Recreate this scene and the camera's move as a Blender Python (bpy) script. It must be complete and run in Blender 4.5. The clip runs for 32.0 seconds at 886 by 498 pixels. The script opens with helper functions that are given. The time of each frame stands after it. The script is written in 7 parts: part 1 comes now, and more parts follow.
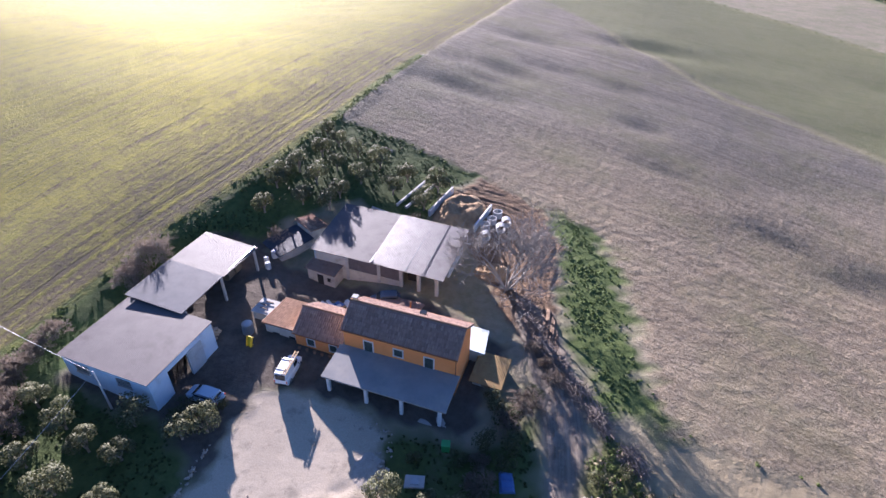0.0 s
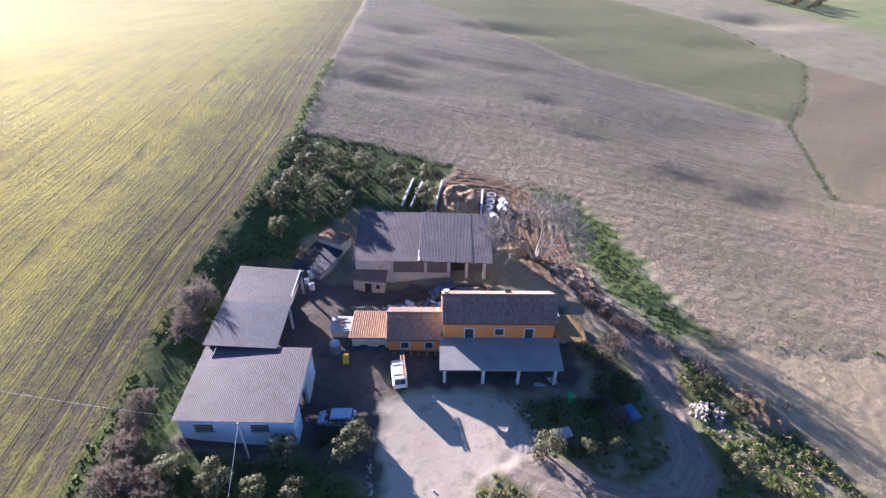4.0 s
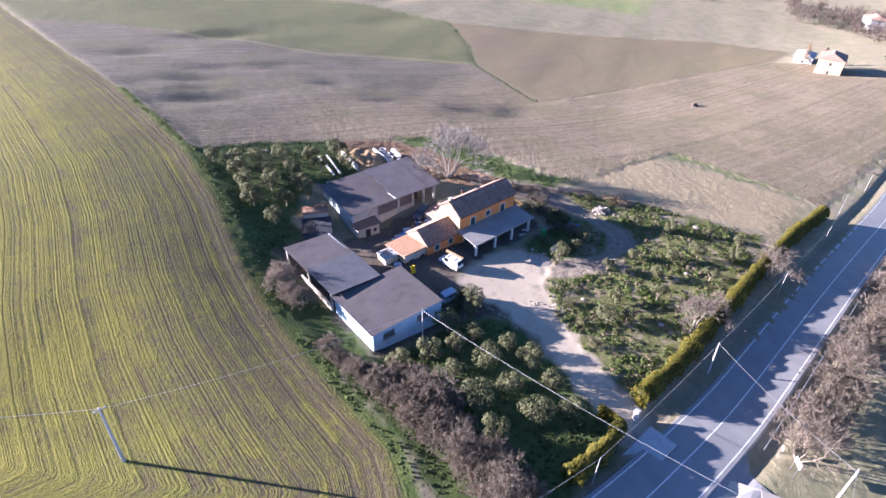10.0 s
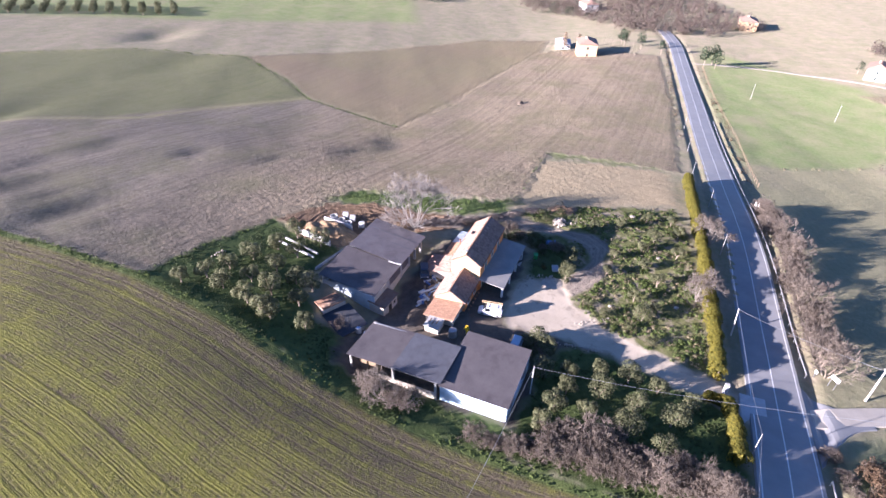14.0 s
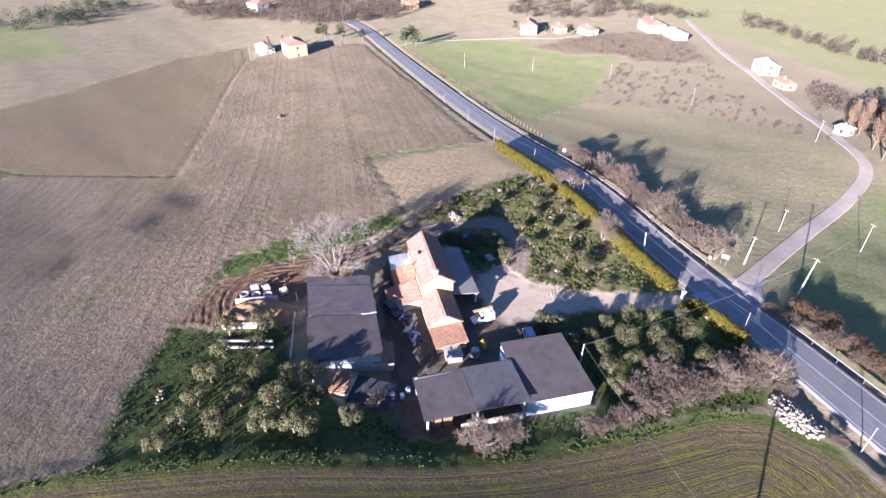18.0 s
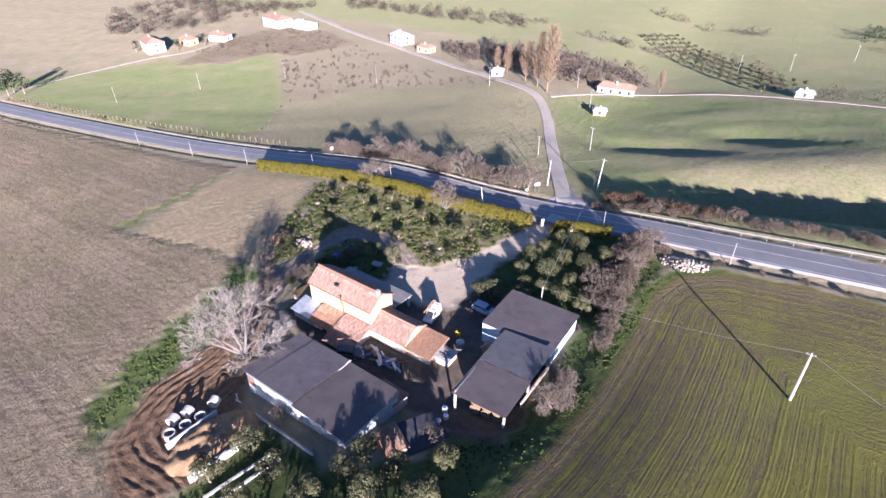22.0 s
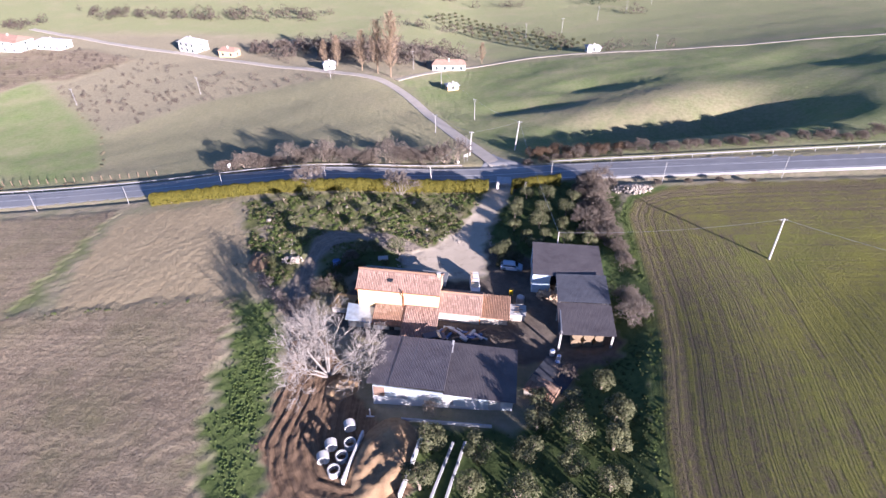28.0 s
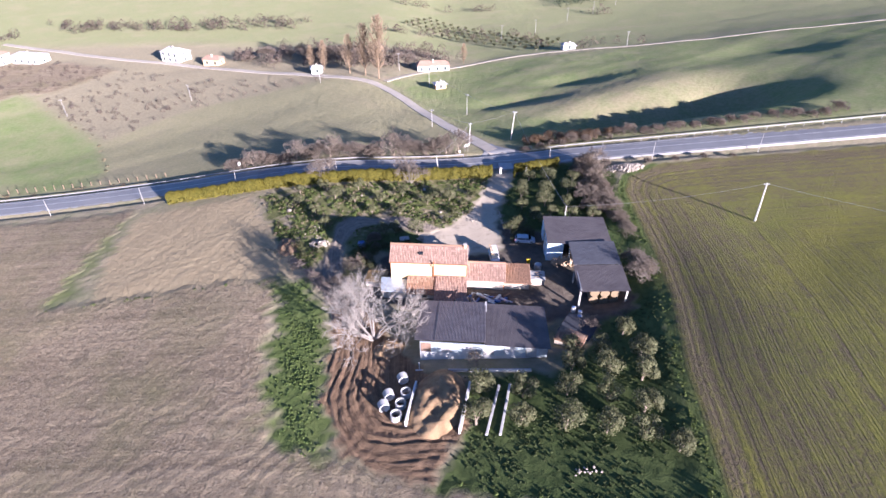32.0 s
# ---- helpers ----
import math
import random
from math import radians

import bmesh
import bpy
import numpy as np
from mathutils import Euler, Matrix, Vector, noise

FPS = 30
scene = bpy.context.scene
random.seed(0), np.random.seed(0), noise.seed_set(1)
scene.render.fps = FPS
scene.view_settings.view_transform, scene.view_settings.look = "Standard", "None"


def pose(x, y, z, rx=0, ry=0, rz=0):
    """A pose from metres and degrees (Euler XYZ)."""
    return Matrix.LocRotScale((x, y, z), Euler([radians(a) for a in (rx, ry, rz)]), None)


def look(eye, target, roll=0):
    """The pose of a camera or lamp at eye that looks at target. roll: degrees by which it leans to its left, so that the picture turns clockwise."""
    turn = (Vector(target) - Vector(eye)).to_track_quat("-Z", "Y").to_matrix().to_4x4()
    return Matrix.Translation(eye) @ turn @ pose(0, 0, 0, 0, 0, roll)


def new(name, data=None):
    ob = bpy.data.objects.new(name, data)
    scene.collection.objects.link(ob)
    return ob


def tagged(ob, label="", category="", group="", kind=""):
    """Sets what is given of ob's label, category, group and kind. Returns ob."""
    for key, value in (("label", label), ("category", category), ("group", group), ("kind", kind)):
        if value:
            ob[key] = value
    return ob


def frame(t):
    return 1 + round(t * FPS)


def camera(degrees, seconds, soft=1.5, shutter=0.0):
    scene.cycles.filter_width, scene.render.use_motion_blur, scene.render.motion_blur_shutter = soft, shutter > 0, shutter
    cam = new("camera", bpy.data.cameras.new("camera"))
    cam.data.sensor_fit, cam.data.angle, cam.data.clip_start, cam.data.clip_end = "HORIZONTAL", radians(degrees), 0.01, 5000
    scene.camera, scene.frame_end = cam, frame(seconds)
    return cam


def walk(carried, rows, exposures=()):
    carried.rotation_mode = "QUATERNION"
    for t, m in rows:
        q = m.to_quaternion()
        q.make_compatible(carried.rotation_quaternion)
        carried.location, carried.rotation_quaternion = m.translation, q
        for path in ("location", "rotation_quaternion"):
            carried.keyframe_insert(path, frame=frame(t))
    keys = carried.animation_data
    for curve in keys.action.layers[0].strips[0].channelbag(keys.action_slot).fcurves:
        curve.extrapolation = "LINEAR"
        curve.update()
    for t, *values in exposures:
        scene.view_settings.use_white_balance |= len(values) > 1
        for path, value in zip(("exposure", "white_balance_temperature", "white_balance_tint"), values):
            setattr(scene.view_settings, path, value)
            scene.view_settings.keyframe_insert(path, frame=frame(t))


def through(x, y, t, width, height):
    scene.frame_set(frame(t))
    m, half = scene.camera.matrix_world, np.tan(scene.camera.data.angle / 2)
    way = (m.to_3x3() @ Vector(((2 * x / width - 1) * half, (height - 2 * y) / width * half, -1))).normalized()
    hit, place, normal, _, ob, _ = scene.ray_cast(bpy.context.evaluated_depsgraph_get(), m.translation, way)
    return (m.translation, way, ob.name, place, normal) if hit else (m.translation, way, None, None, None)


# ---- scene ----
cam = camera(77.81, 32.0)
# seconds, eye in metres, turn in degrees
PATH = [
    (0.0, 1.093, 0.889, 48.980, 54.782, -0.710, 15.908),
    (0.5, -2.334, 0.006, 49.410, 54.703, -0.661, 14.223),
    (1.0, -5.872, -0.720, 49.829, 54.553, -0.604, 12.565),
    (1.5, -9.697, -1.361, 50.130, 54.493, -0.619, 10.595),
    (2.0, -13.281, -1.920, 50.597, 54.307, -0.740, 8.260),
    (2.5, -16.269, -2.533, 50.843, 54.040, -0.790, 5.297),
    (4.5, -26.296, -7.285, 51.617, 54.160, -0.663, -7.128),
    (5.0, -28.886, -8.635, 51.868, 54.064, -0.692, -10.310),
    (5.5, -31.810, -10.127, 52.113, 53.998, -0.695, -13.457),
    (6.0, -34.930, -11.593, 52.315, 53.995, -0.733, -16.458),
    (6.5, -38.639, -13.174, 52.405, 54.016, -0.739, -19.712),
    (7.0, -42.894, -14.610, 52.547, 54.038, -0.794, -23.058),
    (7.5, -47.631, -15.799, 52.816, 54.079, -0.888, -26.341),
    (8.0, -52.675, -16.612, 52.977, 54.096, -0.987, -29.381),
    (8.5, -57.850, -16.816, 53.414, 54.096, -0.961, -32.787),
    (9.0, -63.173, -16.203, 53.990, 54.143, -0.951, -36.579),
    (9.5, -68.662, -14.745, 54.964, 54.200, -0.917, -40.268),
    (10.0, -73.666, -12.365, 56.022, 54.211, -0.958, -43.609),
    (10.5, -77.942, -9.248, 57.091, 54.249, -0.943, -46.908),
    (11.0, -81.549, -5.691, 57.959, 54.331, -0.806, -50.189),
    (11.5, -84.537, -1.584, 58.980, 54.410, -0.821, -53.505),
    (12.0, -86.878, 2.792, 59.975, 54.514, -0.793, -56.653),
    (12.5, -88.671, 7.388, 60.870, 54.651, -0.811, -59.961),
    (13.0, -89.871, 12.150, 61.766, 54.765, -0.802, -63.511),
    (13.5, -90.469, 16.921, 62.579, 54.865, -0.779, -67.228),
    (14.0, -90.756, 21.717, 63.298, 54.855, -0.737, -71.009),
    (14.5, -90.930, 26.629, 63.929, 54.785, -0.679, -74.732),
    (16.5, -89.350, 46.677, 64.683, 54.656, -0.621, -91.764),
    (17.0, -88.641, 51.533, 64.535, 54.654, -0.562, -96.439),
    (17.5, -87.497, 56.629, 64.366, 54.715, -0.590, -101.770),
    (18.0, -85.855, 61.508, 64.387, 54.719, -0.523, -107.296),
    (18.5, -83.764, 66.146, 64.302, 54.762, -0.451, -112.781),
    (19.0, -81.341, 70.675, 64.264, 54.821, -0.442, -118.016),
    (19.5, -78.576, 74.921, 64.193, 54.868, -0.361, -123.055),
    (20.0, -75.515, 78.875, 63.987, 54.935, -0.324, -128.053),
    (20.5, -72.230, 82.472, 63.625, 55.017, -0.352, -133.210),
    (21.0, -68.487, 85.642, 63.350, 55.052, -0.279, -138.455),
    (21.5, -64.330, 88.495, 62.986, 55.107, -0.359, -143.712),
    (22.0, -59.997, 90.783, 62.775, 55.101, -0.274, -149.173),
    (22.5, -55.500, 92.730, 62.258, 55.127, -0.243, -155.017),
    (23.0, -51.050, 94.295, 61.425, 55.083, -0.254, -158.235),
    (23.5, -46.349, 95.707, 60.701, 55.008, -0.415, -159.618),
    (24.0, -41.694, 96.871, 60.251, 54.985, -0.468, -160.127),
    (24.5, -36.976, 97.926, 59.786, 55.019, -0.508, -160.262),
    (26.5, -24.768, 101.646, 60.916, 54.682, -1.064, -164.983),
    (27.0, -24.094, 102.797, 61.247, 54.564, -1.070, -169.110),
    (27.5, -23.909, 104.676, 61.582, 54.624, -0.951, -172.891),
    (28.0, -23.767, 107.087, 62.124, 54.763, -0.822, -176.312),
    (28.5, -23.333, 109.936, 62.878, 54.922, -0.738, -179.863),
    (29.0, -22.674, 112.968, 63.198, 54.974, -0.660, -182.384),
    (29.5, -21.769, 115.988, 63.060, 55.034, -0.210, -182.370),
    (30.0, -20.702, 118.110, 62.971, 55.313, -0.177, -182.276),
    (30.5, -19.502, 119.094, 62.830, 55.465, -0.194, -182.239),
    (31.0, -18.169, 119.036, 62.694, 55.480, -0.238, -182.239),
    (31.5, -16.775, 118.185, 62.457, 55.510, -0.271, -181.826),
    (32.0, -15.302, 116.746, 61.909, 55.543, -0.300, -180.311),
]
walk(cam, [(t, pose(x, y, z, rx, ry, rz)) for t, x, y, z, rx, ry, rz in PATH], [(0.0, 2.18, 5720, 26.5), (6.0, 2.32, 5690, 26.5), (9.0, 2.36, 5690, 26.5), (13.0, 2.26, 5720, 27), (17.0, 2.06, 5820, 29), (19.0, 1.9, 5820, 29), (21.0, 1.84, 5810, 28), (24.0, 1.8, 5780, 28), (28.0, 1.86, 5790, 28.5), (32.0, 1.98, 5750, 27.5)])

# ---- light ----
SUN_FROM = Vector((-0.63, 0.78, 0.0)).normalized()
SUN_UP = radians(15.5)
world = bpy.data.worlds.new("world")
scene.world = world
world.use_nodes = True
wn = world.node_tree
sky = wn.nodes.new("ShaderNodeTexSky")
sky.sky_type, sky.sun_disc = "NISHITA", False
sky.sun_elevation, sky.sun_rotation = SUN_UP, math.atan2(SUN_FROM.x, SUN_FROM.y)
sky.air_density, sky.dust_density, sky.ozone_density = 0.8, 0.3, 4.5
wn.nodes["Background"].inputs["Strength"].default_value = 0.05
wn.links.new(sky.outputs[0], wn.nodes["Background"].inputs["Color"])
sun = new("sun", bpy.data.lights.new("sun", "SUN"))
sun.data.energy, sun.data.angle, sun.data.color = 5.0, radians(0.5), (1.0, 0.90, 0.79)
sun_way = Vector((SUN_FROM.x * math.cos(SUN_UP), SUN_FROM.y * math.cos(SUN_UP), math.sin(SUN_UP)))
sun.matrix_world = look(sun_way * 300, (0, 0, 0))

# ---- materials ----


class Nodes:
    """A small builder of node materials."""

    def __init__(self, name):
        self.m = bpy.data.materials.new(name)
        self.m.use_nodes = True
        self.t = self.m.node_tree
        self.b = self.t.nodes["Principled BSDF"]

    def add(self, kind, **kw):
        n = self.t.nodes.new(kind)
        for k, v in kw.items():
            if k == "operation":
                n.operation = v
            elif k == "attribute_name":
                n.attribute_name = v
            else:
                self.put(n, k, v)
        return n

    def put(self, n, k, v):
        key = int(k[1:]) if k[0] == "i" and k[1:].isdigit() else k.replace("_", " ")
        s = n.inputs[key]
        if hasattr(v, "links"):
            self.t.links.new(v, s)
        else:
            s.default_value = v

    def coords(self, scale=(1, 1, 1), turn=0.0, world_space=False):
        src = self.t.nodes.new("ShaderNodeNewGeometry").outputs["Position"] if world_space else self.t.nodes.new("ShaderNodeTexCoord").outputs["Object"]
        mp = self.t.nodes.new("ShaderNodeMapping")
        mp.inputs["Scale"].default_value, mp.inputs["Rotation"].default_value = scale, (0, 0, turn)
        self.t.links.new(src, mp.inputs["Vector"])
        return mp.outputs[0]

    def noise(self, vec, scale, detail=4.0, rough=0.6):
        return self.add("ShaderNodeTexNoise", Vector=vec, Scale=scale, Detail=detail, Roughness=rough).outputs[0]

    def math(self, op, a, b=0.0, c=0.0, clamp=False):
        n = self.add("ShaderNodeMath", operation=op, i0=a, i1=b, i2=c)
        n.use_clamp = clamp
        return n.outputs[0]

    def ramp(self, fac, lo, hi):
        n = self.add("ShaderNodeMapRange", Value=fac)
        n.inputs["From Min"].default_value, n.inputs["From Max"].default_value = lo, hi
        return n.outputs[0]

    def mix(self, fac, a, b, how="MIX"):
        n = self.t.nodes.new("ShaderNodeMix")
        n.data_type, n.blend_type = "RGBA", how
        for s, v in ((n.inputs[0], fac), (n.inputs[6], a), (n.inputs[7], b)):
            if hasattr(v, "links"):
                self.t.links.new(v, s)
            else:
                s.default_value = (*v, 1) if isinstance(v, tuple) and len(v) == 3 else v
        return n.outputs[2]

    def attr(self, name):
        return self.add("ShaderNodeAttribute", attribute_name=name)

    def random(self):
        return self.t.nodes.new("ShaderNodeObjectInfo").outputs["Random"]

    def island(self):
        return self.t.nodes.new("ShaderNodeNewGeometry").outputs["Random Per Island"]

    def done(self, color, rough=0.8, bump=None, strength=0.4, dist=0.05, metal=0.0, spec=0.3):
        self.put(self.b, "Base_Color", color if hasattr(color, "links") else (*color, 1))
        self.put(self.b, "Roughness", rough)
        self.put(self.b, "Metallic", metal)
        self.b.inputs["Specular IOR Level"].default_value = spec
        if bump is not None:
            n = self.add("ShaderNodeBump", Height=bump, Strength=strength, Distance=dist)
            self.t.links.new(n.outputs[0], self.b.inputs["Normal"])
        return self.m


def surface(name, a, b, scale=2.0, fine=18.0, rough=0.85, strength=0.35, dist=0.03, stain=None, metal=0.0, vary=0.0, spec=0.3):
    """Two-scale mottled surface between the colours a and b, with optional stains."""
    n = Nodes(name)
    v = n.coords()
    big, small = n.noise(v, scale, 5), n.noise(v, fine, 3)
    f = n.math("ADD", n.math("MULTIPLY", n.ramp(big, 0.3, 0.7), 0.65), n.math("MULTIPLY", n.ramp(small, 0.3, 0.7), 0.35))
    c = n.mix(f, a, b)
    if stain:
        c = n.mix(n.math("MULTIPLY", n.ramp(n.noise(v, scale * 0.6, 6, 0.7), 0.52, 0.72), 0.8), c, stain)
    if vary:
        c = n.mix(n.math("MULTIPLY", n.random(), vary), c, tuple(x * 0.45 for x in a))
    return n.done(c, rough, small, strength, dist, metal, spec)


def foliage(name, a, b, rough=0.7, through=0.25):
    """Leaves: each leaf takes its own shade between a and b; some light passes through."""
    n = Nodes(name)
    c = n.mix(n.island(), a, b)
    c = n.mix(n.math("MULTIPLY", n.random(), 0.35), c, tuple(x * 0.6 for x in a))
    m = n.done(c, rough, spec=0.25)
    tr = n.add("ShaderNodeBsdfTranslucent", Color=c)
    ms = n.add("ShaderNodeMixShader", i0=through)
    n.t.links.new(n.b.outputs[0], ms.inputs[1])
    n.t.links.new(tr.outputs[0], ms.inputs[2])
    n.t.links.new(ms.outputs[0], n.t.nodes["Material Output"].inputs["Surface"])
    return m


ORANGE = surface("orange_render", (0.76, 0.25, 0.075), (0.84, 0.32, 0.105), 0.8, 30, 0.9, 0.15, 0.01)
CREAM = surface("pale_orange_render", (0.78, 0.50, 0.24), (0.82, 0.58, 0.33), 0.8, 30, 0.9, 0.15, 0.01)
# orange render with the low sun's bleaching put into its colour
SUNLIT_FACE = surface("sunlit_orange_render", (0.62, 0.44, 0.235), (0.69, 0.51, 0.30), 0.8, 30, 0.9, 0.15, 0.01)
RAW_WALL = surface("old_lime_plaster", (0.42, 0.37, 0.31), (0.60, 0.55, 0.47), 0.9, 9, 0.95, 0.4, 0.03, (0.24, 0.19, 0.15))
BLUE_WASH = surface("blue_washed_block", (0.44, 0.58, 0.69), (0.60, 0.71, 0.80), 0.7, 12, 0.92, 0.3, 0.02, (0.34, 0.38, 0.40))
WHITE = surface("white_paint", (0.52, 0.51, 0.50), (0.66, 0.65, 0.64), 1.5, 20, 0.8, 0.2, 0.01)
CONCRETE = surface("concrete", (0.36, 0.35, 0.33), (0.50, 0.48, 0.45), 1.2, 14, 0.9, 0.3, 0.02, (0.25, 0.24, 0.22))
PORCH_ROOF = surface("grey_felt_roof", (0.20, 0.20, 0.20), (0.29, 0.285, 0.275), 0.5, 22, 0.9, 0.2, 0.01, (0.33, 0.31, 0.27))
TILE = surface("terracotta_tile", (0.29, 0.178, 0.138), (0.41, 0.285, 0.225), 3.0, 25, 0.8, 0.4, 0.01, (0.20, 0.155, 0.135), vary=0.6)
OLD_TILE = surface("weathered_terracotta_tile", (0.29, 0.165, 0.105), (0.39, 0.245, 0.165), 2.0, 20, 0.9, 0.5, 0.02, (0.25, 0.19, 0.13), vary=0.5)
SHEET = surface("fibre_cement_sheet", (0.088, 0.078, 0.08), (0.138, 0.123, 0.123), 0.5, 14, 0.6, 0.2, 0.01, (0.062, 0.052, 0.055), spec=0.17)
SHEET_GREY = surface("weathered_corrugated_sheet", (0.095, 0.086, 0.092), (0.165, 0.15, 0.155), 0.7, 14, 0.42, 0.2, 0.01, (0.07, 0.06, 0.064), 0.0, spec=0.24)
PALE_SHEET = surface("pale_blue_grey_sheet", (0.082, 0.085, 0.097), (0.132, 0.135, 0.152), 0.7, 14, 0.62, 0.2, 0.01, (0.085, 0.082, 0.088), spec=0.1)
OLD_SHEET = surface("rust_stained_sheet", (0.17, 0.105, 0.075), (0.27, 0.19, 0.145), 1.2, 16, 0.75, 0.3, 0.01, (0.10, 0.06, 0.045))
BLUE_SHEET = surface("dark_blue_sheet", (0.04, 0.045, 0.055), (0.075, 0.08, 0.095), 0.8, 14, 0.7, 0.2, 0.01, (0.10, 0.09, 0.085), spec=0.15)
TIN = surface("galvanised_sheet", (0.38, 0.45, 0.50), (0.55, 0.62, 0.66), 0.9, 16, 0.5, 0.2, 0.01, (0.27, 0.30, 0.32), 0.3)
RUST = surface("rusty_sheet", (0.20, 0.07, 0.03), (0.36, 0.15, 0.07), 1.5, 16, 0.8, 0.4, 0.01, (0.10, 0.045, 0.03), 0.1)
WOOD = surface("old_timber", (0.17, 0.12, 0.08), (0.30, 0.22, 0.15), 2, 24, 0.9, 0.4, 0.01)
PINE = surface("pale_timber", (0.52, 0.36, 0.20), (0.64, 0.48, 0.30), 2, 24, 0.85, 0.3, 0.01)
SHUTTER = surface("dark_green_shutter", (0.035, 0.05, 0.045), (0.06, 0.08, 0.075), 2, 20, 0.5, 0.2, 0.005)
DARK = surface("dark_interior", (0.03, 0.027, 0.025), (0.06, 0.05, 0.045), 1, 9, 0.95, 0.2, 0.02)
STEEL = surface("grey_steel", (0.34, 0.35, 0.36), (0.46, 0.47, 0.48), 3, 20, 0.45, 0.1, 0.005, None, 0.7)
FAR_POLE = surface("grey_concrete_pole", (0.30, 0.29, 0.28), (0.42, 0.41, 0.39), 1, 12, 0.8, 0.2, 0.01)
POLE = surface("pale_concrete_pole", (0.48, 0.46, 0.44), (0.60, 0.58, 0.55), 1, 12, 0.8, 0.2, 0.01)
YELLOW = surface("yellow_paint", (0.75, 0.48, 0.02), (0.82, 0.56, 0.04), 2, 20, 0.5, 0.2, 0.005)
GREEN_P = surface("green_plastic", (0.03, 0.22, 0.07), (0.05, 0.30, 0.10), 2, 20, 0.45, 0.1, 0.005)
BLUE_P = surface("blue_plastic_sheet", (0.06, 0.12, 0.28), (0.10, 0.18, 0.38), 1, 9, 0.5, 0.4, 0.04)
BARK = surface("grey_brown_bark", (0.20, 0.16, 0.12), (0.34, 0.28, 0.22), 3, 25, 0.95, 0.5, 0.02)
PALE_BARK = surface("pale_bare_bark", (0.24, 0.21, 0.18), (0.35, 0.31, 0.265), 2, 22, 0.9, 0.4, 0.01)
STONE = surface("pale_rubble_stone", (0.36, 0.31, 0.255), (0.53, 0.47, 0.395), 2, 20, 0.9, 0.4, 0.02, vary=0.4)
EARTH = surface("dug_clay", (0.22, 0.145, 0.08), (0.41, 0.285, 0.165), 0.9, 8, 0.95, 0.9, 0.15, (0.19, 0.115, 0.062))
STRAW = surface("straw", (0.17, 0.125, 0.078), (0.27, 0.205, 0.13), 3, 40, 0.95, 0.5, 0.02)
CAR_WHITE = surface("white_car_paint", (0.74, 0.74, 0.74), (0.80, 0.80, 0.80), 1, 9, 0.3, 0.02, 0.002, spec=0.5)
CAR_BLUE = surface("pale_blue_car_paint", (0.36, 0.46, 0.56), (0.42, 0.52, 0.62), 1, 9, 0.3, 0.02, 0.002, spec=0.5)
GLASS = surface("dark_car_glass", (0.02, 0.025, 0.03), (0.03, 0.035, 0.04), 1, 9, 0.08, 0.02, 0.002, spec=0.6)
RUBBER = surface("black_rubber", (0.02, 0.02, 0.02), (0.035, 0.035, 0.035), 2, 20, 0.85, 0.1, 0.005)
RED = surface("red_lamp", (0.45, 0.02, 0.02), (0.55, 0.03, 0.02), 2, 20, 0.3, 0.02, 0.002)
TWIG = foliage("brown_bare_twigs", (0.16, 0.13, 0.104), (0.31, 0.262, 0.214), 0.9, 0.4)
OLIVE_LEAF = foliage("olive_leaves", (0.078, 0.088, 0.042), (0.20, 0.20, 0.102))
HEDGE_LEAF = foliage("yellow_hedge_leaves", (0.12, 0.125, 0.028), (0.37, 0.31, 0.055), through=0.5)
WEED_LEAF = foliage("weed_leaves", (0.075, 0.12, 0.03), (0.21, 0.255, 0.078), through=0.38)
DRY_LEAF = foliage("dry_tan_leaves", (0.20, 0.165, 0.10), (0.34, 0.28, 0.18))
AUTUMN_LEAF = foliage("pinkish_tan_twigs", (0.28, 0.205, 0.135), (0.42, 0.32, 0.22))
CONIFER = foliage("dark_conifer", (0.03, 0.05, 0.03), (0.07, 0.10, 0.05))

# ---- building blocks ----


def thing(name, label, category, group="", kind="", at=None):
    ob = new(name)
    ob.empty_display_size = 0.3
    if at is not None:
        ob.matrix_basis = at
    return tagged(ob, label, category, group, kind)


def mesh_of(bm, name="mesh", smooth=False):
    me = bpy.data.meshes.new(name)
    bm.to_mesh(me)
    bm.free()
    if smooth:
        for f in me.polygons:
            f.use_smooth = True
    return me


def part(name, bm, material, parent, label="", smooth=False):
    me = bm if isinstance(bm, bpy.types.Mesh) else mesh_of(bm, name, smooth)
    if not me.materials:
        me.materials.append(material)
    ob = new(name, me)
    ob.parent = parent
    if label:
        ob["label"] = label
    return ob


def box(x0, x1, y0, y1, z0, z1, bevel=0.0, bm=None):
    bm = bm or bmesh.new()
    m = Matrix.Translation(((x0 + x1) / 2, (y0 + y1) / 2, (z0 + z1) / 2)) @ Matrix.Diagonal((abs(x1 - x0), abs(y1 - y0), abs(z1 - z0), 1))
    r = bmesh.ops.create_cube(bm, size=1.0, matrix=m)
    if bevel:
        es = list({e for v in r["verts"] for e in v.link_edges})
        bmesh.ops.bevel(bm, geom=es, offset=bevel, segments=1, affect="EDGES")
    return bm


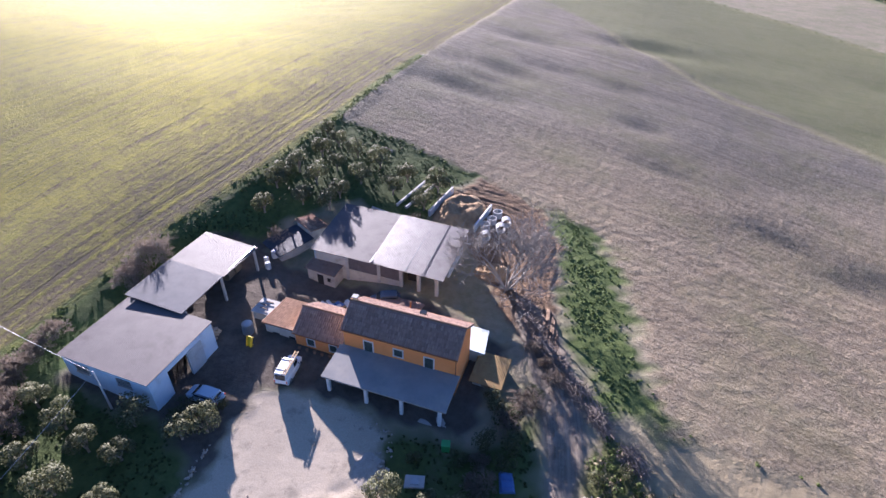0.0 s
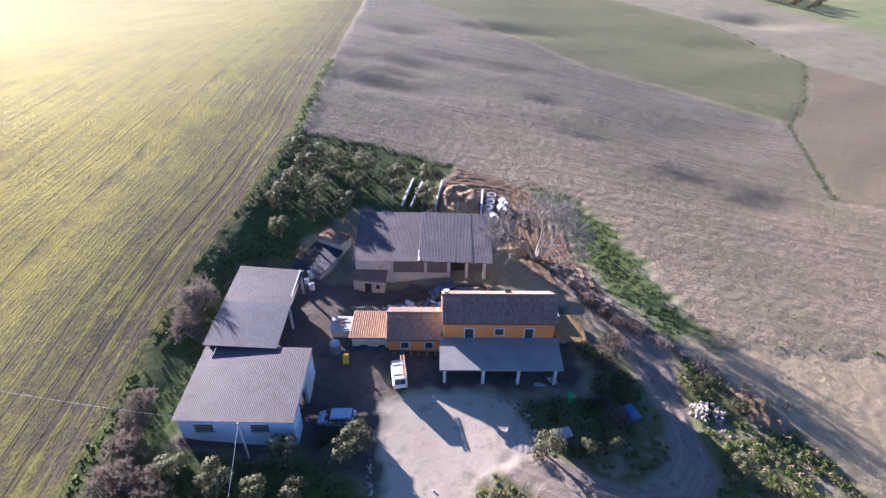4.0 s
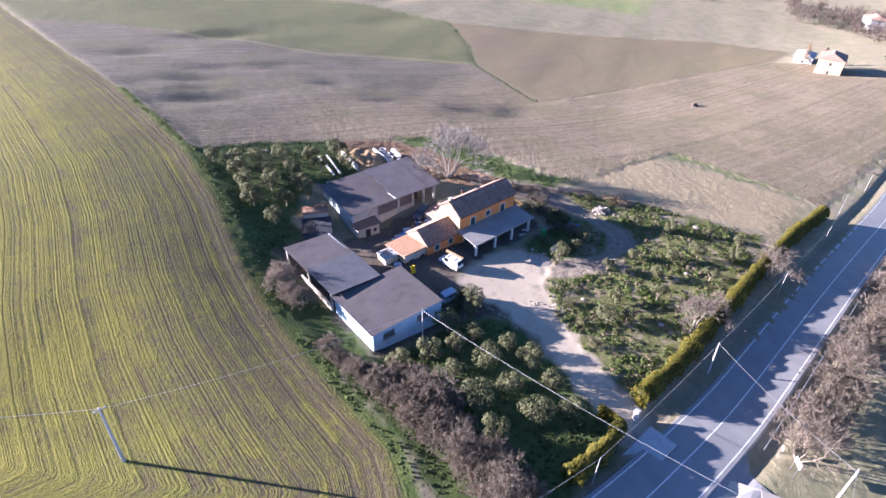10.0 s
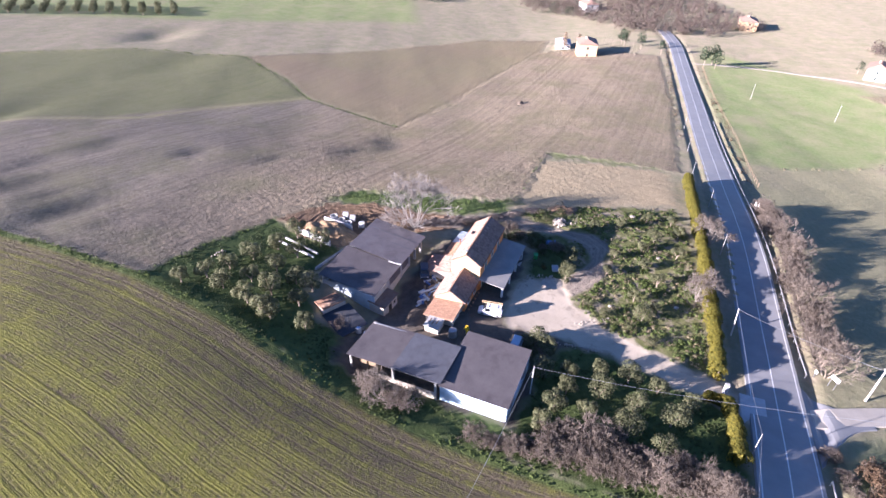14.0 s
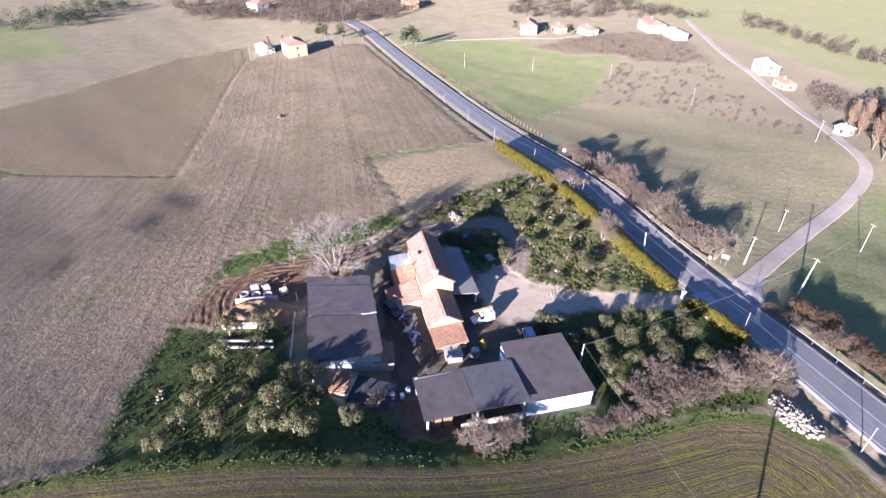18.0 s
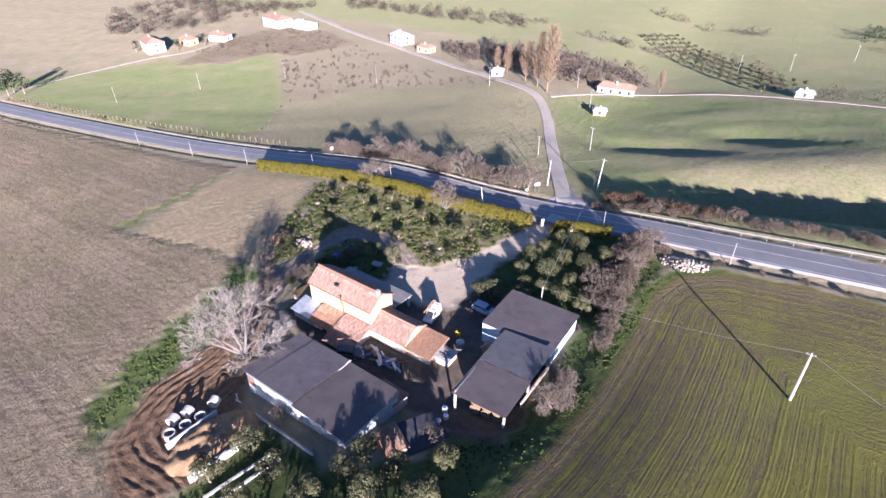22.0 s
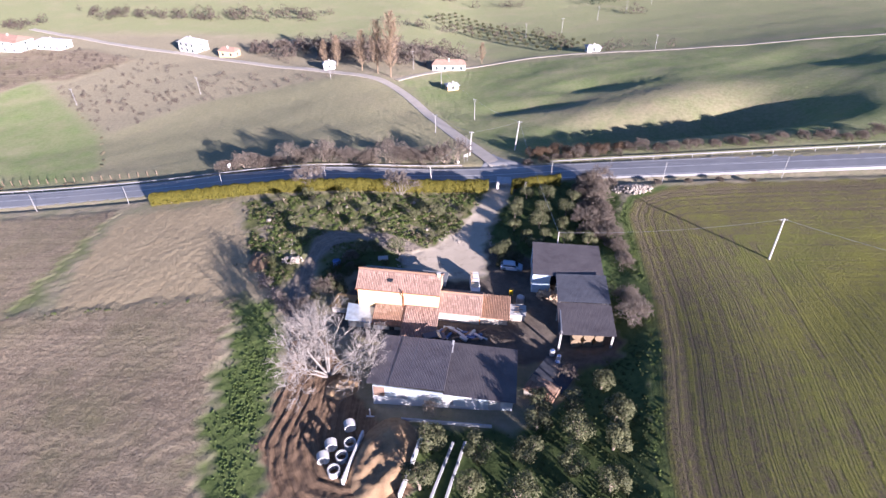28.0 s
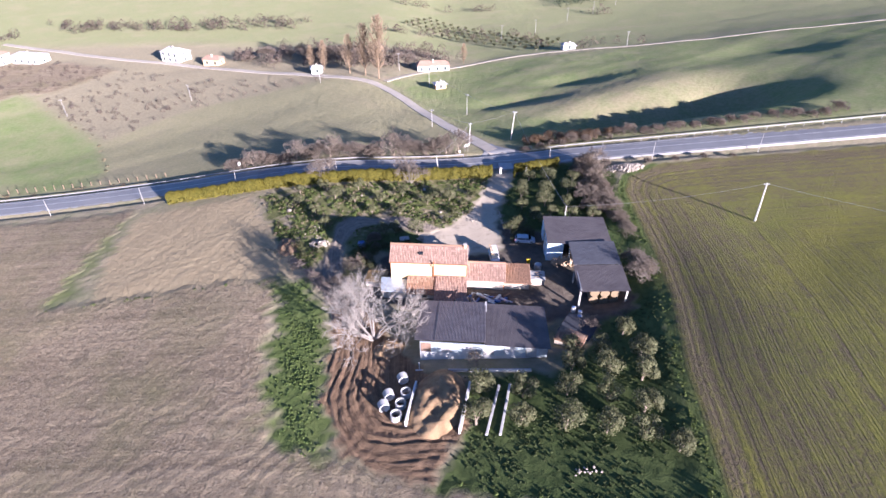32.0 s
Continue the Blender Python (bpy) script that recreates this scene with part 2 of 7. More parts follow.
def prism(points, z0, z1, bm=None):
    """An upright block over a plan polygon; z1 may be a list of heights, one a corner."""
    bm = bm or bmesh.new()
    tops = z1 if isinstance(z1, (list, tuple)) else [z1] * len(points)
    lows = z0 if isinstance(z0, (list, tuple)) else [z0] * len(points)
    a = [bm.verts.new((x, y, z)) for (x, y), z in zip(points, lows)]
    b = [bm.verts.new((x, y, z)) for (x, y), z in zip(points, tops)]
    n = len(points)
    bm.faces.new(a[::-1])
    bm.faces.new(b)
    for i in range(n):
        bm.faces.new((a[i], a[(i + 1) % n], b[(i + 1) % n], b[i]))
    bmesh.ops.recalc_face_normals(bm, faces=bm.faces)
    return bm


def tube(points, radii, sides=6, bm=None, cap=True):
    """A tapered tube along points."""
    bm = bm or bmesh.new()
    rings = []
    for i, p in enumerate(points):
        p = Vector(p)
        d = (Vector(points[min(i + 1, len(points) - 1)]) - Vector(points[max(i - 1, 0)])).normalized()
        side = d.cross(Vector((0.31, 0.95, 0.05))).normalized() if abs(d.y) < 0.9 else d.cross(Vector((1, 0, 0))).normalized()
        up = d.cross(side)
        r = radii[i] if isinstance(radii, (list, tuple)) else radii
        rings.append([bm.verts.new(p + (side * math.cos(k * math.tau / sides) + up * math.sin(k * math.tau / sides)) * r) for k in range(sides)])
    for a, b in zip(rings, rings[1:]):
        for k in range(sides):
            bm.faces.new((a[k], a[(k + 1) % sides], b[(k + 1) % sides], b[k]))
    if cap:
        bm.faces.new(rings[0][::-1])
        bm.faces.new(rings[-1])
    return bm


def raw_mesh(name, verts, faces, material, smooth=False, normals=None):
    me = bpy.data.meshes.new(name)
    me.from_pydata([tuple(v) for v in verts], [], faces)
    me.materials.append(material)
    if smooth:
        me.polygons.foreach_set("use_smooth", [True] * len(me.polygons))
    me.update()
    if normals is not None:
        me.normals_split_custom_set_from_vertices([tuple(v) for v in normals])
    return me

# ---- the lie of the land ----
LAND = (-7.400, -4.592, 2.019, -10.000, 4.998, -14.315, -1.812, -11.444, -4.139, -15.081, 2.484, 1.683, -1.659, 15.958, 31.408, 17.561, 7.622, -7.513, -36.399, -13.825, 54.579, -13.686, 0.170, 2.359, -23.453, 10.666, -8.874)


def land_array(x, y):
    u, v = x / np.sqrt(x * x + 160.0 ** 2), y / np.sqrt(y * y + 160.0 ** 2)
    a, b = (x + 12) / np.sqrt((x + 12) ** 2 + 55.0 ** 2), (y - 38) / np.sqrt((y - 38) ** 2 + 55.0 ** 2)
    terms = (a, b, a * a, a * b, b * b, a ** 3, a * a * b, a * b * b, b ** 3, a ** 4, a * a * b * b, b ** 4,
             1 + 0 * u, u, v, u * u, u * v, v * v, u ** 3, u * u * v, u * v * v, v ** 3, u ** 4, u ** 3 * v, u * u * v * v, u * v ** 3, v ** 4)
    lift = np.clip((-y - 35) / 90, 0, 1)
    return sum(c * t for c, t in zip(LAND, terms)) + 3.2 * lift * lift * (3 - 2 * lift)


def land(x, y):
    return float(land_array(np.float64(x), np.float64(y)))


def inside(x, y, poly):
    r = np.zeros(x.shape, bool)
    n = len(poly)
    for i in range(n):
        (x0, y0), (x1, y1) = poly[i], poly[(i + 1) % n]
        if y0 == y1:
            continue
        hit = ((y0 > y) != (y1 > y)) & (x < (x1 - x0) * (y - y0) / (y1 - y0) + x0)
        r ^= hit
    return r


def away(x, y, line):
    """Distance from each point to a broken line."""
    d = np.full(x.shape, 1e9)
    for (x0, y0), (x1, y1) in zip(line, line[1:]):
        dx, dy = x1 - x0, y1 - y0
        s = np.clip(((x - x0) * dx + (y - y0) * dy) / (dx * dx + dy * dy), 0, 1)
        d = np.minimum(d, np.hypot(x - x0 - s * dx, y - y0 - s * dy))
    return d


# plan of the ground, in metres
FIELD_EDGE = [(-30, 600), (-38, 240), (-41, 130), (-43, 87), (-46, 68), (-50, 52), (-52, 40), (-53, 27), (-53.5, 15), (-56, 9), (-63, 5.8), (-75, 5.5), (-110, 8), (-400, 40)]
CROP = FIELD_EDGE + [(-900, 60), (-900, 900), (-30, 900)]
PLOUGH = [(-41, 130), (-43, 87), (-30, 85.8), (-16, 81.8), (-8, 78.5), (0, 76), (6, 74), (11, 60), (13, 47), (12, 40), (26, 39.3), (36, 40), (58, 39.6), (57, 8), (57, 4), (140, 4),
          (232, 9), (236, 60), (226, 73), (184, 80), (119, 87), (72, 92), (88, 138), (58, 161), (33, 175), (15, 200), (3, 215), (-20, 251), (-36, 262)]
FALLOW = [(-36, 262), (-20, 251), (3, 215), (15, 200), (33, 175), (58, 161), (88, 138), (108, 160), (131, 197), (124, 218), (115, 255), (87, 292), (54, 325), (-30, 420)]
EAST_BAND = [(72, 92), (119, 87), (184, 80), (226, 73), (262, 74), (242, 110), (215, 128), (172, 157), (131, 196), (108, 160), (88, 136)]
DITCH = [(71, 93), (80, 116), (88, 137), (108, 160), (131, 197), (125, 217), (118, 248), (89, 285), (56, 322), (10, 370)]
STUBBLE = [(54, 7), (28, 6), (24, 14), (15.6, 25.8), (6.6, 38), (22.5, 39.9), (34, 39.7), (48, 39.8), (52.5, 25)]
GREEN_LINE = [(52.4, 25), (53.6, 39.6), (59.2, 39), (58.8, 24), (57.8, 9), (54.6, 8)]
GREEN_STRIP = [(14, 39.6), (12.5, 46), (10.5, 52), (9.8, 61), (7.4, 70), (2.5, 76.2), (-2.6, 76.4), (-0.3, 69), (0.9, 60.6), (1.6, 53.6), (5.3, 45), (8, 40.5)]
GROVE = [(-43, 87), (-45.5, 70), (-48, 60), (-40, 54), (-38, 60), (-31, 66), (-17, 64.5), (-19, 66), (-18, 76), (-14, 81.8), (-30, 86)]
GARDEN = [(26, 6), (2, 2.6), (-27, 1.8), (-24, 17.6), (-17.5, 23.5), (-4, 24.5), (4, 32), (8, 38.7), (16.6, 27)]
OLIVE_SW = [(-30, -0.5), (-33, 2), (-29.5, 12), (-27.5, 21), (-33, 25.5), (-47, 27), (-52, 27), (-53, 14), (-54.5, 6), (-45, -0.5)]
WEST_STRIP = [(-53, 26), (-46.5, 26), (-46, 52), (-40, 55), (-46.5, 66), (-50, 52), (-52, 40)]
YARD_EAST = [(-14, 32), (-4, 33), (2, 38), (2, 28), (-4, 24), (-13, 24.5)]
GRAVEL = [(-20, 33.8), (-13.5, 31.8), (-11.5, 25.5), (-17, 23.6), (-22, 17), (-25, 9), (-28, 2), (-29.6, -3.6), (-35.6, -3.6), (-32.4, 2.5), (-29.6, 11), (-27.6, 17), (-26.8, 24), (-27.5, 32)]
DIRT = [(-47, 38), (-46, 26.5), (-36, 26.2), (-27, 22), (-27, 33), (-20, 34), (-5.5, 33), (-3, 46), (-12, 50), (-31, 52), (-38, 53), (-40, 60), (-46, 52)]
TRACK = [(-14, 24.4), (-9, 21.9), (-4, 20.6), (1, 20.8), (4, 24), (4.3, 29), (3.6, 35), (2.4, 41), (0.8, 47), (-1, 52)]
MUD = [(3.4, 45), (0.9, 52.3), (0.4, 60.5), (0.2, 67.8), (-1.8, 72.5), (-4.6, 77), (-10, 79.2), (-12.4, 81), (-15.2, 81.2), (-15.6, 77.4), (-18.6, 75), (-19, 66.7), (-12.8, 63.6), (-8.9, 57.5), (-4.5, 50.5), (-0.5, 44.5)]
SOUTH_FIELD = [(79, -26), (97, -54), (76, -80.5), (28, -101), (7, -87.5), (-14.5, -48), (-27, -14), (0, -13.5), (77, -15)]
SOUTH_GREEN = [(79, -26), (78, -15), (150, -12), (262, -14), (226, -58.5), (208, -80), (171, -89), (161, -111.5), (146, -98), (98, -54)]
WEST_HILL = [(-36, -12), (-25, -27), (4.5, -92.5), (-10, -110), (-33.5, -121), (-118, -116), (-320, -180), (-400, 20), (-110, -5), (-65, -10)]
SCRUB_S = [(97, -54), (149, -102), (133.5, -141), (210, -122), (240, -175), (160, -190), (60, -170), (-6, -154), (-28, -130), (3, -110), (28, -103), (76, -80.5)]
FAR_GREEN_N = [(146, 374), (184, 280), (205, 240), (263, 160), (330, 190), (420, 420), (-20, 640)]
FAR_GREEN_S = [(-118, -122), (-30, -128), (-8, -157), (60, -176), (130, -192), (200, -196), (330, -200), (420, -420), (-300, -480), (-320, -185)]
ROAD_MID = [(-420, 24), (-160, 4.6), (-108, 0.8), (-88, -0.9), (-64, -2.7), (-40, -5.4), (-20, -6.6), (20, -6.6), (70, -6.8), (140, -5.3), (200, -3.2), (262, -0.4), (284, 2.5), (306, 7)]
DARK_FIELD = [(194, -77), (208, -125), (205, -158), (166, -160), (133.5, -141), (147, -111), (163, -113), (171, -89)]
LANE_EAST = [(222, -9), (228, -26), (230, -46), (227, -62), (219.6, -83.5), (208, -99), (210, -119)]
LANE_HILL = [(5.5, -93.7), (-8, -110), (-33, -124.3), (-57, -129), (-81, -125), (-118, -118), (-200, -105)]
LANE = [(-31, -9), (-29.6, -12), (-25, -22), (-19.1, -34.3), (-12, -50), (-4.1, -68.4), (3, -82), (8.1, -90.6), (14, -96.5), (23.1, -102), (42.9, -114.2), (68.2, -127.2), (105, -146), (145, -163), (230, -205)]


def near_axis(stops, reach):
    """Grid lines: (start, step) stretches near the farm, then ever wider ones to the horizon."""
    core = []
    for (lo, step), (hi, _) in zip(stops, stops[1:]):
        core += list(np.arange(lo, hi - step * 0.5, step))
    lo, hi, step = stops[0][0], core[-1], stops[0][1]
    out, d, s = [], 0.0, step
    while d < 6000:
        s *= 1.022 if d < reach else 1.14
        d += s
        out.append(d)
    return np.array([lo - d for d in out[::-1]] + core + [hi + d for d in out])


def mask(x, y, poly, soft=1.0, wob=0.7):
    wx = x + wob * (np.sin(y * 0.9 + x * 0.37) * 0.6 + np.sin(y * 2.3 - x * 1.1) * 0.4)
    wy = y + wob * (np.sin(x * 0.8 - y * 0.41) * 0.6 + np.sin(x * 2.1 + y * 1.3) * 0.4)
    xs, ys = [p[0] for p in poly], [p[1] for p in poly]
    r = np.zeros(x.shape)
    near = (x > min(xs) - 9) & (x < max(xs) + 9) & (y > min(ys) - 9) & (y < max(ys) + 9)
    if near.any():
        px, py = wx[near], wy[near]
        d = away(px, py, list(poly) + [poly[0]])
        r[near] = np.clip(np.where(inside(px, py, poly), d, -d) / (2 * soft) + 0.5, 0, 1)
    return r


RUT_LINE = [(3.2, 45), (1.3, 52), (0.9, 61), (0.6, 68), (-1.4, 72.8), (-4.4, 77.4), (-10, 79.6), (-18, 80)]
YARD_FORMS = ((-36, 56, 4.5, 5, -1.3), (-41.5, 48.5, 4.5, 4, -0.9), (-41, 42, 9, 20, -1.3), (-28.5, 52, 7, 7, -2.3), (-62, 42, 8, 22, 0.5))
# hollows in the fields north of the farm, their shade darkened into the soil: x, y, reach across and along, depth
SHADED_HOLLOWS = ((13, 125, 5.5, 4, -0.7), (-27, 118, 10, 4.5, -0.9), (-21, 140, 10, 6, -0.9), (-24, 129, 6, 3, -0.4), (9, 152, 11, 4, -0.6), (-22, 180, 12, 6, -0.9), (11, 203, 15, 7, -1.1), (24, 206, 12, 6, -0.8), (-36, 137, 5, 6, -0.5),
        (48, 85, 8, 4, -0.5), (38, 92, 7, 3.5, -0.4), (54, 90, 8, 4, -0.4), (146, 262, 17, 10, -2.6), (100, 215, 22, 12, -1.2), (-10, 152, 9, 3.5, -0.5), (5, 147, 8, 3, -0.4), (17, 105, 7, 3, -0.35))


def ground_height(x, y):
    """The land with its small forms: ditches, ruts, spoil, the road bed."""
    z = land_array(x, y)
    rd = away(x, y, ROAD_MID)
    z = z - 0.5 * np.exp(-((rd - 5.2) / 0.9) ** 2) - 0.10 * (rd < 4.2)
    m = mask(x, y, MUD, 0.8)
    d = away(x, y, RUT_LINE)
    wob = d + 0.55 * np.sin(x * 0.19 - y * 0.23) + 0.28 * np.sin(x * 0.47 + y * 0.31) + 0.10 * np.sin(x * 1.3 - y * 0.9)
    ruts = (np.abs(np.sin(wob * 2.45)) ** 0.6 - 0.6) * (0.8 + 0.35 * np.sin(x * 0.23 + y * 0.31)) + 0.10 * np.sin(x * 3.3 + 2.7 * np.sin(y * 1.9)) * np.sin(y * 3.1 + 2.3 * np.sin(x * 2.7))
    z = z + m * np.clip((y - 44) / 9, 0.3, 1) * (0.24 * (ruts + 0.5 * (np.abs(np.sin(wob * 4.1 + 0.8 * np.sin(y * 0.5))) - 0.6))) * np.clip((11.5 - d) / 4, 0.3, 1) * np.clip((80.5 - y) / 7, 0.45, 1)
    dt = away(x, y, TRACK)
    churn = np.clip((x + y * 0.25 - 6) / 6, 0, 1)
    z = z - 0.08 * np.clip(1.9 - dt, 0, 1) + churn * np.clip(3.4 - dt, 0, 1) * (0.09 * np.sin(dt * 4.1 + 0.4 * np.sin(y * 0.8)) + 0.05 * np.sin(x * 3.1 + y * 2.7))
    bank = np.exp(-((away(x, y, FIELD_EDGE[2:12]) - 1.0) / 1.6) ** 2)
    z = z + 0.25 * bank
    # hollows and a hump on the slope across the road
    for hx, hy, rx, ry, h in ((-70, -26.5, 20, 6.5, -6.0), (-97, -30, 15, 8, -7.2)):
        z = z + h * np.exp(-(((x - hx) / rx) ** 2 + ((y - hy) / np.where(y < hy, ry * 2.1, ry)) ** 2))
    for hx, hy, rx, ry, h in ( (-40, -57, 15, 6, -1.8), (-62, -72, 13, 7, -1.7), (-70, -43, 18, 11, 1.0), (-90, -52, 16, 12, 1.0), (-128, -78, 20, 16, -1.8)):
        z = z + h * np.exp(-(((x - hx) / rx) ** 2 + ((y - hy) / ry) ** 2))
    hill = np.clip((-y - 20) / 20, 0, 1) * np.clip((-x - 25) / 20, 0, 1) * np.clip((y + 150) / 40, 0, 1)
    z = z + hill * (0.16 * np.sin(x * 0.16 + 1.2 * np.sin(y * 0.11)) * np.sin(y * 0.21 + np.sin(x * 0.08)) + 0.05 * np.sin(x * 0.37 - y * 0.3) * np.sin(y * 0.33))
    # the yard and its edges lie lower than the fields round them
    for hx, hy, rx, ry, h in YARD_FORMS + SHADED_HOLLOWS:
        z = z + h * np.exp(-(((x - hx) / rx) ** 2 + ((y - hy) / ry) ** 2))
    # gentle swells of the open fields
    far = np.clip((np.hypot(x + 18, (y - 40) * 0.9) - 48) / 14, 0, 1) * np.clip((rd - 7) / 8, 0, 1)
    z = z + far * (0.07 * np.sin(x * 0.21 + 1.7 * np.sin(y * 0.09)) * np.sin(y * 0.27 + 1.3 * np.sin(x * 0.11)) + 0.15 * np.sin(x * 0.083 - y * 0.13) * np.sin(y * 0.07 + 2))
    return z


def height(x, y):
    return float(ground_height(np.array([float(x)]), np.array([float(y)]))[0])


def build_ground():
    ax, ay = near_axis(((-84, 0.7), (-22, 0.22), (8, 0.6), (60, 0.6)), 330), near_axis(((-20, 0.7), (18, 0.4), (44, 0.24), (83, 0.7), (92, 0.7)), 330)
    gx, gy = np.meshgrid(ax, ay)
    x, y = gx.ravel(), gy.ravel()
    rough = 0.05 * np.sin(x * 1.9 + 2 * np.sin(y * 0.7)) * np.sin(y * 1.7 + 2 * np.sin(x * 0.6))
    z = ground_height(x, y) + rough * (1 - 0.85 * mask(x, y, GRAVEL, 1.5)) * (1 - 0.75 * mask(x, y, CROP, 1.0))
    nx, ny = len(ax), len(ay)
    idx = np.arange(nx * ny).reshape(ny, nx)
    quads = np.stack([idx[:-1, :-1], idx[:-1, 1:], idx[1:, 1:], idx[1:, :-1]], -1).reshape(-1, 4)
    me = bpy.data.meshes.new("ground")
    me.vertices.add(len(x))
    me.vertices.foreach_set("co", np.stack([x, y, z], -1).astype(np.float32).ravel())
    me.loops.add(quads.size)
    me.loops.foreach_set("vertex_index", quads.ravel().astype(np.int32))
    me.polygons.add(len(quads))
    me.polygons.foreach_set("loop_start", np.arange(0, quads.size, 4, dtype=np.int32))
    me.polygons.foreach_set("use_smooth", np.ones(len(quads), bool))
    me.update(calc_edges=True)

    def layer(name, values):
        me.attributes.new(name, "FLOAT", "POINT").data.foreach_set("value", values.astype(np.float32))

    M = lambda p, s=1.0, w=0.7: mask(x, y, p, s, w)
    crop, plough = M(CROP, 0.6, 0.35), np.maximum(M(PLOUGH, 1.2), M(DARK_FIELD, 3))
    stub = M(STUBBLE, 2.0)
    gravel = M(GRAVEL, 0.9, 0.6)
    dt = away(x, y, TRACK)
    track = np.clip((2.7 + 0.8 * np.sin(x * 0.5 + y * 0.3) - dt) / 1.4, 0, 1)
    churn = np.clip((3.6 - dt) / 1.6, 0, 1) * np.clip((x + y * 0.25 - 6) / 6, 0, 1)
    mud = np.maximum(M(MUD, 0.8), churn * 0.25) * np.clip((y - 40) / 12, 0.35, 1)
    garden = M(GARDEN, 1.2) * (1 - gravel) * (1 - track)
    herb = np.max([M(GREEN_STRIP, 2.2, 1.6), M(GREEN_LINE, 2.6, 1.6) * 0.6, np.clip(1.3 - away(x, y, FIELD_EDGE[2:11]), 0, 1)], axis=0) * (1 - mud)
    lush = np.max([M(GROVE, 1.2), M(OLIVE_SW, 1.2), M(WEST_STRIP, 1.0), M(YARD_EAST, 1.5) * 0.8, 0.6 * np.clip(1.3 - away(x, y, DITCH), 0, 1)], axis=0)
    lush = lush * (1 - gravel) * (1 - track) * (1 - mud)
    dirt = M(DIRT, 0.8) * (1 - gravel)
    green = np.max([M(SOUTH_GREEN, 3), M(FAR_GREEN_N, 6), M(FAR_GREEN_S, 8) * 0.7, M(WEST_HILL, 3), M(SOUTH_FIELD, 2) * 0.4], axis=0)
    dry = np.clip(1.5 * np.exp(-(((x + 72) / 40) ** 2 + ((y + 47) / 17) ** 2) * 1.3), 0, 1)
    dry = np.maximum(dry, M(SOUTH_FIELD, 3) * 0.55)
    scrub = M(SCRUB_S, 4)
    damp = sum(np.exp(-1.6 * (((x - hx) / rx) ** 2 + ((y - hy) / ry) ** 2)) for hx, hy, rx, ry, _ in SHADED_HOLLOWS)
    heavy = np.clip((y - 84 - 0.25 * x) / 40, 0, 1)
    verge = np.clip(1 - away(x, y, [(3, 213), (20, 189), (36, 166), (58, 159), (88, 139)]) / 2.6, 0, 1) + np.clip(1 - away(x, y, DITCH[4:]) / 3.0, 0, 1) * 0.7
    band, fallow = M(EAST_BAND, 2), M(FALLOW, 2)
    plough = np.max([plough, band, fallow], axis=0)
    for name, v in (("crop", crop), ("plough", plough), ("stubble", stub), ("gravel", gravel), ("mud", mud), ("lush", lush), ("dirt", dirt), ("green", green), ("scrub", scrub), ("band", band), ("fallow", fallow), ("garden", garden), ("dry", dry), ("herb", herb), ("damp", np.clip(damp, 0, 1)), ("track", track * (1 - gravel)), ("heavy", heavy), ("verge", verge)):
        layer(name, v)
    d = away(x, y, FIELD_EDGE)
    rows = np.where(crop > 0.01, d, y + 0.10 * x + 1.5 * np.sin(x * 0.02))
    rows = np.where((stub > 0.3) & (mud < 0.05), (x - 0.12 * y) * 1.3 + 2.0 * np.sin(y * 0.09), rows)
    layer("row", np.where(mud > 0.05, np.minimum(away(x, y, RUT_LINE), dt + 0.4), np.where(track > 0.02, dt, rows)))
    me.materials.append(ground_material())
    return tagged(new("ground", me), "rolling farmland of crop, ploughed soil, gravel yard and grass", "ground", kind="structure")


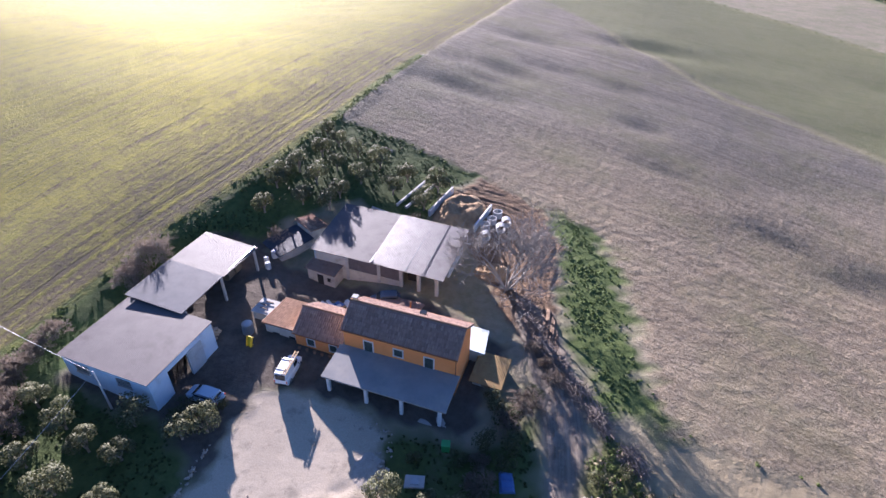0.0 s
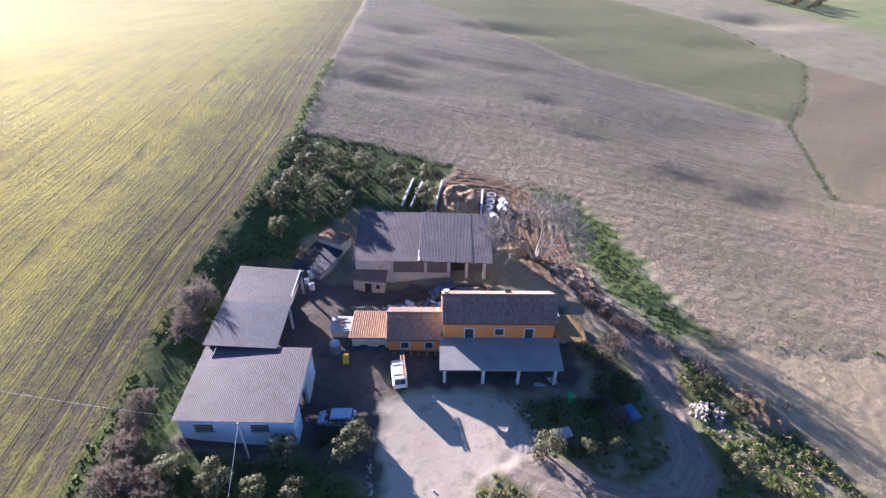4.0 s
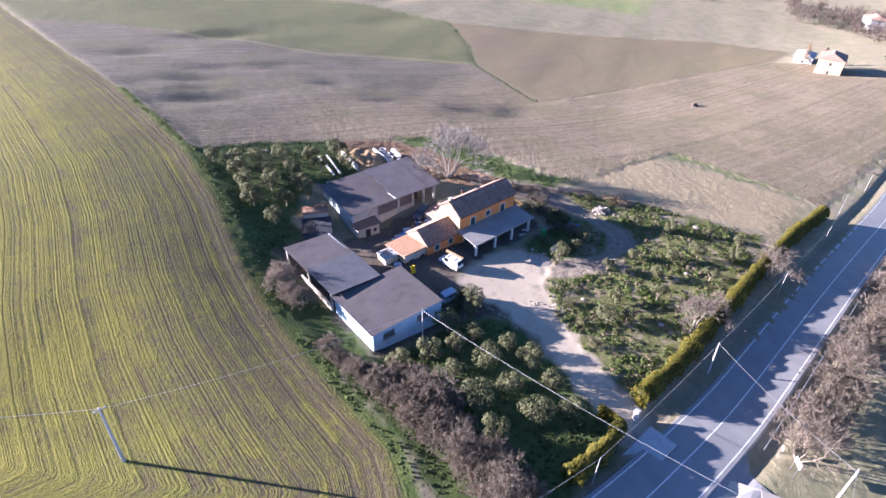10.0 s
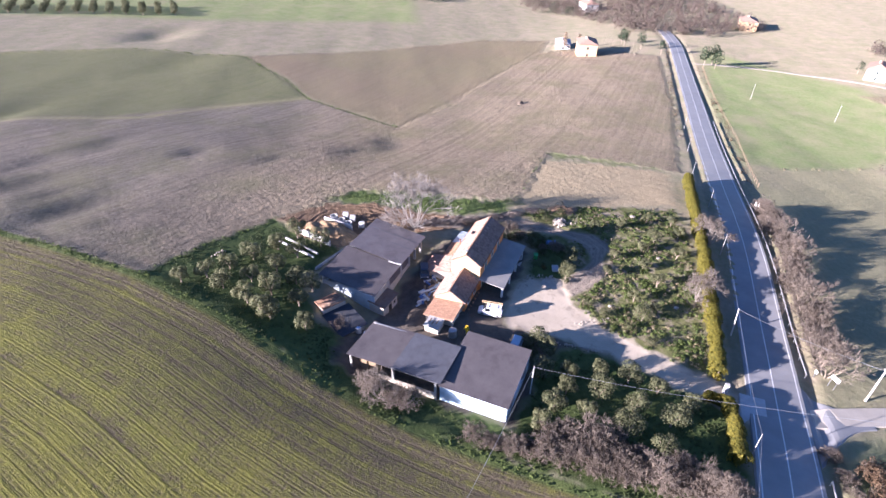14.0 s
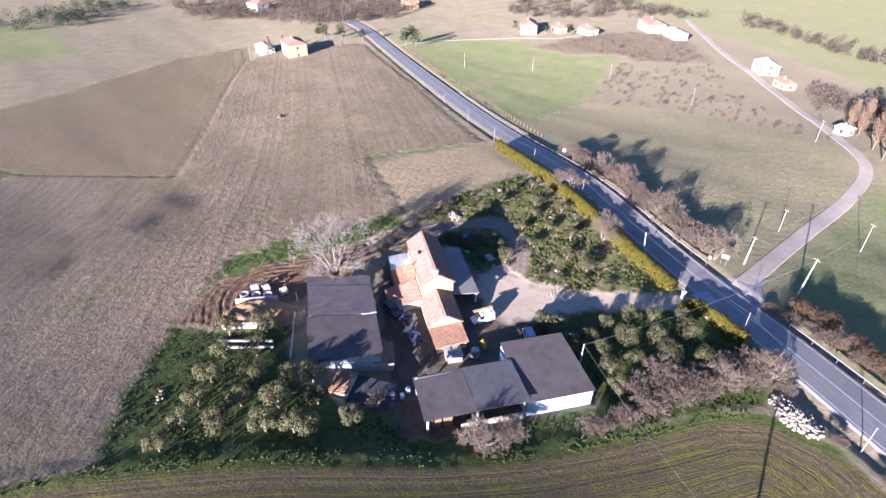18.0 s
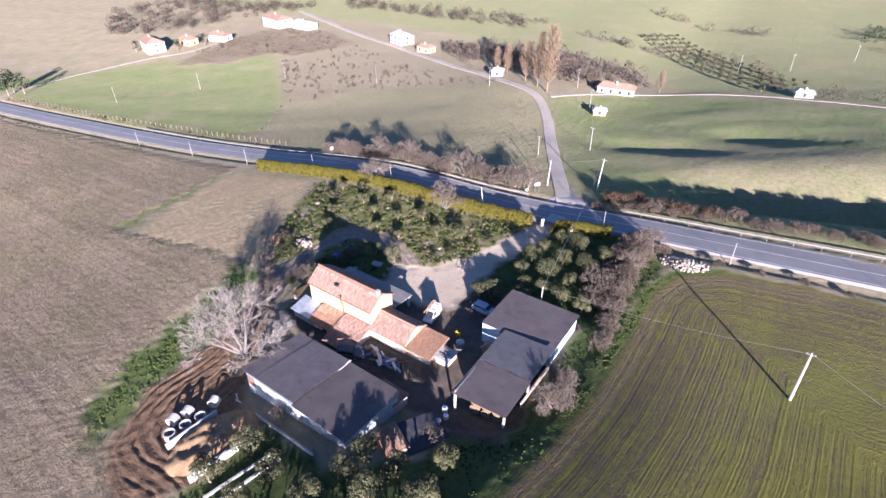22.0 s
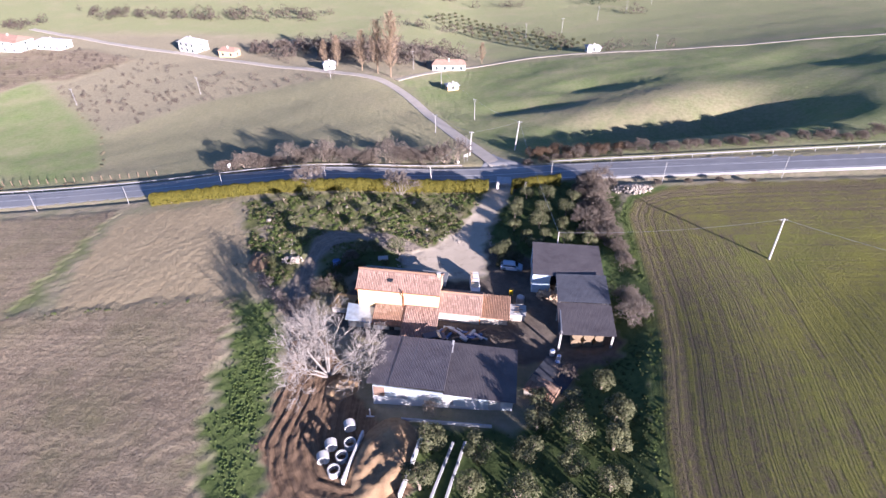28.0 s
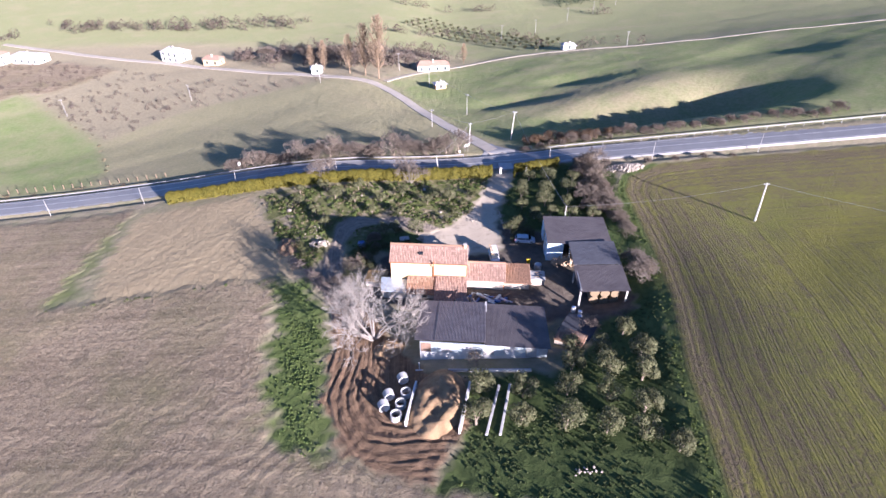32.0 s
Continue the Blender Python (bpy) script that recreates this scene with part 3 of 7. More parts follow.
def ground_material():
    n = Nodes("farmland")
    w = n.coords(world_space=True)
    big, mid, small, grain = n.noise(w, 0.02, 4), n.noise(w, 0.16, 5), n.noise(w, 1.1, 5, 0.65), n.noise(w, 7.0, 4, 0.7)
    row = n.attr("row").outputs["Fac"]
    wob = n.math("ADD", row, n.math("MULTIPLY", n.noise(w, 0.3, 3), 0.5))
    wide = n.math("ADD", n.math("MULTIPLY", n.math("SINE", n.math("MULTIPLY", wob, 1.8)), 0.5), 0.5)

    def streak(across, along, fine, detail=4, rough=0.65):
        v = n.add("ShaderNodeCombineXYZ", X=n.math("MULTIPLY", row, across), Y=n.math("MULTIPLY", mid, along), Z=n.math("MULTIPLY", small, fine)).outputs[0]
        return n.noise(v, 1.0, detail, rough)

    ragged = n.math("MULTIPLY_ADD", small, 0.9, n.math("MULTIPLY_ADD", mid, 0.5, -0.7))

    def blend(c, name, other, ragged_edge=True):
        f = n.attr(name).outputs["Fac"]
        if ragged_edge:
            f = n.ramp(n.math("MULTIPLY_ADD", n.math("MULTIPLY", f, n.math("SUBTRACT", 1.0, f)), n.math("MULTIPLY", ragged, 3.0), f), 0.2, 0.8)
        return n.mix(f, c, other)

    g, gg = n.ramp(small, 0.3, 0.7), n.ramp(grain, 0.3, 0.7)
    m1, b1 = n.ramp(mid, 0.35, 0.65), n.ramp(big, 0.35, 0.65)
    strip = streak(0.55, 2.4, 0.3)
    c = n.mix(m1, n.mix(g, (0.26, 0.22, 0.15), (0.35, 0.295, 0.215)), n.mix(g, (0.20, 0.195, 0.11), (0.27, 0.25, 0.16)))
    c = blend(c, "scrub", n.mix(g, (0.20, 0.178, 0.118), (0.305, 0.268, 0.182)))
    grass = n.mix(m1, n.mix(g, (0.13, 0.178, 0.064), (0.205, 0.25, 0.105)), n.mix(g, (0.18, 0.20, 0.092), (0.25, 0.26, 0.138)))
    grass = n.mix(n.math("MULTIPLY", n.ramp(n.noise(w, 0.06, 5), 0.5, 0.7), 0.5), grass, (0.29, 0.255, 0.165))
    c = blend(c, "green", grass, False)
    c = n.mix(n.math("MULTIPLY", n.attr("dry").outputs["Fac"], n.math("MULTIPLY_ADD", m1, 0.4, 0.55)), c, n.mix(g, (0.225, 0.20, 0.12), (0.32, 0.285, 0.18)))
    # ploughed soil, worked along the rows
    clod = n.noise(w, 2.4, 5, 0.75)
    furrow = streak(1.5, 5.0, 1.3, 5, 0.75)
    tone = n.math("MULTIPLY_ADD", n.ramp(furrow, 0.34, 0.66), 0.45, n.math("MULTIPLY_ADD", n.ramp(strip, 0.34, 0.66), 0.35, n.math("MULTIPLY_ADD", m1, 0.1, n.math("MULTIPLY", b1, 0.15))))
    soil = n.mix(tone, (0.15, 0.116, 0.079), (0.40, 0.325, 0.22))
    lump = n.noise(w, 0.55, 6, 0.78)
    # the soil turns greyer and darker towards the north
    soil = n.mix(n.math("MULTIPLY", n.attr("heavy").outputs["Fac"], 0.8), soil, n.mix(tone, (0.10, 0.094, 0.082), (0.26, 0.235, 0.19)))
    soil = n.mix(n.math("MULTIPLY", n.ramp(lump, 0.5, 0.36), 0.35), soil, (0.085, 0.072, 0.062))
    soil = n.mix(n.math("MULTIPLY", n.ramp(clod, 0.54, 0.66), 0.7), soil, (0.42, 0.355, 0.265))
    soil = n.mix(n.math("MULTIPLY", n.ramp(clod, 0.46, 0.32), 0.7), soil, (0.07, 0.058, 0.048))
    soil = n.mix(n.math("MULTIPLY", n.ramp(n.noise(w, 0.05, 6, 0.7), 0.46, 0.66), 0.45), soil, (0.165, 0.165, 0.075))
    # the shade lying in the hollows is darkened into the soil colour
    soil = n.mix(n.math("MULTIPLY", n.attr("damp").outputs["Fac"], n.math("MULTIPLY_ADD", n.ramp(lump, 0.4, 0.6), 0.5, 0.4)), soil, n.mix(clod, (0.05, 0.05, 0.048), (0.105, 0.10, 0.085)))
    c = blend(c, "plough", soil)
    c = n.mix(n.math("MULTIPLY", n.attr("band").outputs["Fac"], 0.85), c, n.mix(b1, n.mix(strip, (0.205, 0.162, 0.102), (0.28, 0.222, 0.148)), n.mix(g, (0.20, 0.178, 0.095), (0.26, 0.22, 0.135))))
    c = n.mix(n.math("MULTIPLY", n.attr("fallow").outputs["Fac"], 0.85), c, n.mix(m1, n.mix(g, (0.15, 0.16, 0.075), (0.205, 0.20, 0.11)), n.mix(strip, (0.12, 0.14, 0.06), (0.19, 0.19, 0.095))))
    c = n.mix(n.math("MULTIPLY", n.attr("verge").outputs["Fac"], 0.75), c, n.mix(g, (0.25, 0.235, 0.11), (0.34, 0.31, 0.18)))
    c = blend(c, "stubble", n.mix(n.math("MULTIPLY_ADD", strip, 0.5, n.math("MULTIPLY_ADD", n.ramp(furrow, 0.3, 0.7), 0.3, n.math("MULTIPLY", g, 0.3))), (0.22, 0.175, 0.105), (0.44, 0.36, 0.225)))
    # young crop in drilled rows, thin and brown along the field's edge
    drill = streak(2.3, 2.4, 0.7)
    cover = n.math("MULTIPLY_ADD", n.ramp(drill, 0.32, 0.68), 0.28, n.math("MULTIPLY_ADD", n.ramp(strip, 0.3, 0.7), 0.34, n.math("MULTIPLY_ADD", m1, 0.2, n.math("MULTIPLY_ADD", g, 0.42, -0.2))))
    cover = n.math("MULTIPLY_ADD", wide, 0.16, cover)
    cover = n.math("MULTIPLY_ADD", n.ramp(n.noise(w, 0.42, 5, 0.7), 0.34, 0.66), 0.26, n.math("ADD", cover, -0.10))
    cover = n.math("MULTIPLY_ADD", n.ramp(n.math("MULTIPLY_ADD", mid, 14.0, row), 6.0, 34.0), 0.5, cover)
    sown = streak(4.4, 0.8, 0.35, 3, 0.55)
    lines = n.math("MULTIPLY_ADD", n.ramp(sown, 0.36, 0.64), 0.38, n.math("MULTIPLY_ADD", n.math("SINE", n.math("MULTIPLY", n.math("MULTIPLY_ADD", n.noise(w, 0.12, 2), 1.2, row), 4.2)), 0.07, n.math("MULTIPLY_ADD", n.ramp(clod, 0.36, 0.64), 0.4, -0.42)))
    cover = n.math("ADD", cover, lines)
    leafy = n.ramp(cover, 0.36, 1.2)
    cropc = n.mix(leafy, n.mix(clod, (0.08, 0.066, 0.044), (0.14, 0.115, 0.074)), n.mix(gg, (0.078, 0.095, 0.022), (0.165, 0.172, 0.045)))
    cropc = n.mix(n.math("MULTIPLY", leafy, n.math("MULTIPLY", n.ramp(n.noise(w, 0.035, 4), 0.4, 0.62), 0.55)), cropc, n.mix(gg, (0.14, 0.132, 0.026), (0.245, 0.222, 0.05)))
    c = blend(c, "crop", cropc)
    c = blend(c, "dirt", n.mix(n.math("MULTIPLY_ADD", m1, 0.5, n.math("MULTIPLY", g, 0.5)), (0.066, 0.055, 0.045), (0.17, 0.143, 0.115)))
    tread = streak(2.6, 1.2, 0.9, 5, 0.7)
    c = blend(c, "mud", n.mix(n.math("MULTIPLY_ADD", n.ramp(tread, 0.34, 0.66), 0.6, n.math("MULTIPLY", g, 0.4)), (0.088, 0.058, 0.037), (0.33, 0.222, 0.14)))
    c = blend(c, "track", n.mix(n.math("MULTIPLY_ADD", n.ramp(tread, 0.34, 0.66), 0.65, n.math("MULTIPLY", g, 0.35)), (0.16, 0.13, 0.10), (0.37, 0.315, 0.25)))
    c = blend(c, "lush", n.mix(n.math("MULTIPLY_ADD", g, 0.6, n.math("MULTIPLY", m1, 0.4)), (0.042, 0.068, 0.022), (0.115, 0.145, 0.05)))
    c = blend(c, "herb", n.mix(n.math("MULTIPLY_ADD", g, 0.6, n.math("MULTIPLY", m1, 0.4)), (0.055, 0.088, 0.026), (0.135, 0.168, 0.056)))
    rough = n.mix(n.math("MULTIPLY_ADD", g, 0.5, n.math("MULTIPLY", m1, 0.5)), (0.07, 0.082, 0.03), (0.18, 0.18, 0.075))
    rough = n.mix(n.ramp(n.noise(w, 0.35, 5, 0.65), 0.5, 0.62), rough, n.mix(gg, (0.20, 0.165, 0.11), (0.33, 0.28, 0.20)))
    c = blend(c, "garden", rough)
    stony = n.mix(n.math("MULTIPLY_ADD", m1, 0.45, n.math("MULTIPLY", gg, 0.55)), (0.37, 0.31, 0.235), (0.56, 0.485, 0.375))
    stony = n.mix(n.math("MULTIPLY", n.ramp(n.noise(w, 0.5, 5, 0.7), 0.56, 0.68), 0.55), stony, (0.22, 0.19, 0.15))
    c = blend(c, "gravel", stony)
    relief = n.math("ADD", n.math("MULTIPLY", small, n.math("MULTIPLY_ADD", n.attr("crop").outputs["Fac"], -0.35, 1.0)), n.math("MULTIPLY", grain, 0.4))
    relief = n.math("ADD", relief, n.math("MULTIPLY", drill, n.math("MULTIPLY", n.attr("crop").outputs["Fac"], 0.9)))
    relief = n.math("ADD", relief, n.math("MULTIPLY", n.math("ADD", n.math("MULTIPLY", lump, 2.2), n.math("ADD", furrow, n.math("MULTIPLY", clod, 1.6))), n.math("MULTIPLY", n.attr("plough").outputs["Fac"], 1.5)))
    relief = n.math("ADD", relief, n.math("MULTIPLY", n.math("ADD", n.math("MULTIPLY", clod, 2.4), n.math("ADD", tread, n.math("MULTIPLY", grain, 0.8))), n.math("MAXIMUM", n.attr("mud").outputs["Fac"], n.math("MULTIPLY", n.attr("track").outputs["Fac"], 0.4))))
    relief = n.math("MULTIPLY", relief, n.math("MULTIPLY_ADD", n.attr("gravel").outputs["Fac"], -0.8, 1.0))
    relief = n.math("ADD", relief, n.math("MULTIPLY", lines, n.math("MULTIPLY", n.attr("crop").outputs["Fac"], 1.6)))
    blades = n.math("MULTIPLY", n.attr("crop").outputs["Fac"], leafy)
    m = n.done(c, 0.95, relief, 0.7, 0.25, spec=0.12)
    n.b.inputs["Diffuse Roughness"].default_value = 0.25
    # the waxy blades of the crop gleam towards a low sun
    gleam = n.add("ShaderNodeBsdfAnisotropic", Color=n.mix(gg, (0.40, 0.36, 0.07), (0.62, 0.55, 0.15)), Roughness=0.62)
    n.t.links.new(n.b.inputs["Normal"].links[0].from_socket, gleam.inputs["Normal"])
    both = n.add("ShaderNodeMixShader", i0=n.math("MULTIPLY", blades, 0.085))
    n.t.links.new(n.b.outputs[0], both.inputs[1])
    n.t.links.new(gleam.outputs[0], both.inputs[2])
    n.t.links.new(both.outputs[0], n.t.nodes["Material Output"].inputs["Surface"])
    n.put(n.b, "Sheen_Weight", n.math("MULTIPLY", n.math("MAXIMUM", n.attr("crop").outputs["Fac"], n.math("MULTIPLY", n.attr("green").outputs["Fac"], 0.3)), 0.06))
    n.put(n.b, "Sheen_Roughness", 0.35)
    n.b.inputs["Sheen Tint"].default_value = (1.0, 0.92, 0.5, 1)
    return m


def ribbon(name, line, offsets, lift, material, step=2.0, lane=False):
    """A strip laid along a line on the ground, between two offsets to its left."""
    pts = []
    for (x0, y0), (x1, y1) in zip(line, line[1:]):
        k = max(1, int(math.hypot(x1 - x0, y1 - y0) / step))
        pts += [(x0 + (x1 - x0) * i / k, y0 + (y1 - y0) * i / k) for i in range(k)]
    pts.append(line[-1])
    for _ in range(12):
        pts = [pts[0]] + [((a[0] + 2 * b[0] + c[0]) / 4, (a[1] + 2 * b[1] + c[1]) / 4) for a, b, c in zip(pts, pts[1:], pts[2:])] + [pts[-1]]
    vs, fs = [], []
    n = len(offsets)
    for i, p in enumerate(pts):
        a, b = pts[max(i - 1, 0)], pts[min(i + 1, len(pts) - 1)]
        d = math.hypot(b[0] - a[0], b[1] - a[1])
        nx, ny = -(b[1] - a[1]) / d, (b[0] - a[0]) / d
        zc = land(*p)
        for o, h in offsets:
            q = (p[0] + nx * o, p[1] + ny * o)
            vs.append((*q, (height(*q) if lane else zc) + lift + h))
    for i in range(len(pts) - 1):
        for k in range(n - 1):
            a = i * n + k
            fs.append((a, a + n, a + n + 1, a + 1))
    return raw_mesh(name, vs, fs, material)


def asphalt_material():
    n = Nodes("asphalt")
    w = n.coords(world_space=True)
    f = n.math("MULTIPLY_ADD", n.ramp(n.noise(w, 0.35, 5), 0.35, 0.65), 0.5, n.math("MULTIPLY", n.noise(w, 12, 3), 0.5))
    c = n.mix(f, (0.203, 0.205, 0.209), (0.293, 0.293, 0.294))
    c = n.mix(n.math("MULTIPLY", n.ramp(n.noise(w, 0.09, 6, 0.7), 0.55, 0.7), 0.5), c, (0.30, 0.29, 0.275))
    return n.done(c, 0.6, n.noise(w, 30, 2), 0.2, 0.01)


ASPHALT = asphalt_material()
LINE_PAINT = surface("worn_road_paint", (0.62, 0.62, 0.60), (0.78, 0.78, 0.76), 1.2, 9, 0.7, 0.1, 0.003, (0.30, 0.30, 0.30))
LANE_DIRT = surface("pale_lane_surface", (0.31, 0.275, 0.215), (0.44, 0.395, 0.32), 0.4, 6, 0.95, 0.3, 0.03)
LANE_GRAVEL = surface("white_lane_gravel", (0.43, 0.38, 0.31), (0.58, 0.52, 0.43), 0.4, 6, 0.95, 0.3, 0.03)
ground = build_ground()
road = tagged(new("road", ribbon("road", ROAD_MID, ((-3.9, -0.5), (-3.6, 0.0), (0, 0.06), (3.6, 0.0), (3.9, -0.5)), 0.06, ASPHALT)), "grey asphalt country road with worn white lines", "road", kind="structure")
for o in (-3.15, 0.0, 3.15):
    part("road_line", ribbon("road_line", ROAD_MID, ((o - 0.07, 0.0), (o + 0.07, 0.0)), 0.125 - abs(o) * 0.0165, LINE_PAINT), LINE_PAINT, road)
side_road = tagged(new("side_road", ribbon("side_road", LANE, ((-1.9, -0.4), (-1.6, 0.0), (0, 0.05), (1.6, 0.0), (1.9, -0.4)), 0.14, LANE_GRAVEL, lane=True)), "pale unpaved lane that leaves the road and climbs away", "road", kind="structure")
av, af = [], []
for i in range(15):
    q = i / 14
    cx, cy = -31.2 + 3.6 * q, -9.6 - 8.2 * q
    half = 1.7 + 7.2 * (1 - q) ** 2.4
    for k in range(13):
        o = k / 12 * 2 - 1
        x, y = cx + o * half * (0.97 if o > 0 else 1.05), cy + (0.32 * o * half * q) - 0.05 * o * half * (1 - q)
        av.append((x, y, height(x, y) + 0.10 - (0.3 if k in (0, 12) else 0.0) + 0.05 * (1 - o * o)))
for i in range(14):
    for k in range(12):
        a = i * 13 + k
        af.append((a, a + 13, a + 14, a + 1))
tagged(new("junction_apron", raw_mesh("junction_apron", av, af, ASPHALT)), "worn grey apron where the lane meets the road", "road", kind="structure")
for nm, ln in (("far_lane", LANE_EAST), ("far_lane", LANE_HILL)):
    tagged(new(nm, ribbon(nm, ln, ((-1.4, -0.4), (-1.0, 0.0), (1.0, 0.0), (1.4, -0.4)), 0.2, LANE_DIRT, lane=True)), "pale unpaved lane on the far slope", "road", kind="structure")

# ---- buildings ----
HOUSE_TURN = -3.6
HOUSE = pose(-13.7, 40.9, 0, 0, 0, HOUSE_TURN)


def corrugated(u0, u1, v0, v1, zs, pitch=0.18, depth=0.013, thick=0.03, along="v"):
    """A wavy sheet roof over a rectangle; zs: heights at (u0,v0), (u1,v0), (u1,v1), (u0,v1)."""
    bm = bmesh.new()
    span = (u1 - u0) if along == "v" else (v1 - v0)
    k = int(span / pitch) * 2
    top, low = [], []
    for i in range(k + 1):
        s = i / k
        w = depth * (1 if i % 2 else -1) * 0.5
        for e in (0.0, 1.0):
            a, b = (s, e) if along == "v" else (e, s)
            z = (zs[0] * (1 - a) + zs[1] * a) * (1 - b) + (zs[3] * (1 - a) + zs[2] * a) * b
            x, y = u0 + (u1 - u0) * a, v0 + (v1 - v0) * b
            top.append(bm.verts.new((x, y, z + w)))
            low.append(bm.verts.new((x, y, z + w - thick)))
    for i in range(k):
        a = 2 * i
        bm.faces.new((top[a], top[a + 2], top[a + 3], top[a + 1]))
        bm.faces.new((low[a + 1], low[a + 3], low[a + 2], low[a]))
        for e in (0, 1):
            bm.faces.new((top[a + e], low[a + e], low[a + 2 + e], top[a + 2 + e]))
    for a in (0, 2 * k):
        bm.faces.new((top[a], top[a + 1], low[a + 1], low[a]))
    bmesh.ops.recalc_face_normals(bm, faces=bm.faces)
    return bm


def tile_mesh(width, length, material):
    """One barrel tile, 12 long faces, its crown up; it lies along y and narrows downhill."""
    vs, fs = [], []
    for e, (y, r, z) in enumerate(((0.0, width * 0.5, 0.0), (length, width * 0.42, 0.015))):
        for k in range(5):
            a = math.pi * k / 4
            vs.append((math.cos(a) * r, y, math.sin(a) * r * 0.75 + z))
    for k in range(4):
        fs.append((k, k + 1, k + 6, k + 5))
    fs.append((0, 1, 2, 3, 4))
    return raw_mesh("roof_tile", vs, fs, material)


def tiled_slope(parent, u0, u1, v_eave, z_eave, v_top, z_top, material, limit=300, step=0.26, run=0.42, seed=1):
    """A roof slope of barrel tiles: a deck, the first rows as pieces, the rest joined."""
    rnd = random.Random(seed)
    deck = prism([(u0, v_eave), (u1, v_eave), (u1, v_top), (u0, v_top)] if v_top > v_eave else [(u0, v_top), (u1, v_top), (u1, v_eave), (u0, v_eave)],
                 [z_eave - 0.16, z_eave - 0.16, z_top - 0.16, z_top - 0.16] if v_top > v_eave else [z_top - 0.16, z_top - 0.16, z_eave - 0.16, z_eave - 0.16],
                 [z_eave, z_eave, z_top, z_top] if v_top > v_eave else [z_top, z_top, z_eave, z_eave])
    slope = part("roof_slope", deck, material, parent)
    me = tile_mesh(step * 0.95, run * 1.12, material)
    dv, dz = v_top - v_eave, z_top - z_eave
    ln = math.hypot(dv, dz)
    rows, cols = int(ln / run), int((u1 - u0) / step)
    tilt = math.atan2(dz, abs(dv))
    made = 0
    vs, fs = [], []
    base = [v.co.copy() for v in me.vertices]
    polys = [tuple(p.vertices) for p in me.polygons]
    for r in range(rows):
        for c in range(cols):
            s = (r + 0.0) * run / ln
            m = Matrix.Translation((u0 + step * (c + 0.5) + rnd.uniform(-0.012, 0.012), v_eave + dv * s, z_eave + dz * s + 0.005 + rnd.uniform(0, 0.015))) @ Matrix.Rotation(0 if dv > 0 else math.pi, 4, "Z") @ Matrix.Rotation(tilt, 4, "X") @ Matrix.Rotation(rnd.uniform(-0.03, 0.03), 4, "Z")
            if made < limit:
                o = new("roof_tile", me)
                o.parent, o.matrix_basis = slope, m
                made += 1
            else:
                k = len(vs)
                vs += [m @ v for v in base]
                fs += [tuple(i + k for i in p) for p in polys]
    if vs:
        rest = part("tile_field", raw_mesh("tile_field", vs, fs, ISLAND_TILE if material == TILE else ISLAND_OLD), material, slope)
        rest["kind"] = "stuff"
    return slope


def island_tiles(name, a, b, dark):
    n = Nodes(name)
    v = n.coords()
    c = n.mix(n.island(), a, b)
    c = n.mix(n.math("MULTIPLY", n.ramp(n.noise(v, 1.2, 6, 0.7), 0.5, 0.72), 0.75), c, dark)
    return n.done(c, 0.88, n.noise(v, 25, 3), 0.4, 0.01)


ISLAND_TILE = island_tiles("terracotta_tile_rows", (0.23, 0.14, 0.11), (0.43, 0.295, 0.23), (0.185, 0.145, 0.125))
ISLAND_OLD = island_tiles("weathered_tile_rows", (0.24, 0.15, 0.10), (0.43, 0.29, 0.205), (0.19, 0.145, 0.11))


def window(parent, u, v, z0, w, h, out=-1, along="u", shut=True, name="window"):
    """A framed window or french window on a wall face; out: which way the face looks."""
    def slab(a0, a1, z0_, z1_, d0, d1, bev=0.0):
        lo, hi = v + out * d0, v + out * d1
        return box(a0, a1, min(lo, hi), max(lo, hi), z0_, z1_, bev) if along == "u" else box(min(lo, hi), max(lo, hi), a0, a1, z0_, z1_, bev)
    g = part(name, slab(u - w / 2, u + w / 2, z0, z0 + h, -0.03, 0.02), SHUTTER if shut else GLASS, parent)
    f = 0.12
    for nm, a in (("jamb", (u - w / 2 - f, u - w / 2, z0 - 0.02, z0 + h + f)), ("jamb", (u + w / 2, u + w / 2 + f, z0 - 0.02, z0 + h + f)), ("lintel", (u - w / 2, u + w / 2, z0 + h, z0 + h + f)), ("sill", (u - w / 2 - f - 0.04, u + w / 2 + f + 0.04, z0 - 0.12, z0 - 0.02))):
        part(nm, slab(*a, 0.0, 0.07), WHITE, g)
    for s in (-1, 1):
        a0, a1 = sorted((u + s * 0.02, u + s * (w / 2 - 0.03)))
        part("shutter_leaf", slab(a0, a1, z0 + 0.04, z0 + h - 0.04, 0.02, 0.05), SHUTTER, g)
    return g


house = thing("farmhouse", "two-storey orange rendered farmhouse with terracotta roof and porch", "house", at=HOUSE)
Z0 = 2.0   # footings
# upper volume: gabled walls
EAVE, RIDGE = 8.95, 10.75


def gabled(u0, u1, v0, v1, z0, ze, zr):
    bm = bmesh.new()
    vm = (v0 + v1) / 2
    sec = [(v0, z0), (v1, z0), (v1, ze), (vm, zr), (v0, ze)]
    a = [bm.verts.new((u0, v, z)) for v, z in sec]
    b = [bm.verts.new((u1, v, z)) for v, z in sec]
    bm.faces.new(a)
    bm.faces.new(b[::-1])
    for i in range(5):
        bm.faces.new((a[i], b[i], b[(i + 1) % 5], a[(i + 1) % 5]))
    bmesh.ops.recalc_face_normals(bm, faces=bm.faces)
    return bm


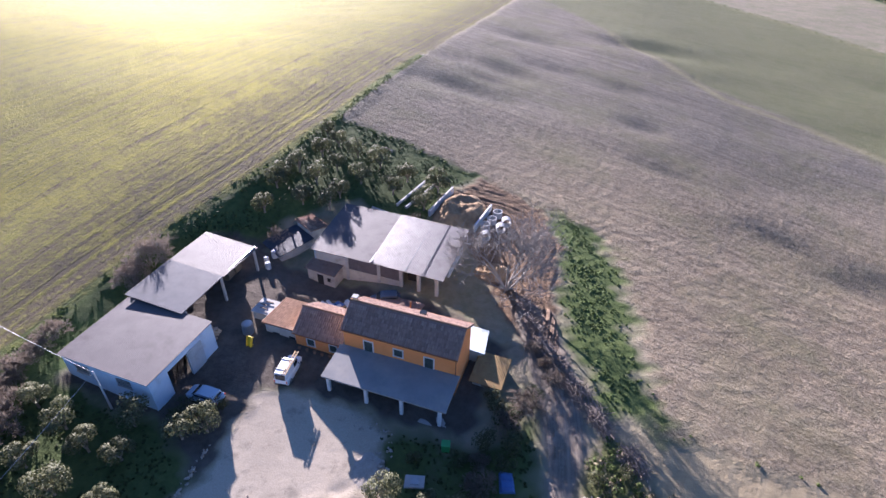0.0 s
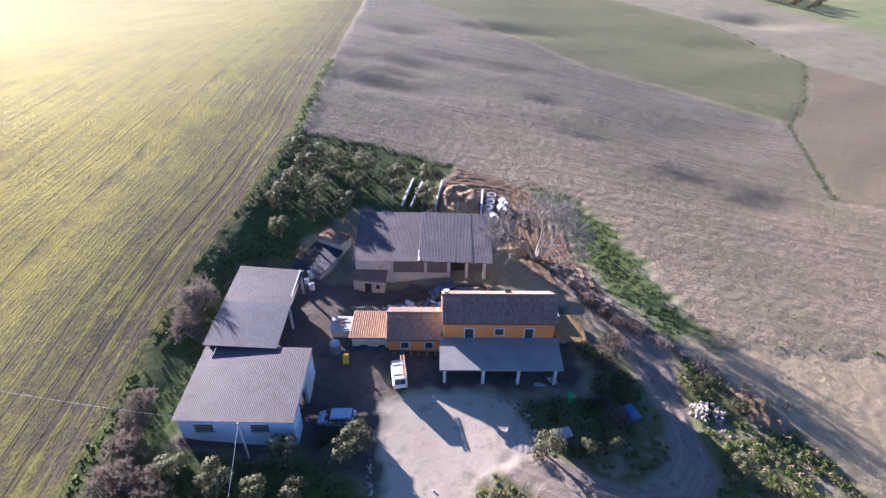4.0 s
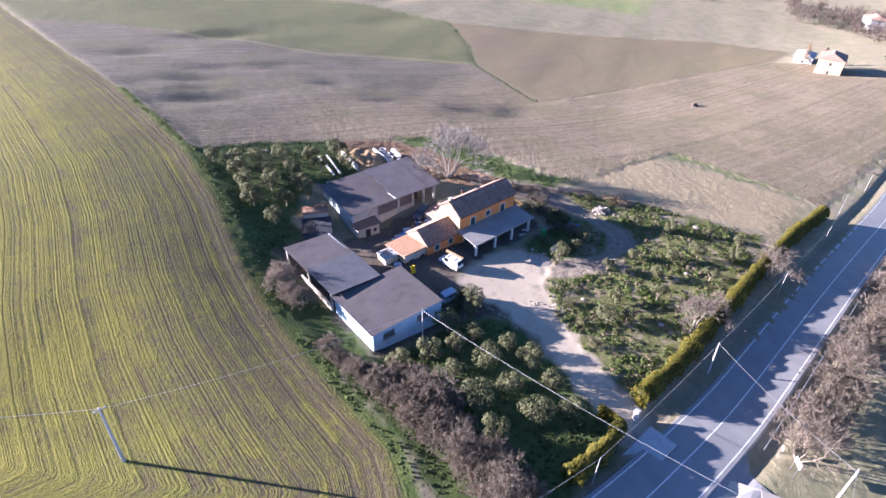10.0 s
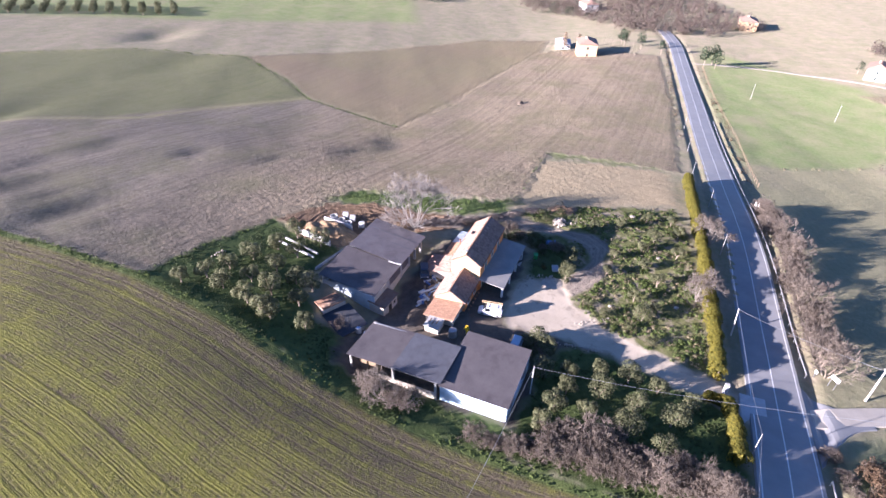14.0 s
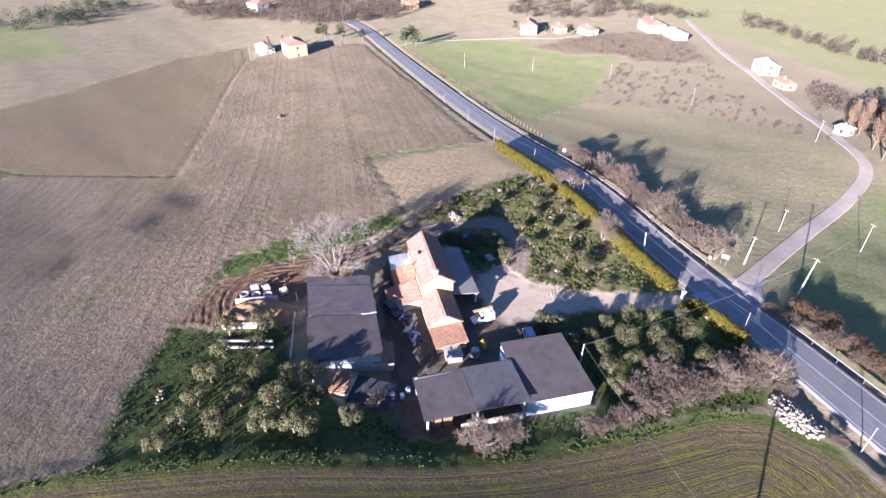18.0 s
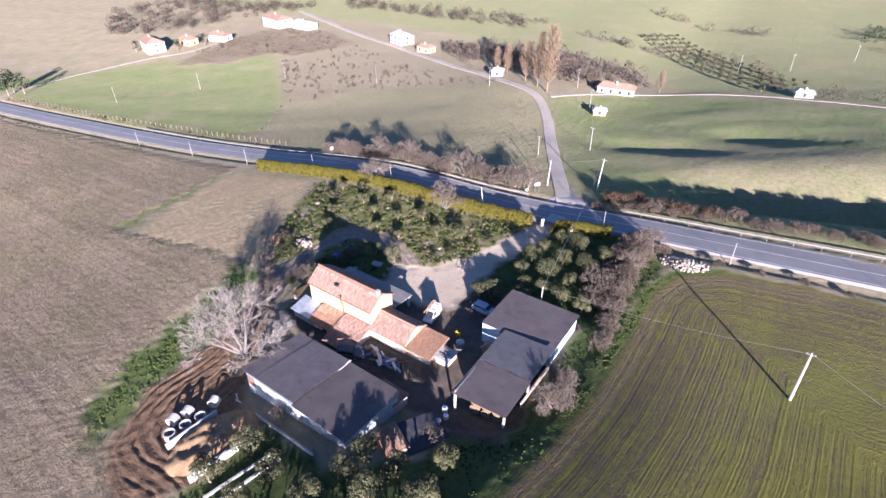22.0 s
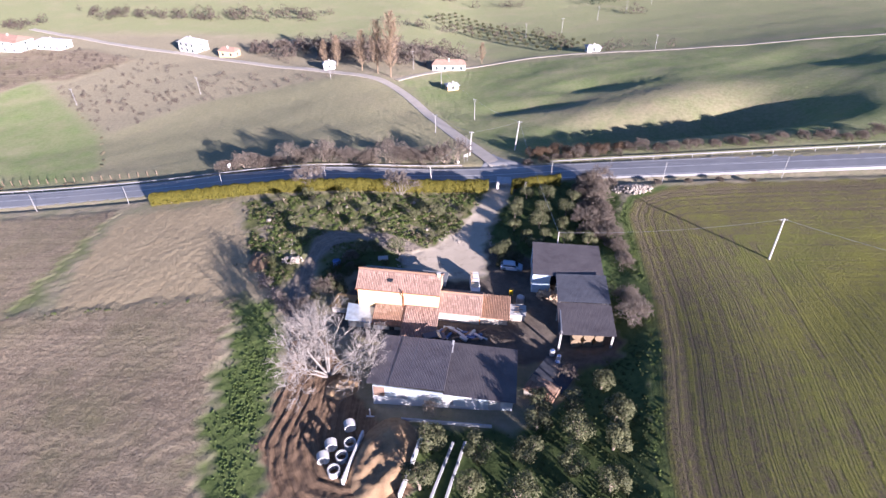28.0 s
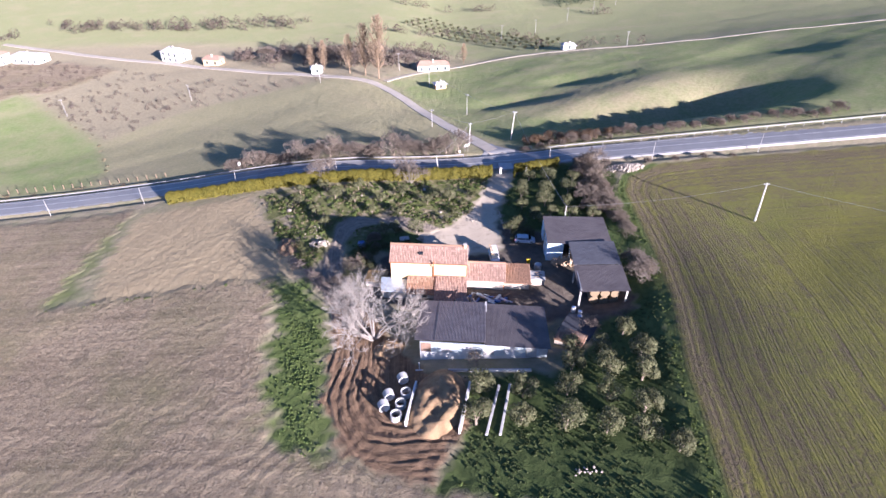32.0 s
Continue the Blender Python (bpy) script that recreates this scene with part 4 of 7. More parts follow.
part("wall", gabled(-6.25, 6.25, -2.55, 2.55, Z0, EAVE, RIDGE - 0.32), ORANGE, house, "orange rendered walls")
# thin paler faces over the orange walls paint in the sunlight on them
part("west_gable_face", gabled(-6.275, -6.252, -2.53, 2.53, 5.2, EAVE - 0.04, RIDGE - 0.36), SUNLIT_FACE, house, "gable face with sunlight put into its pale colour")
part("wing_gable_face", gabled(-12.725, -12.702, -2.28, 2.83, 4.9, 6.02, 7.41), SUNLIT_FACE, house)
part("north_wall_face", box(-6.22, 6.22, 2.552, 2.575, Z0, EAVE - 0.05), SUNLIT_FACE, house, "wall face with sunlight put into its pale colour")
tiled_slope(house, -6.5, 6.5, -2.78, EAVE - 0.08, 0, RIDGE, TILE, 300, seed=1)
tiled_slope(house, -6.5, 6.5, 2.78, EAVE - 0.08, 0, RIDGE, TILE, 300, seed=2)
part("ridge_cap", tube([(-6.52, 0, RIDGE + 0.02), (6.52, 0, RIDGE + 0.02)], 0.13, 8), OLD_TILE, house)
for u, w, h, z in ((-3.4, 0.95, 1.75, 6.15), (0.0, 0.95, 0.95, 6.95), (3.4, 0.95, 1.75, 6.15)):
    window(house, u, -2.55, z, w, h, name="french_window" if h > 1.5 else "window")
skylight = part("skylight", box(0.9, 1.6, 1.2, 1.75, 9.8, 10.08), GLASS, house)
skylight.matrix_basis = Matrix.Translation((0, 0, 0.05))
flue = part("flue_pipe", tube([(-0.9, 2.75, 4.6), (-0.9, 2.75, 8.2), (-0.9, 3.1, 8.4), (-0.9, 3.1, 9.4)], 0.10, 8), RUST, house, "rusty stove flue on the rear wall")
part("flue_cap", tube([(-0.9, 3.1, 9.4), (-0.9, 3.1, 9.55)], [0.2, 0.08], 8), RUST, flue)
ch = part("chimney", box(-6.2, -5.75, -0.05, 0.4, 10.2, 11.15, 0.03), CREAM, house)
part("chimney_cap", box(-6.3, -5.65, -0.12, 0.47, 11.15, 11.25, 0.02), CONCRETE, ch)
for v in (-2.85, 2.85):
    part("gutter", tube([(-6.5, v, EAVE - 0.1), (6.5, v, EAVE - 0.1)], 0.07, 6), RUST, house)
part("downpipe", tube([(6.3, -2.75, EAVE - 0.2), (6.3, -2.66, EAVE - 0.6), (6.3, -2.66, 3.0)], 0.05, 6), RUST, house)
# porch
part("porch_roof", prism([(-6.75, -6.95), (6.75, -6.95), (6.75, -2.56), (-6.75, -2.56)], [5.83, 5.83, 6.35, 6.35], [6.0, 6.0, 6.52, 6.52]), PORCH_ROOF, house, "grey felted porch roof slab")
part("porch_beam", box(-6.6, 6.6, -6.65, -6.4, 5.55, 5.86), CONCRETE, house)
for u in (-6.2, -1.95, 1.95, 6.0):
    p = part("porch_post", box(u - 0.17, u + 0.17, -6.7, -6.36, 2.4, 5.56, 0.02), WHITE, house)
part("porch_floor", box(-6.7, 6.7, -6.9, -2.5, 2.2, 3.32, 0.03), CONCRETE, house)
for u in (-4.6, -0.6, 3.6):
    window(house, u, -2.56, 3.35, 1.2, 2.05, name="porch_door")
part("firewood_stack", box(0.6, 3.2, -3.4, -2.7, 3.32, 4.2, 0.08), WOOD, house, "stacked firewood under the porch")
# lower wing to the west
part("wing_wall", gabled(-12.7, -6.26, -2.3, 2.85, Z0, 6.05, 7.45), ORANGE, house, "orange walls of the lower wing")
part("wing_north_face", box(-12.6, -6.3, 2.852, 2.875, Z0, 5.7), RAW_WALL, house, "unpainted rear wall of the wing")
tiled_slope(house, -12.9, -6.27, -2.5, 6.0, 0.27, 7.75, TILE, 150, seed=3)
tiled_slope(house, -12.9, -6.27, 3.1, 5.95, 0.27, 7.75, TILE, 150, seed=4)
part("wing_ridge_cap", tube([(-12.92, 0.27, 7.78), (-6.3, 0.27, 7.78)], 0.12, 8), OLD_TILE, house)
for u in (-10.75, -7.95):
    window(house, u, -2.3, 4.55, 0.85, 0.95)
part("wing_gutter", tube([(-12.9, -2.57, 5.96), (-6.3, -2.57, 5.96)], 0.06, 6), RUST, house)
# old shed end of the wing
part("old_end_wall", prism([(-16.9, -1.9), (-12.72, -1.9), (-12.72, 2.6), (-16.9, 2.6)], Z0, [5.72, 5.78, 5.42, 5.36]), RAW_WALL, house, "crumbling grey plaster end room")
tiled_slope(house, -17.2, -12.6, 2.9, 5.52, -2.15, 5.95, OLD_TILE, 200, seed=5)
for u, w in ((-15.6, 0.9), (-13.5, 0.8)):
    part("doorway", box(u - w / 2, u + w / 2, -1.94, -1.8, 2.6, 4.6), DARK, house)
# lean-tos on the north side
part("annex_wall", prism([(-6.2, 2.9), (-1.4, 2.9), (-1.4, 7.6), (-6.2, 7.6)], Z0, [6.15, 6.15, 5.0, 5.0]), RAW_WALL, house, "rough grey annex wall")
tiled_slope(house, -6.5, -1.2, 8.1, 5.0, 2.62, 6.4, TILE, 150, seed=6)
part("annex_wall", prism([(-1.2, 2.6), (3.3, 2.6), (3.3, 5.9), (-1.2, 5.9)], Z0, [6.0, 6.0, 5.2, 5.2]), RAW_WALL, house)
tiled_slope(house, -1.2, 3.5, 6.3, 5.2, 2.62, 6.1, OLD_TILE, 100, seed=7)
part("flat_roof", prism([(3.5, 2.6), (8.0, 2.3), (7.5, 6.0), (3.4, 6.2)], 5.25, 5.4), TIN, house, "pale sheet roof over the rear store")
part("store_wall", prism([(3.6, 2.7), (7.6, 2.5), (7.2, 5.7), (3.6, 5.9)], Z0, 5.25), RAW_WALL, house)
for u in (-5.0, -2.8, 0.4, 2.2):
    v = 7.6 if u < -1.3 else 5.9
    part("annex_door", box(u - 0.4, u + 0.4, v - 0.02, v + 0.04, 3.0, 4.7), DARK if u in (-2.8, 0.4) else WHITE, house)

# sheds
SHED_TURN = -3.8
shed = thing("implement_shed", "pale blue block shed with brown corrugated roof", "shed", at=pose(-40.3, 32.1, 0, 0, 0, SHED_TURN))
for nm, a in (("wall", (-5.45, 5.45, -4.55, -4.3)), ("wall", (-5.45, -5.2, -4.3, 4.55)), ("wall", (-5.2, -1.0, 4.3, 4.55)), ("wall", (2.6, 5.45, 4.3, 4.55)), ("wall", (5.2, 5.45, -4.3, -2.2)), ("wall", (5.2, 5.45, 0.6, 4.3))):
    part(nm, box(*a, 3.0, 7.95), BLUE_WASH, shed)
part("gate_lintel", box(5.2, 5.45, -2.2, 0.6, 7.2, 7.95), BLUE_WASH, shed)
part("sliding_door", box(5.46, 5.54, 0.5, 2.6, 3.9, 7.3), TIN, shed, "grey-blue sheet metal sliding door")
for u in (-3.1, 2.2):
    lw = part("louvre_window", box(u - 0.85, u + 0.85, -4.58, -4.5, 6.35, 7.35), DARK, shed)
    part("sill", box(u - 0.95, u + 0.95, -4.68, -4.5, 6.25, 6.35), CONCRETE, lw)
    for k in range(4):
        part("louvre", box(u - 0.85, u + 0.85, -4.63, -4.585, 6.42 + k * 0.25, 6.54 + k * 0.25), STEEL, lw)
part("roof", corrugated(-5.75, 5.55, -4.75, 4.75, (8.22, 7.98, 8.05, 8.3)), SHEET, shed, "brown fibre-cement corrugated roof")
part("floor_slab", box(-5.2, 5.2, -4.3, 4.3, 3.0, 4.05), CONCRETE, shed)

hay = thing("hay_shelter", "open lean-to shelter with grey corrugated roof on posts", "shed", at=pose(-41.4, 43.6, 0, 0, 0, SHED_TURN))
part("roof", corrugated(-4.0, 3.75, -7.05, -0.05, (8.82, 8.32, 8.40, 8.9)), PALE_SHEET, hay, "silvery grey corrugated roof bay")
part("roof", corrugated(-4.05, 3.8, 0.0, 6.75, (8.8, 8.3, 8.1, 8.75)), SHEET, hay, "brown corrugated roof bay")
for u in (-3.7, 3.4):
    for v in (-6.3, -0.1, 6.3):
        part("post", box(u - 0.13, u + 0.13, v - 0.13, v + 0.13, 3.2, 8.3), CONCRETE, hay)
for u in (-3.7, 3.4):
    part("purlin", box(u - 0.08, u + 0.08, -6.6, 6.6, 8.1 if u > 0 else 8.4, 8.28 if u > 0 else 8.6), STEEL, hay)
part("back_wall", box(-3.9, -3.75, -6.5, 2.0, 3.5, 6.6), RAW_WALL, hay)

barn = thing("barn", "long whitewashed barn with two corrugated roof halves", "barn", at=pose(-21.6, 57.3, 0, 0, 0, -4.5))
part("wall", box(-9.0, 8.6, 4.4, 4.65, 3.8, 6.5), WHITE, barn, "whitewashed rear wall")
part("wall", box(-9.0, -8.75, -4.9, 4.4, 3.6, 7.4), TIN, barn, "blue-grey sheet gable wall")
part("upper_cladding", box(-9.05, 8.6, 4.42, 4.6, 6.5, 8.2), TIN, barn, "pale sheet cladding under the eaves")
for i in range(12):
    u = -9.0 + i * 1.46
    mat, lab = ((TIN, ""), (CONCRETE, "dull grey cladding sheet"), (TIN, ""), (WHITE, "pale cladding sheet"))[i % 4] if i != 11 else (OLD_SHEET, "rust-stained cladding sheet")
    part("cladding_sheet", corrugated(u, u + 1.43, 4.60, 4.66, (6.42, 6.42, 6.42, 6.42), 0.2, 0.02, -1.75 + 0.06 * (i % 3)), mat, barn, lab)
part("wall", box(8.35, 8.6, -1.0, 4.4, 3.6, 7.9), WHITE, barn)
part("wall", box(-8.75, -4.2, -4.9, -4.65, 3.4, 7.1), RAW_WALL, barn)
for u0, u1 in ((-4.1, 0.2), (0.6, 3.4)):
    part("low_wall", box(u0, u1, -4.9, -4.65, 3.4, 5.2), RAW_WALL, barn)
    part("mesh_screen", box(u0, u1, -4.82, -4.76, 5.2, 6.9), SHEET_GREY, barn, "grey sheet screen over the low wall")
for u in (-4.15, 0.4, 3.5, 5.9, 8.3):
    part("pier", box(u - 0.2, u + 0.2, -5.0, -4.6, 3.3, 7.0), CONCRETE, barn)
part("barn_door", box(3.8, 5.6, -3.4, -3.3, 3.6, 6.8), DARK, barn, "dark weathered barn door")
for u in (0.9, 4.3, 6.6):
    seam = part("roof_seam", prism([(u - 0.06, -5.42), (u + 0.06, -5.42), (u + 0.06, 4.72), (u - 0.06, 4.72)], [7.42, 7.42, 8.7, 8.7], [7.5 - 0.012 * u, 7.5 - 0.012 * u, 8.74, 8.74]), PALE_SHEET, barn, "pale metal strip along the roof sheets")
part("roof", corrugated(-9.4, -0.4, -5.3, 5.0, (7.35, 7.4, 8.6, 8.55)), SHEET, barn, "brown corrugated west roof half")
part("roof", corrugated(-0.5, 9.4, -5.4, 4.7, (7.55, 7.3, 8.65, 8.85), 0.2, 0.022), SHEET_GREY, barn, "grey corrugated east roof half")
part("flashing", box(-0.62, -0.35, -5.4, 4.9, 7.6, 7.66), WHITE, barn)

hut = thing("brick_hut", "small plaster hut with a rusty sheet roof beside the barn", "hut", at=pose(-29.1, 52.4, 0, 0, 0, -8))
part("wall", prism([(-2.0, -1.3), (2.1, -1.3), (2.1, 1.4), (-2.0, 1.4)], 2.2, [5.3, 5.2, 5.65, 5.7]), RAW_WALL, hut)
part("roof", corrugated(-2.25, 2.35, -1.6, 1.6, (5.36, 5.26, 5.74, 5.8)), OLD_SHEET, hut, "brown rust-stained corrugated roof")
part("doorway", box(-0.5, 0.4, -1.33, -1.2, 2.9, 4.7), DARK, hut)
part("small_window", box(1.0, 1.5, -1.33, -1.2, 3.9, 4.5), DARK, hut)

coop = thing("low_store", "low store with dark sheet roof patched with tiles", "hut", at=pose(-35.3, 57.2, 0, 0, 0, -31))
part("wall", prism([(-2.0, 0.9), (1.9, 0.9), (1.9, 3.3), (-2.0, 3.3)], 3.0, [7.0, 7.0, 6.85, 6.85]), RAW_WALL, coop, "rough block walls of the tiled end")
tiled_slope(coop, -2.1, 2.0, 3.5, 6.9, 0.7, 7.2, OLD_TILE, 60, seed=8)
part("lower_wall", box(-1.9, 1.9, -4.2, 0.88, 2.6, 5.5), RAW_WALL, coop)
part("sheet_roof", corrugated(-2.4, 2.4, -4.7, 0.86, (5.65, 5.6, 6.15, 6.2)), BLUE_SHEET, coop, "dark blue-grey sheet roof")

tool = thing("tool_shed", "small timber shed with yellowed sheet roof", "hut", at=pose(-4.6, 41.4, 0, 0, 0, -5))
part("wall", box(-1.5, 1.5, -1.6, 1.7, 2.2, 4.3), RAW_WALL, tool)
part("door", box(-0.5, 0.5, -1.64, -1.58, 2.7, 4.2), WOOD, tool)
part("roof", corrugated(-1.8, 1.8, -2.0, 2.0, (4.3, 4.3, 4.9, 4.9)), surface("yellowed_sheet", (0.27, 0.175, 0.07), (0.40, 0.27, 0.12), 1.2, 14, 0.85, 0.3, 0.01, (0.18, 0.12, 0.07)), tool, "yellow-brown sheet roof")

# ---- plants ----


def leaf_cloud(rnd, lobes, count, size, flat=0.0):
    """Quads strewn over the outsides of lobes (x, y, z, r); returns vertices, faces and soft normals."""
    vs, fs, ns = [], [], []
    weight = [l[3] ** 2 for l in lobes]
    for _ in range(count):
        x, y, z, r = rnd.choices(lobes, weight)[0]
        d = Vector((rnd.gauss(0, 1), rnd.gauss(0, 1), rnd.gauss(0.25, 1))).normalized()
        p = Vector((x, y, z)) + d * r * (0.62 + 0.42 * rnd.random() ** 0.6)
        n = (d + Vector((rnd.uniform(-1, 1), rnd.uniform(-1, 1), rnd.uniform(-0.6, 1)))).normalized()
        a = n.orthogonal().normalized()
        a = Matrix.Rotation(rnd.uniform(0, math.tau), 3, n) @ a
        b = n.cross(a)
        s = size * rnd.uniform(0.6, 1.35)
        k = len(vs)
        vs += [p - a * s, p + b * s * 0.55, p + a * s, p - b * s * 0.55]
        fs.append((k, k + 3, k + 2, k + 1))
        soft = (d * 1.6 + n * 0.8).normalized()
        ns += [soft] * 4
    return vs, fs, ns


def olive_meshes(seed, r=1.7, h=3.4, count=1700):
    rnd = random.Random(seed)
    trunk = bmesh.new()
    lobes = []
    for i in range(4):
        a = i * math.tau / 4 + rnd.uniform(-0.5, 0.5)
        o = r * rnd.uniform(0.35, 0.62)
        top = Vector((math.cos(a) * o, math.sin(a) * o, h * rnd.uniform(0.55, 0.78)))
        tube([(0, 0, -0.3), (0.05, 0, 0.7), top * 0.6 + Vector((0, 0, 0.25)), top], [0.17, 0.13, 0.07, 0.03], 5, trunk)
        lobes.append((top.x, top.y, top.z, r * rnd.uniform(0.42, 0.6)))
    for i in range(5):
        a = rnd.uniform(0, math.tau)
        o = r * rnd.uniform(0.45, 0.8)
        lobes.append((math.cos(a) * o, math.sin(a) * o, h * rnd.uniform(0.42, 0.7), r * rnd.uniform(0.26, 0.42)))
    vs, fs, ns = leaf_cloud(rnd, lobes, count, 0.12)
    return mesh_of(trunk, "trunk"), raw_mesh("crown", vs, fs, OLIVE_LEAF, normals=ns)


def plant(name, label, category, parts, x, y, scale=1.0, turn=0.0, group="", z=None):
    ob = thing(name, label, category, group, at=Matrix.Translation((x, y, height(x, y) - 0.02 if z is None else z)) @ Matrix.Rotation(turn, 4, "Z") @ Matrix.Scale(scale, 4))
    for nm, me, mat in parts:
        part(nm, me, mat, ob)
    return ob


OLIVES = [olive_meshes(s, r, h) for s, r, h in ((11, 1.9, 3.6), (12, 1.7, 3.3), (13, 2.1, 3.8), (14, 1.6, 3.0), (15, 1.8, 3.9))]


def olives(spots, group, label, lo, hi, seed):
    rnd = random.Random(seed)
    for x, y in spots:
        t, c = rnd.choice(OLIVES)
        plant("olive_tree", label, "tree", (("trunk", t, BARK), ("crown", c, OLIVE_LEAF)), x, y, rnd.uniform(lo, hi), rnd.uniform(0, 6.28), group)


olives([(-32.9, 65.8), (-37.4, 67.3), (-42.3, 64.2), (-41.0, 69.0), (-31.4, 70.3), (-36.0, 71.8), (-39.6, 74.2), (-25.2, 74.2), (-30.2, 75.6), (-34.6, 76.8), (-38.5, 78.0), (-41.4, 80.2), (-41.6, 59.0), (-26.0, 69.9), (-20.6, 68.4), (-19.9, 73.6), (-33.2, 62.8), (-37.4, 62.6), (-42.0, 65.8)],
       "olive grove behind the barn", "silvery green olive tree in the grove behind the barn", 0.85, 1.12, 21)
olives([(-33.6, 9.6), (-32.6, 17.5), (-37.4, 17.1), (-42.8, 13.2), (-45.5, 23.6), (-31.0, 25.2), (-41.5, 22.6), (-34.6, 21.6), (-32.9, 13.5), (-41.5, 18.3), (-38.4, 12.6), (-39.3, 8.0), (-37.9, 21.4), (-35.6, 5.6), (-44.6, 9.0), (-36.0, 25.0)],
       "olive grove beside the drive", "grey-green olive tree in dark grass beside the drive", 0.78, 1.0, 22)
olives([(-10.9, 25.4), (-6.7, 25.2), (-4.5, 25.5), (-1.3, 17.7), (10.6, 17.4), (2.9, 13.0), (-2.8, 12.5), (2.9, 6.6), (-12.8, 13.6), (-7.3, 9.9), (15.9, 7.5), (15.0, 12.4), (7.6, 22.4), (-14.8, 10.5), (7.5, 10.7), (-7.2, 18.7), (10.8, 6.2), (-17.6, 12.0), (-29.2, 26.6)],
       "young olives in the rough garden", "young olive tree among weeds in the rough garden", 0.6, 0.85, 23)


def bare_tree(seed, h, spread, levels=4, stems=3, fork=4, twig=0.02, lean=0.25, trunk=0.2, thin=0.012):
    """Trunk and limbs as tapered tubes, and the fine twigs as slivers."""
    rnd = random.Random(seed)
    limbs = bmesh.new()
    tv, tf = [], []

    def grow(p, d, ln, r, lvl):
        pts, rad = [p.copy()], [r]
        q = p.copy()
        for i in range(3):
            d = (d + Vector((rnd.gauss(0, 0.16), rnd.gauss(0, 0.16), rnd.gauss(0.04, 0.10)))).normalized()
            q = q + d * ln / 3
            pts.append(q.copy())
            rad.append(r * (1 - 0.22 * (i + 1)))
        if lvl >= levels:
            n = Vector((rnd.gauss(0, 1), rnd.gauss(0, 1), rnd.gauss(0, 1)))
            for a, b, w in ((pts[0], pts[2], twig), (pts[1], pts[3], twig * 0.8)):
                s = (b - a).cross(n).normalized() * w
                k = len(tv)
                tv.extend([a - s, a + s, b])
                tf.append((k, k + 1, k + 2))
            return
        tube(pts, rad, 5 if lvl < 2 else 3, limbs, cap=False)
        for i in range(fork + (1 if lvl >= levels - 1 else 0)):
            f = rnd.uniform(0.35, 1.0)
            at = pts[1].lerp(pts[3], f)
            side = d.orthogonal().normalized()
            side = Matrix.Rotation(rnd.uniform(0, math.tau), 3, d) @ side
            nd = (d * rnd.uniform(0.5, 1.0) + side * rnd.uniform(0.45, 0.9) * spread + Vector((0, 0, 0.12))).normalized()
            grow(at, nd, ln * rnd.uniform(0.5, 0.78), max(rad[-1] * rnd.uniform(0.5, 0.75), thin), lvl + 1)

    for s in range(stems):
        a = s * math.tau / stems + rnd.uniform(-0.4, 0.4)
        grow(Vector((math.cos(a), math.sin(a), 0)) * trunk * (0.8 if stems > 1 else 0) - Vector((0, 0, 0.3)), Vector((math.cos(a) * lean * spread, math.sin(a) * lean * spread, 1)).normalized(), h * 0.42, trunk, 0)
    return mesh_of(limbs, "branchwork"), (tv, tf)


def bare_parts(seed, wood, fine, **kw):
    limbs, (tv, tf) = bare_tree(seed, **kw)
    return (("branchwork", limbs, wood), ("twig_mass", raw_mesh("twig_mass", tv, tf, fine), fine))


WALNUT_BARK = surface("ash_grey_bark", (0.225, 0.205, 0.185), (0.33, 0.30, 0.27), 2, 22, 0.9, 0.4, 0.01)
WALNUT = bare_parts(31, WALNUT_BARK, WALNUT_BARK, h=12.5, spread=0.95, levels=4, stems=7, fork=5, twig=0.016, lean=0.62, trunk=0.19, thin=0.03)
plant("bare_walnut_tree", "large leafless tree with pale spreading branches by the barn", "tree", WALNUT, -5.6, 56.2)
BUSH_A = bare_parts(32, TWIG, TWIG, h=4.4, spread=1.1, levels=3, stems=7, fork=7, twig=0.026, lean=0.6, trunk=0.06)
BUSH_B = bare_parts(33, TWIG, TWIG, h=3.4, spread=1.2, levels=3, stems=8, fork=7, twig=0.026, lean=0.7, trunk=0.05)
BUSH_C = bare_parts(34, BARK, TWIG, h=5.6, spread=0.9, levels=4, stems=4, fork=4, twig=0.026, lean=0.35, trunk=0.09)
BUSH_D = bare_parts(37, PALE_BARK, TWIG, h=4.4, spread=1.2, levels=4, stems=9, fork=5, twig=0.018, lean=0.6, trunk=0.07)
ROADSIDE_TREE = bare_parts(38, PALE_BARK, TWIG, h=6.8, spread=0.95, levels=4, stems=5, fork=5, twig=0.026, lean=0.4, trunk=0.1)
BUSHES = (BUSH_A, BUSH_B, BUSH_C)
plant("bare_fig_bush", "broad leafless bush with pale twigs beside the hay shelter", "bush", BUSH_D, -48.8, 44.4, 1.1, 1.0)
plant("bare_fig_bush", "broad leafless bush with pale twigs beside the hay shelter", "bush", BUSH_D, -48.6, 40.8, 0.95, 2.0)
plant("bare_bush", "small leafless tree over the low store", "bush", BUSH_C, -37.6, 55.6, 0.62, 0.4)
plant("bare_bush", "thin leafless sapling against the barn wall", "bush", BUSH_C, -20.6, 63.4, 0.6, 2.4)
plant("bare_bush", "round pinkish leafless bush beside the farm track", "bush", BUSH_A, -0.2, 38.0, 0.8, 0.2)
plant("bare_bush", "round pinkish leafless bush in the shaded yard corner", "bush", BUSH_B, -2.8, 28.4, 0.8, 0.9)
plant("bare_roadside_tree", "leafless roadside tree with dense pale twigs", "tree", ROADSIDE_TREE, -8.6, 3.4, 1.0, 1.2)
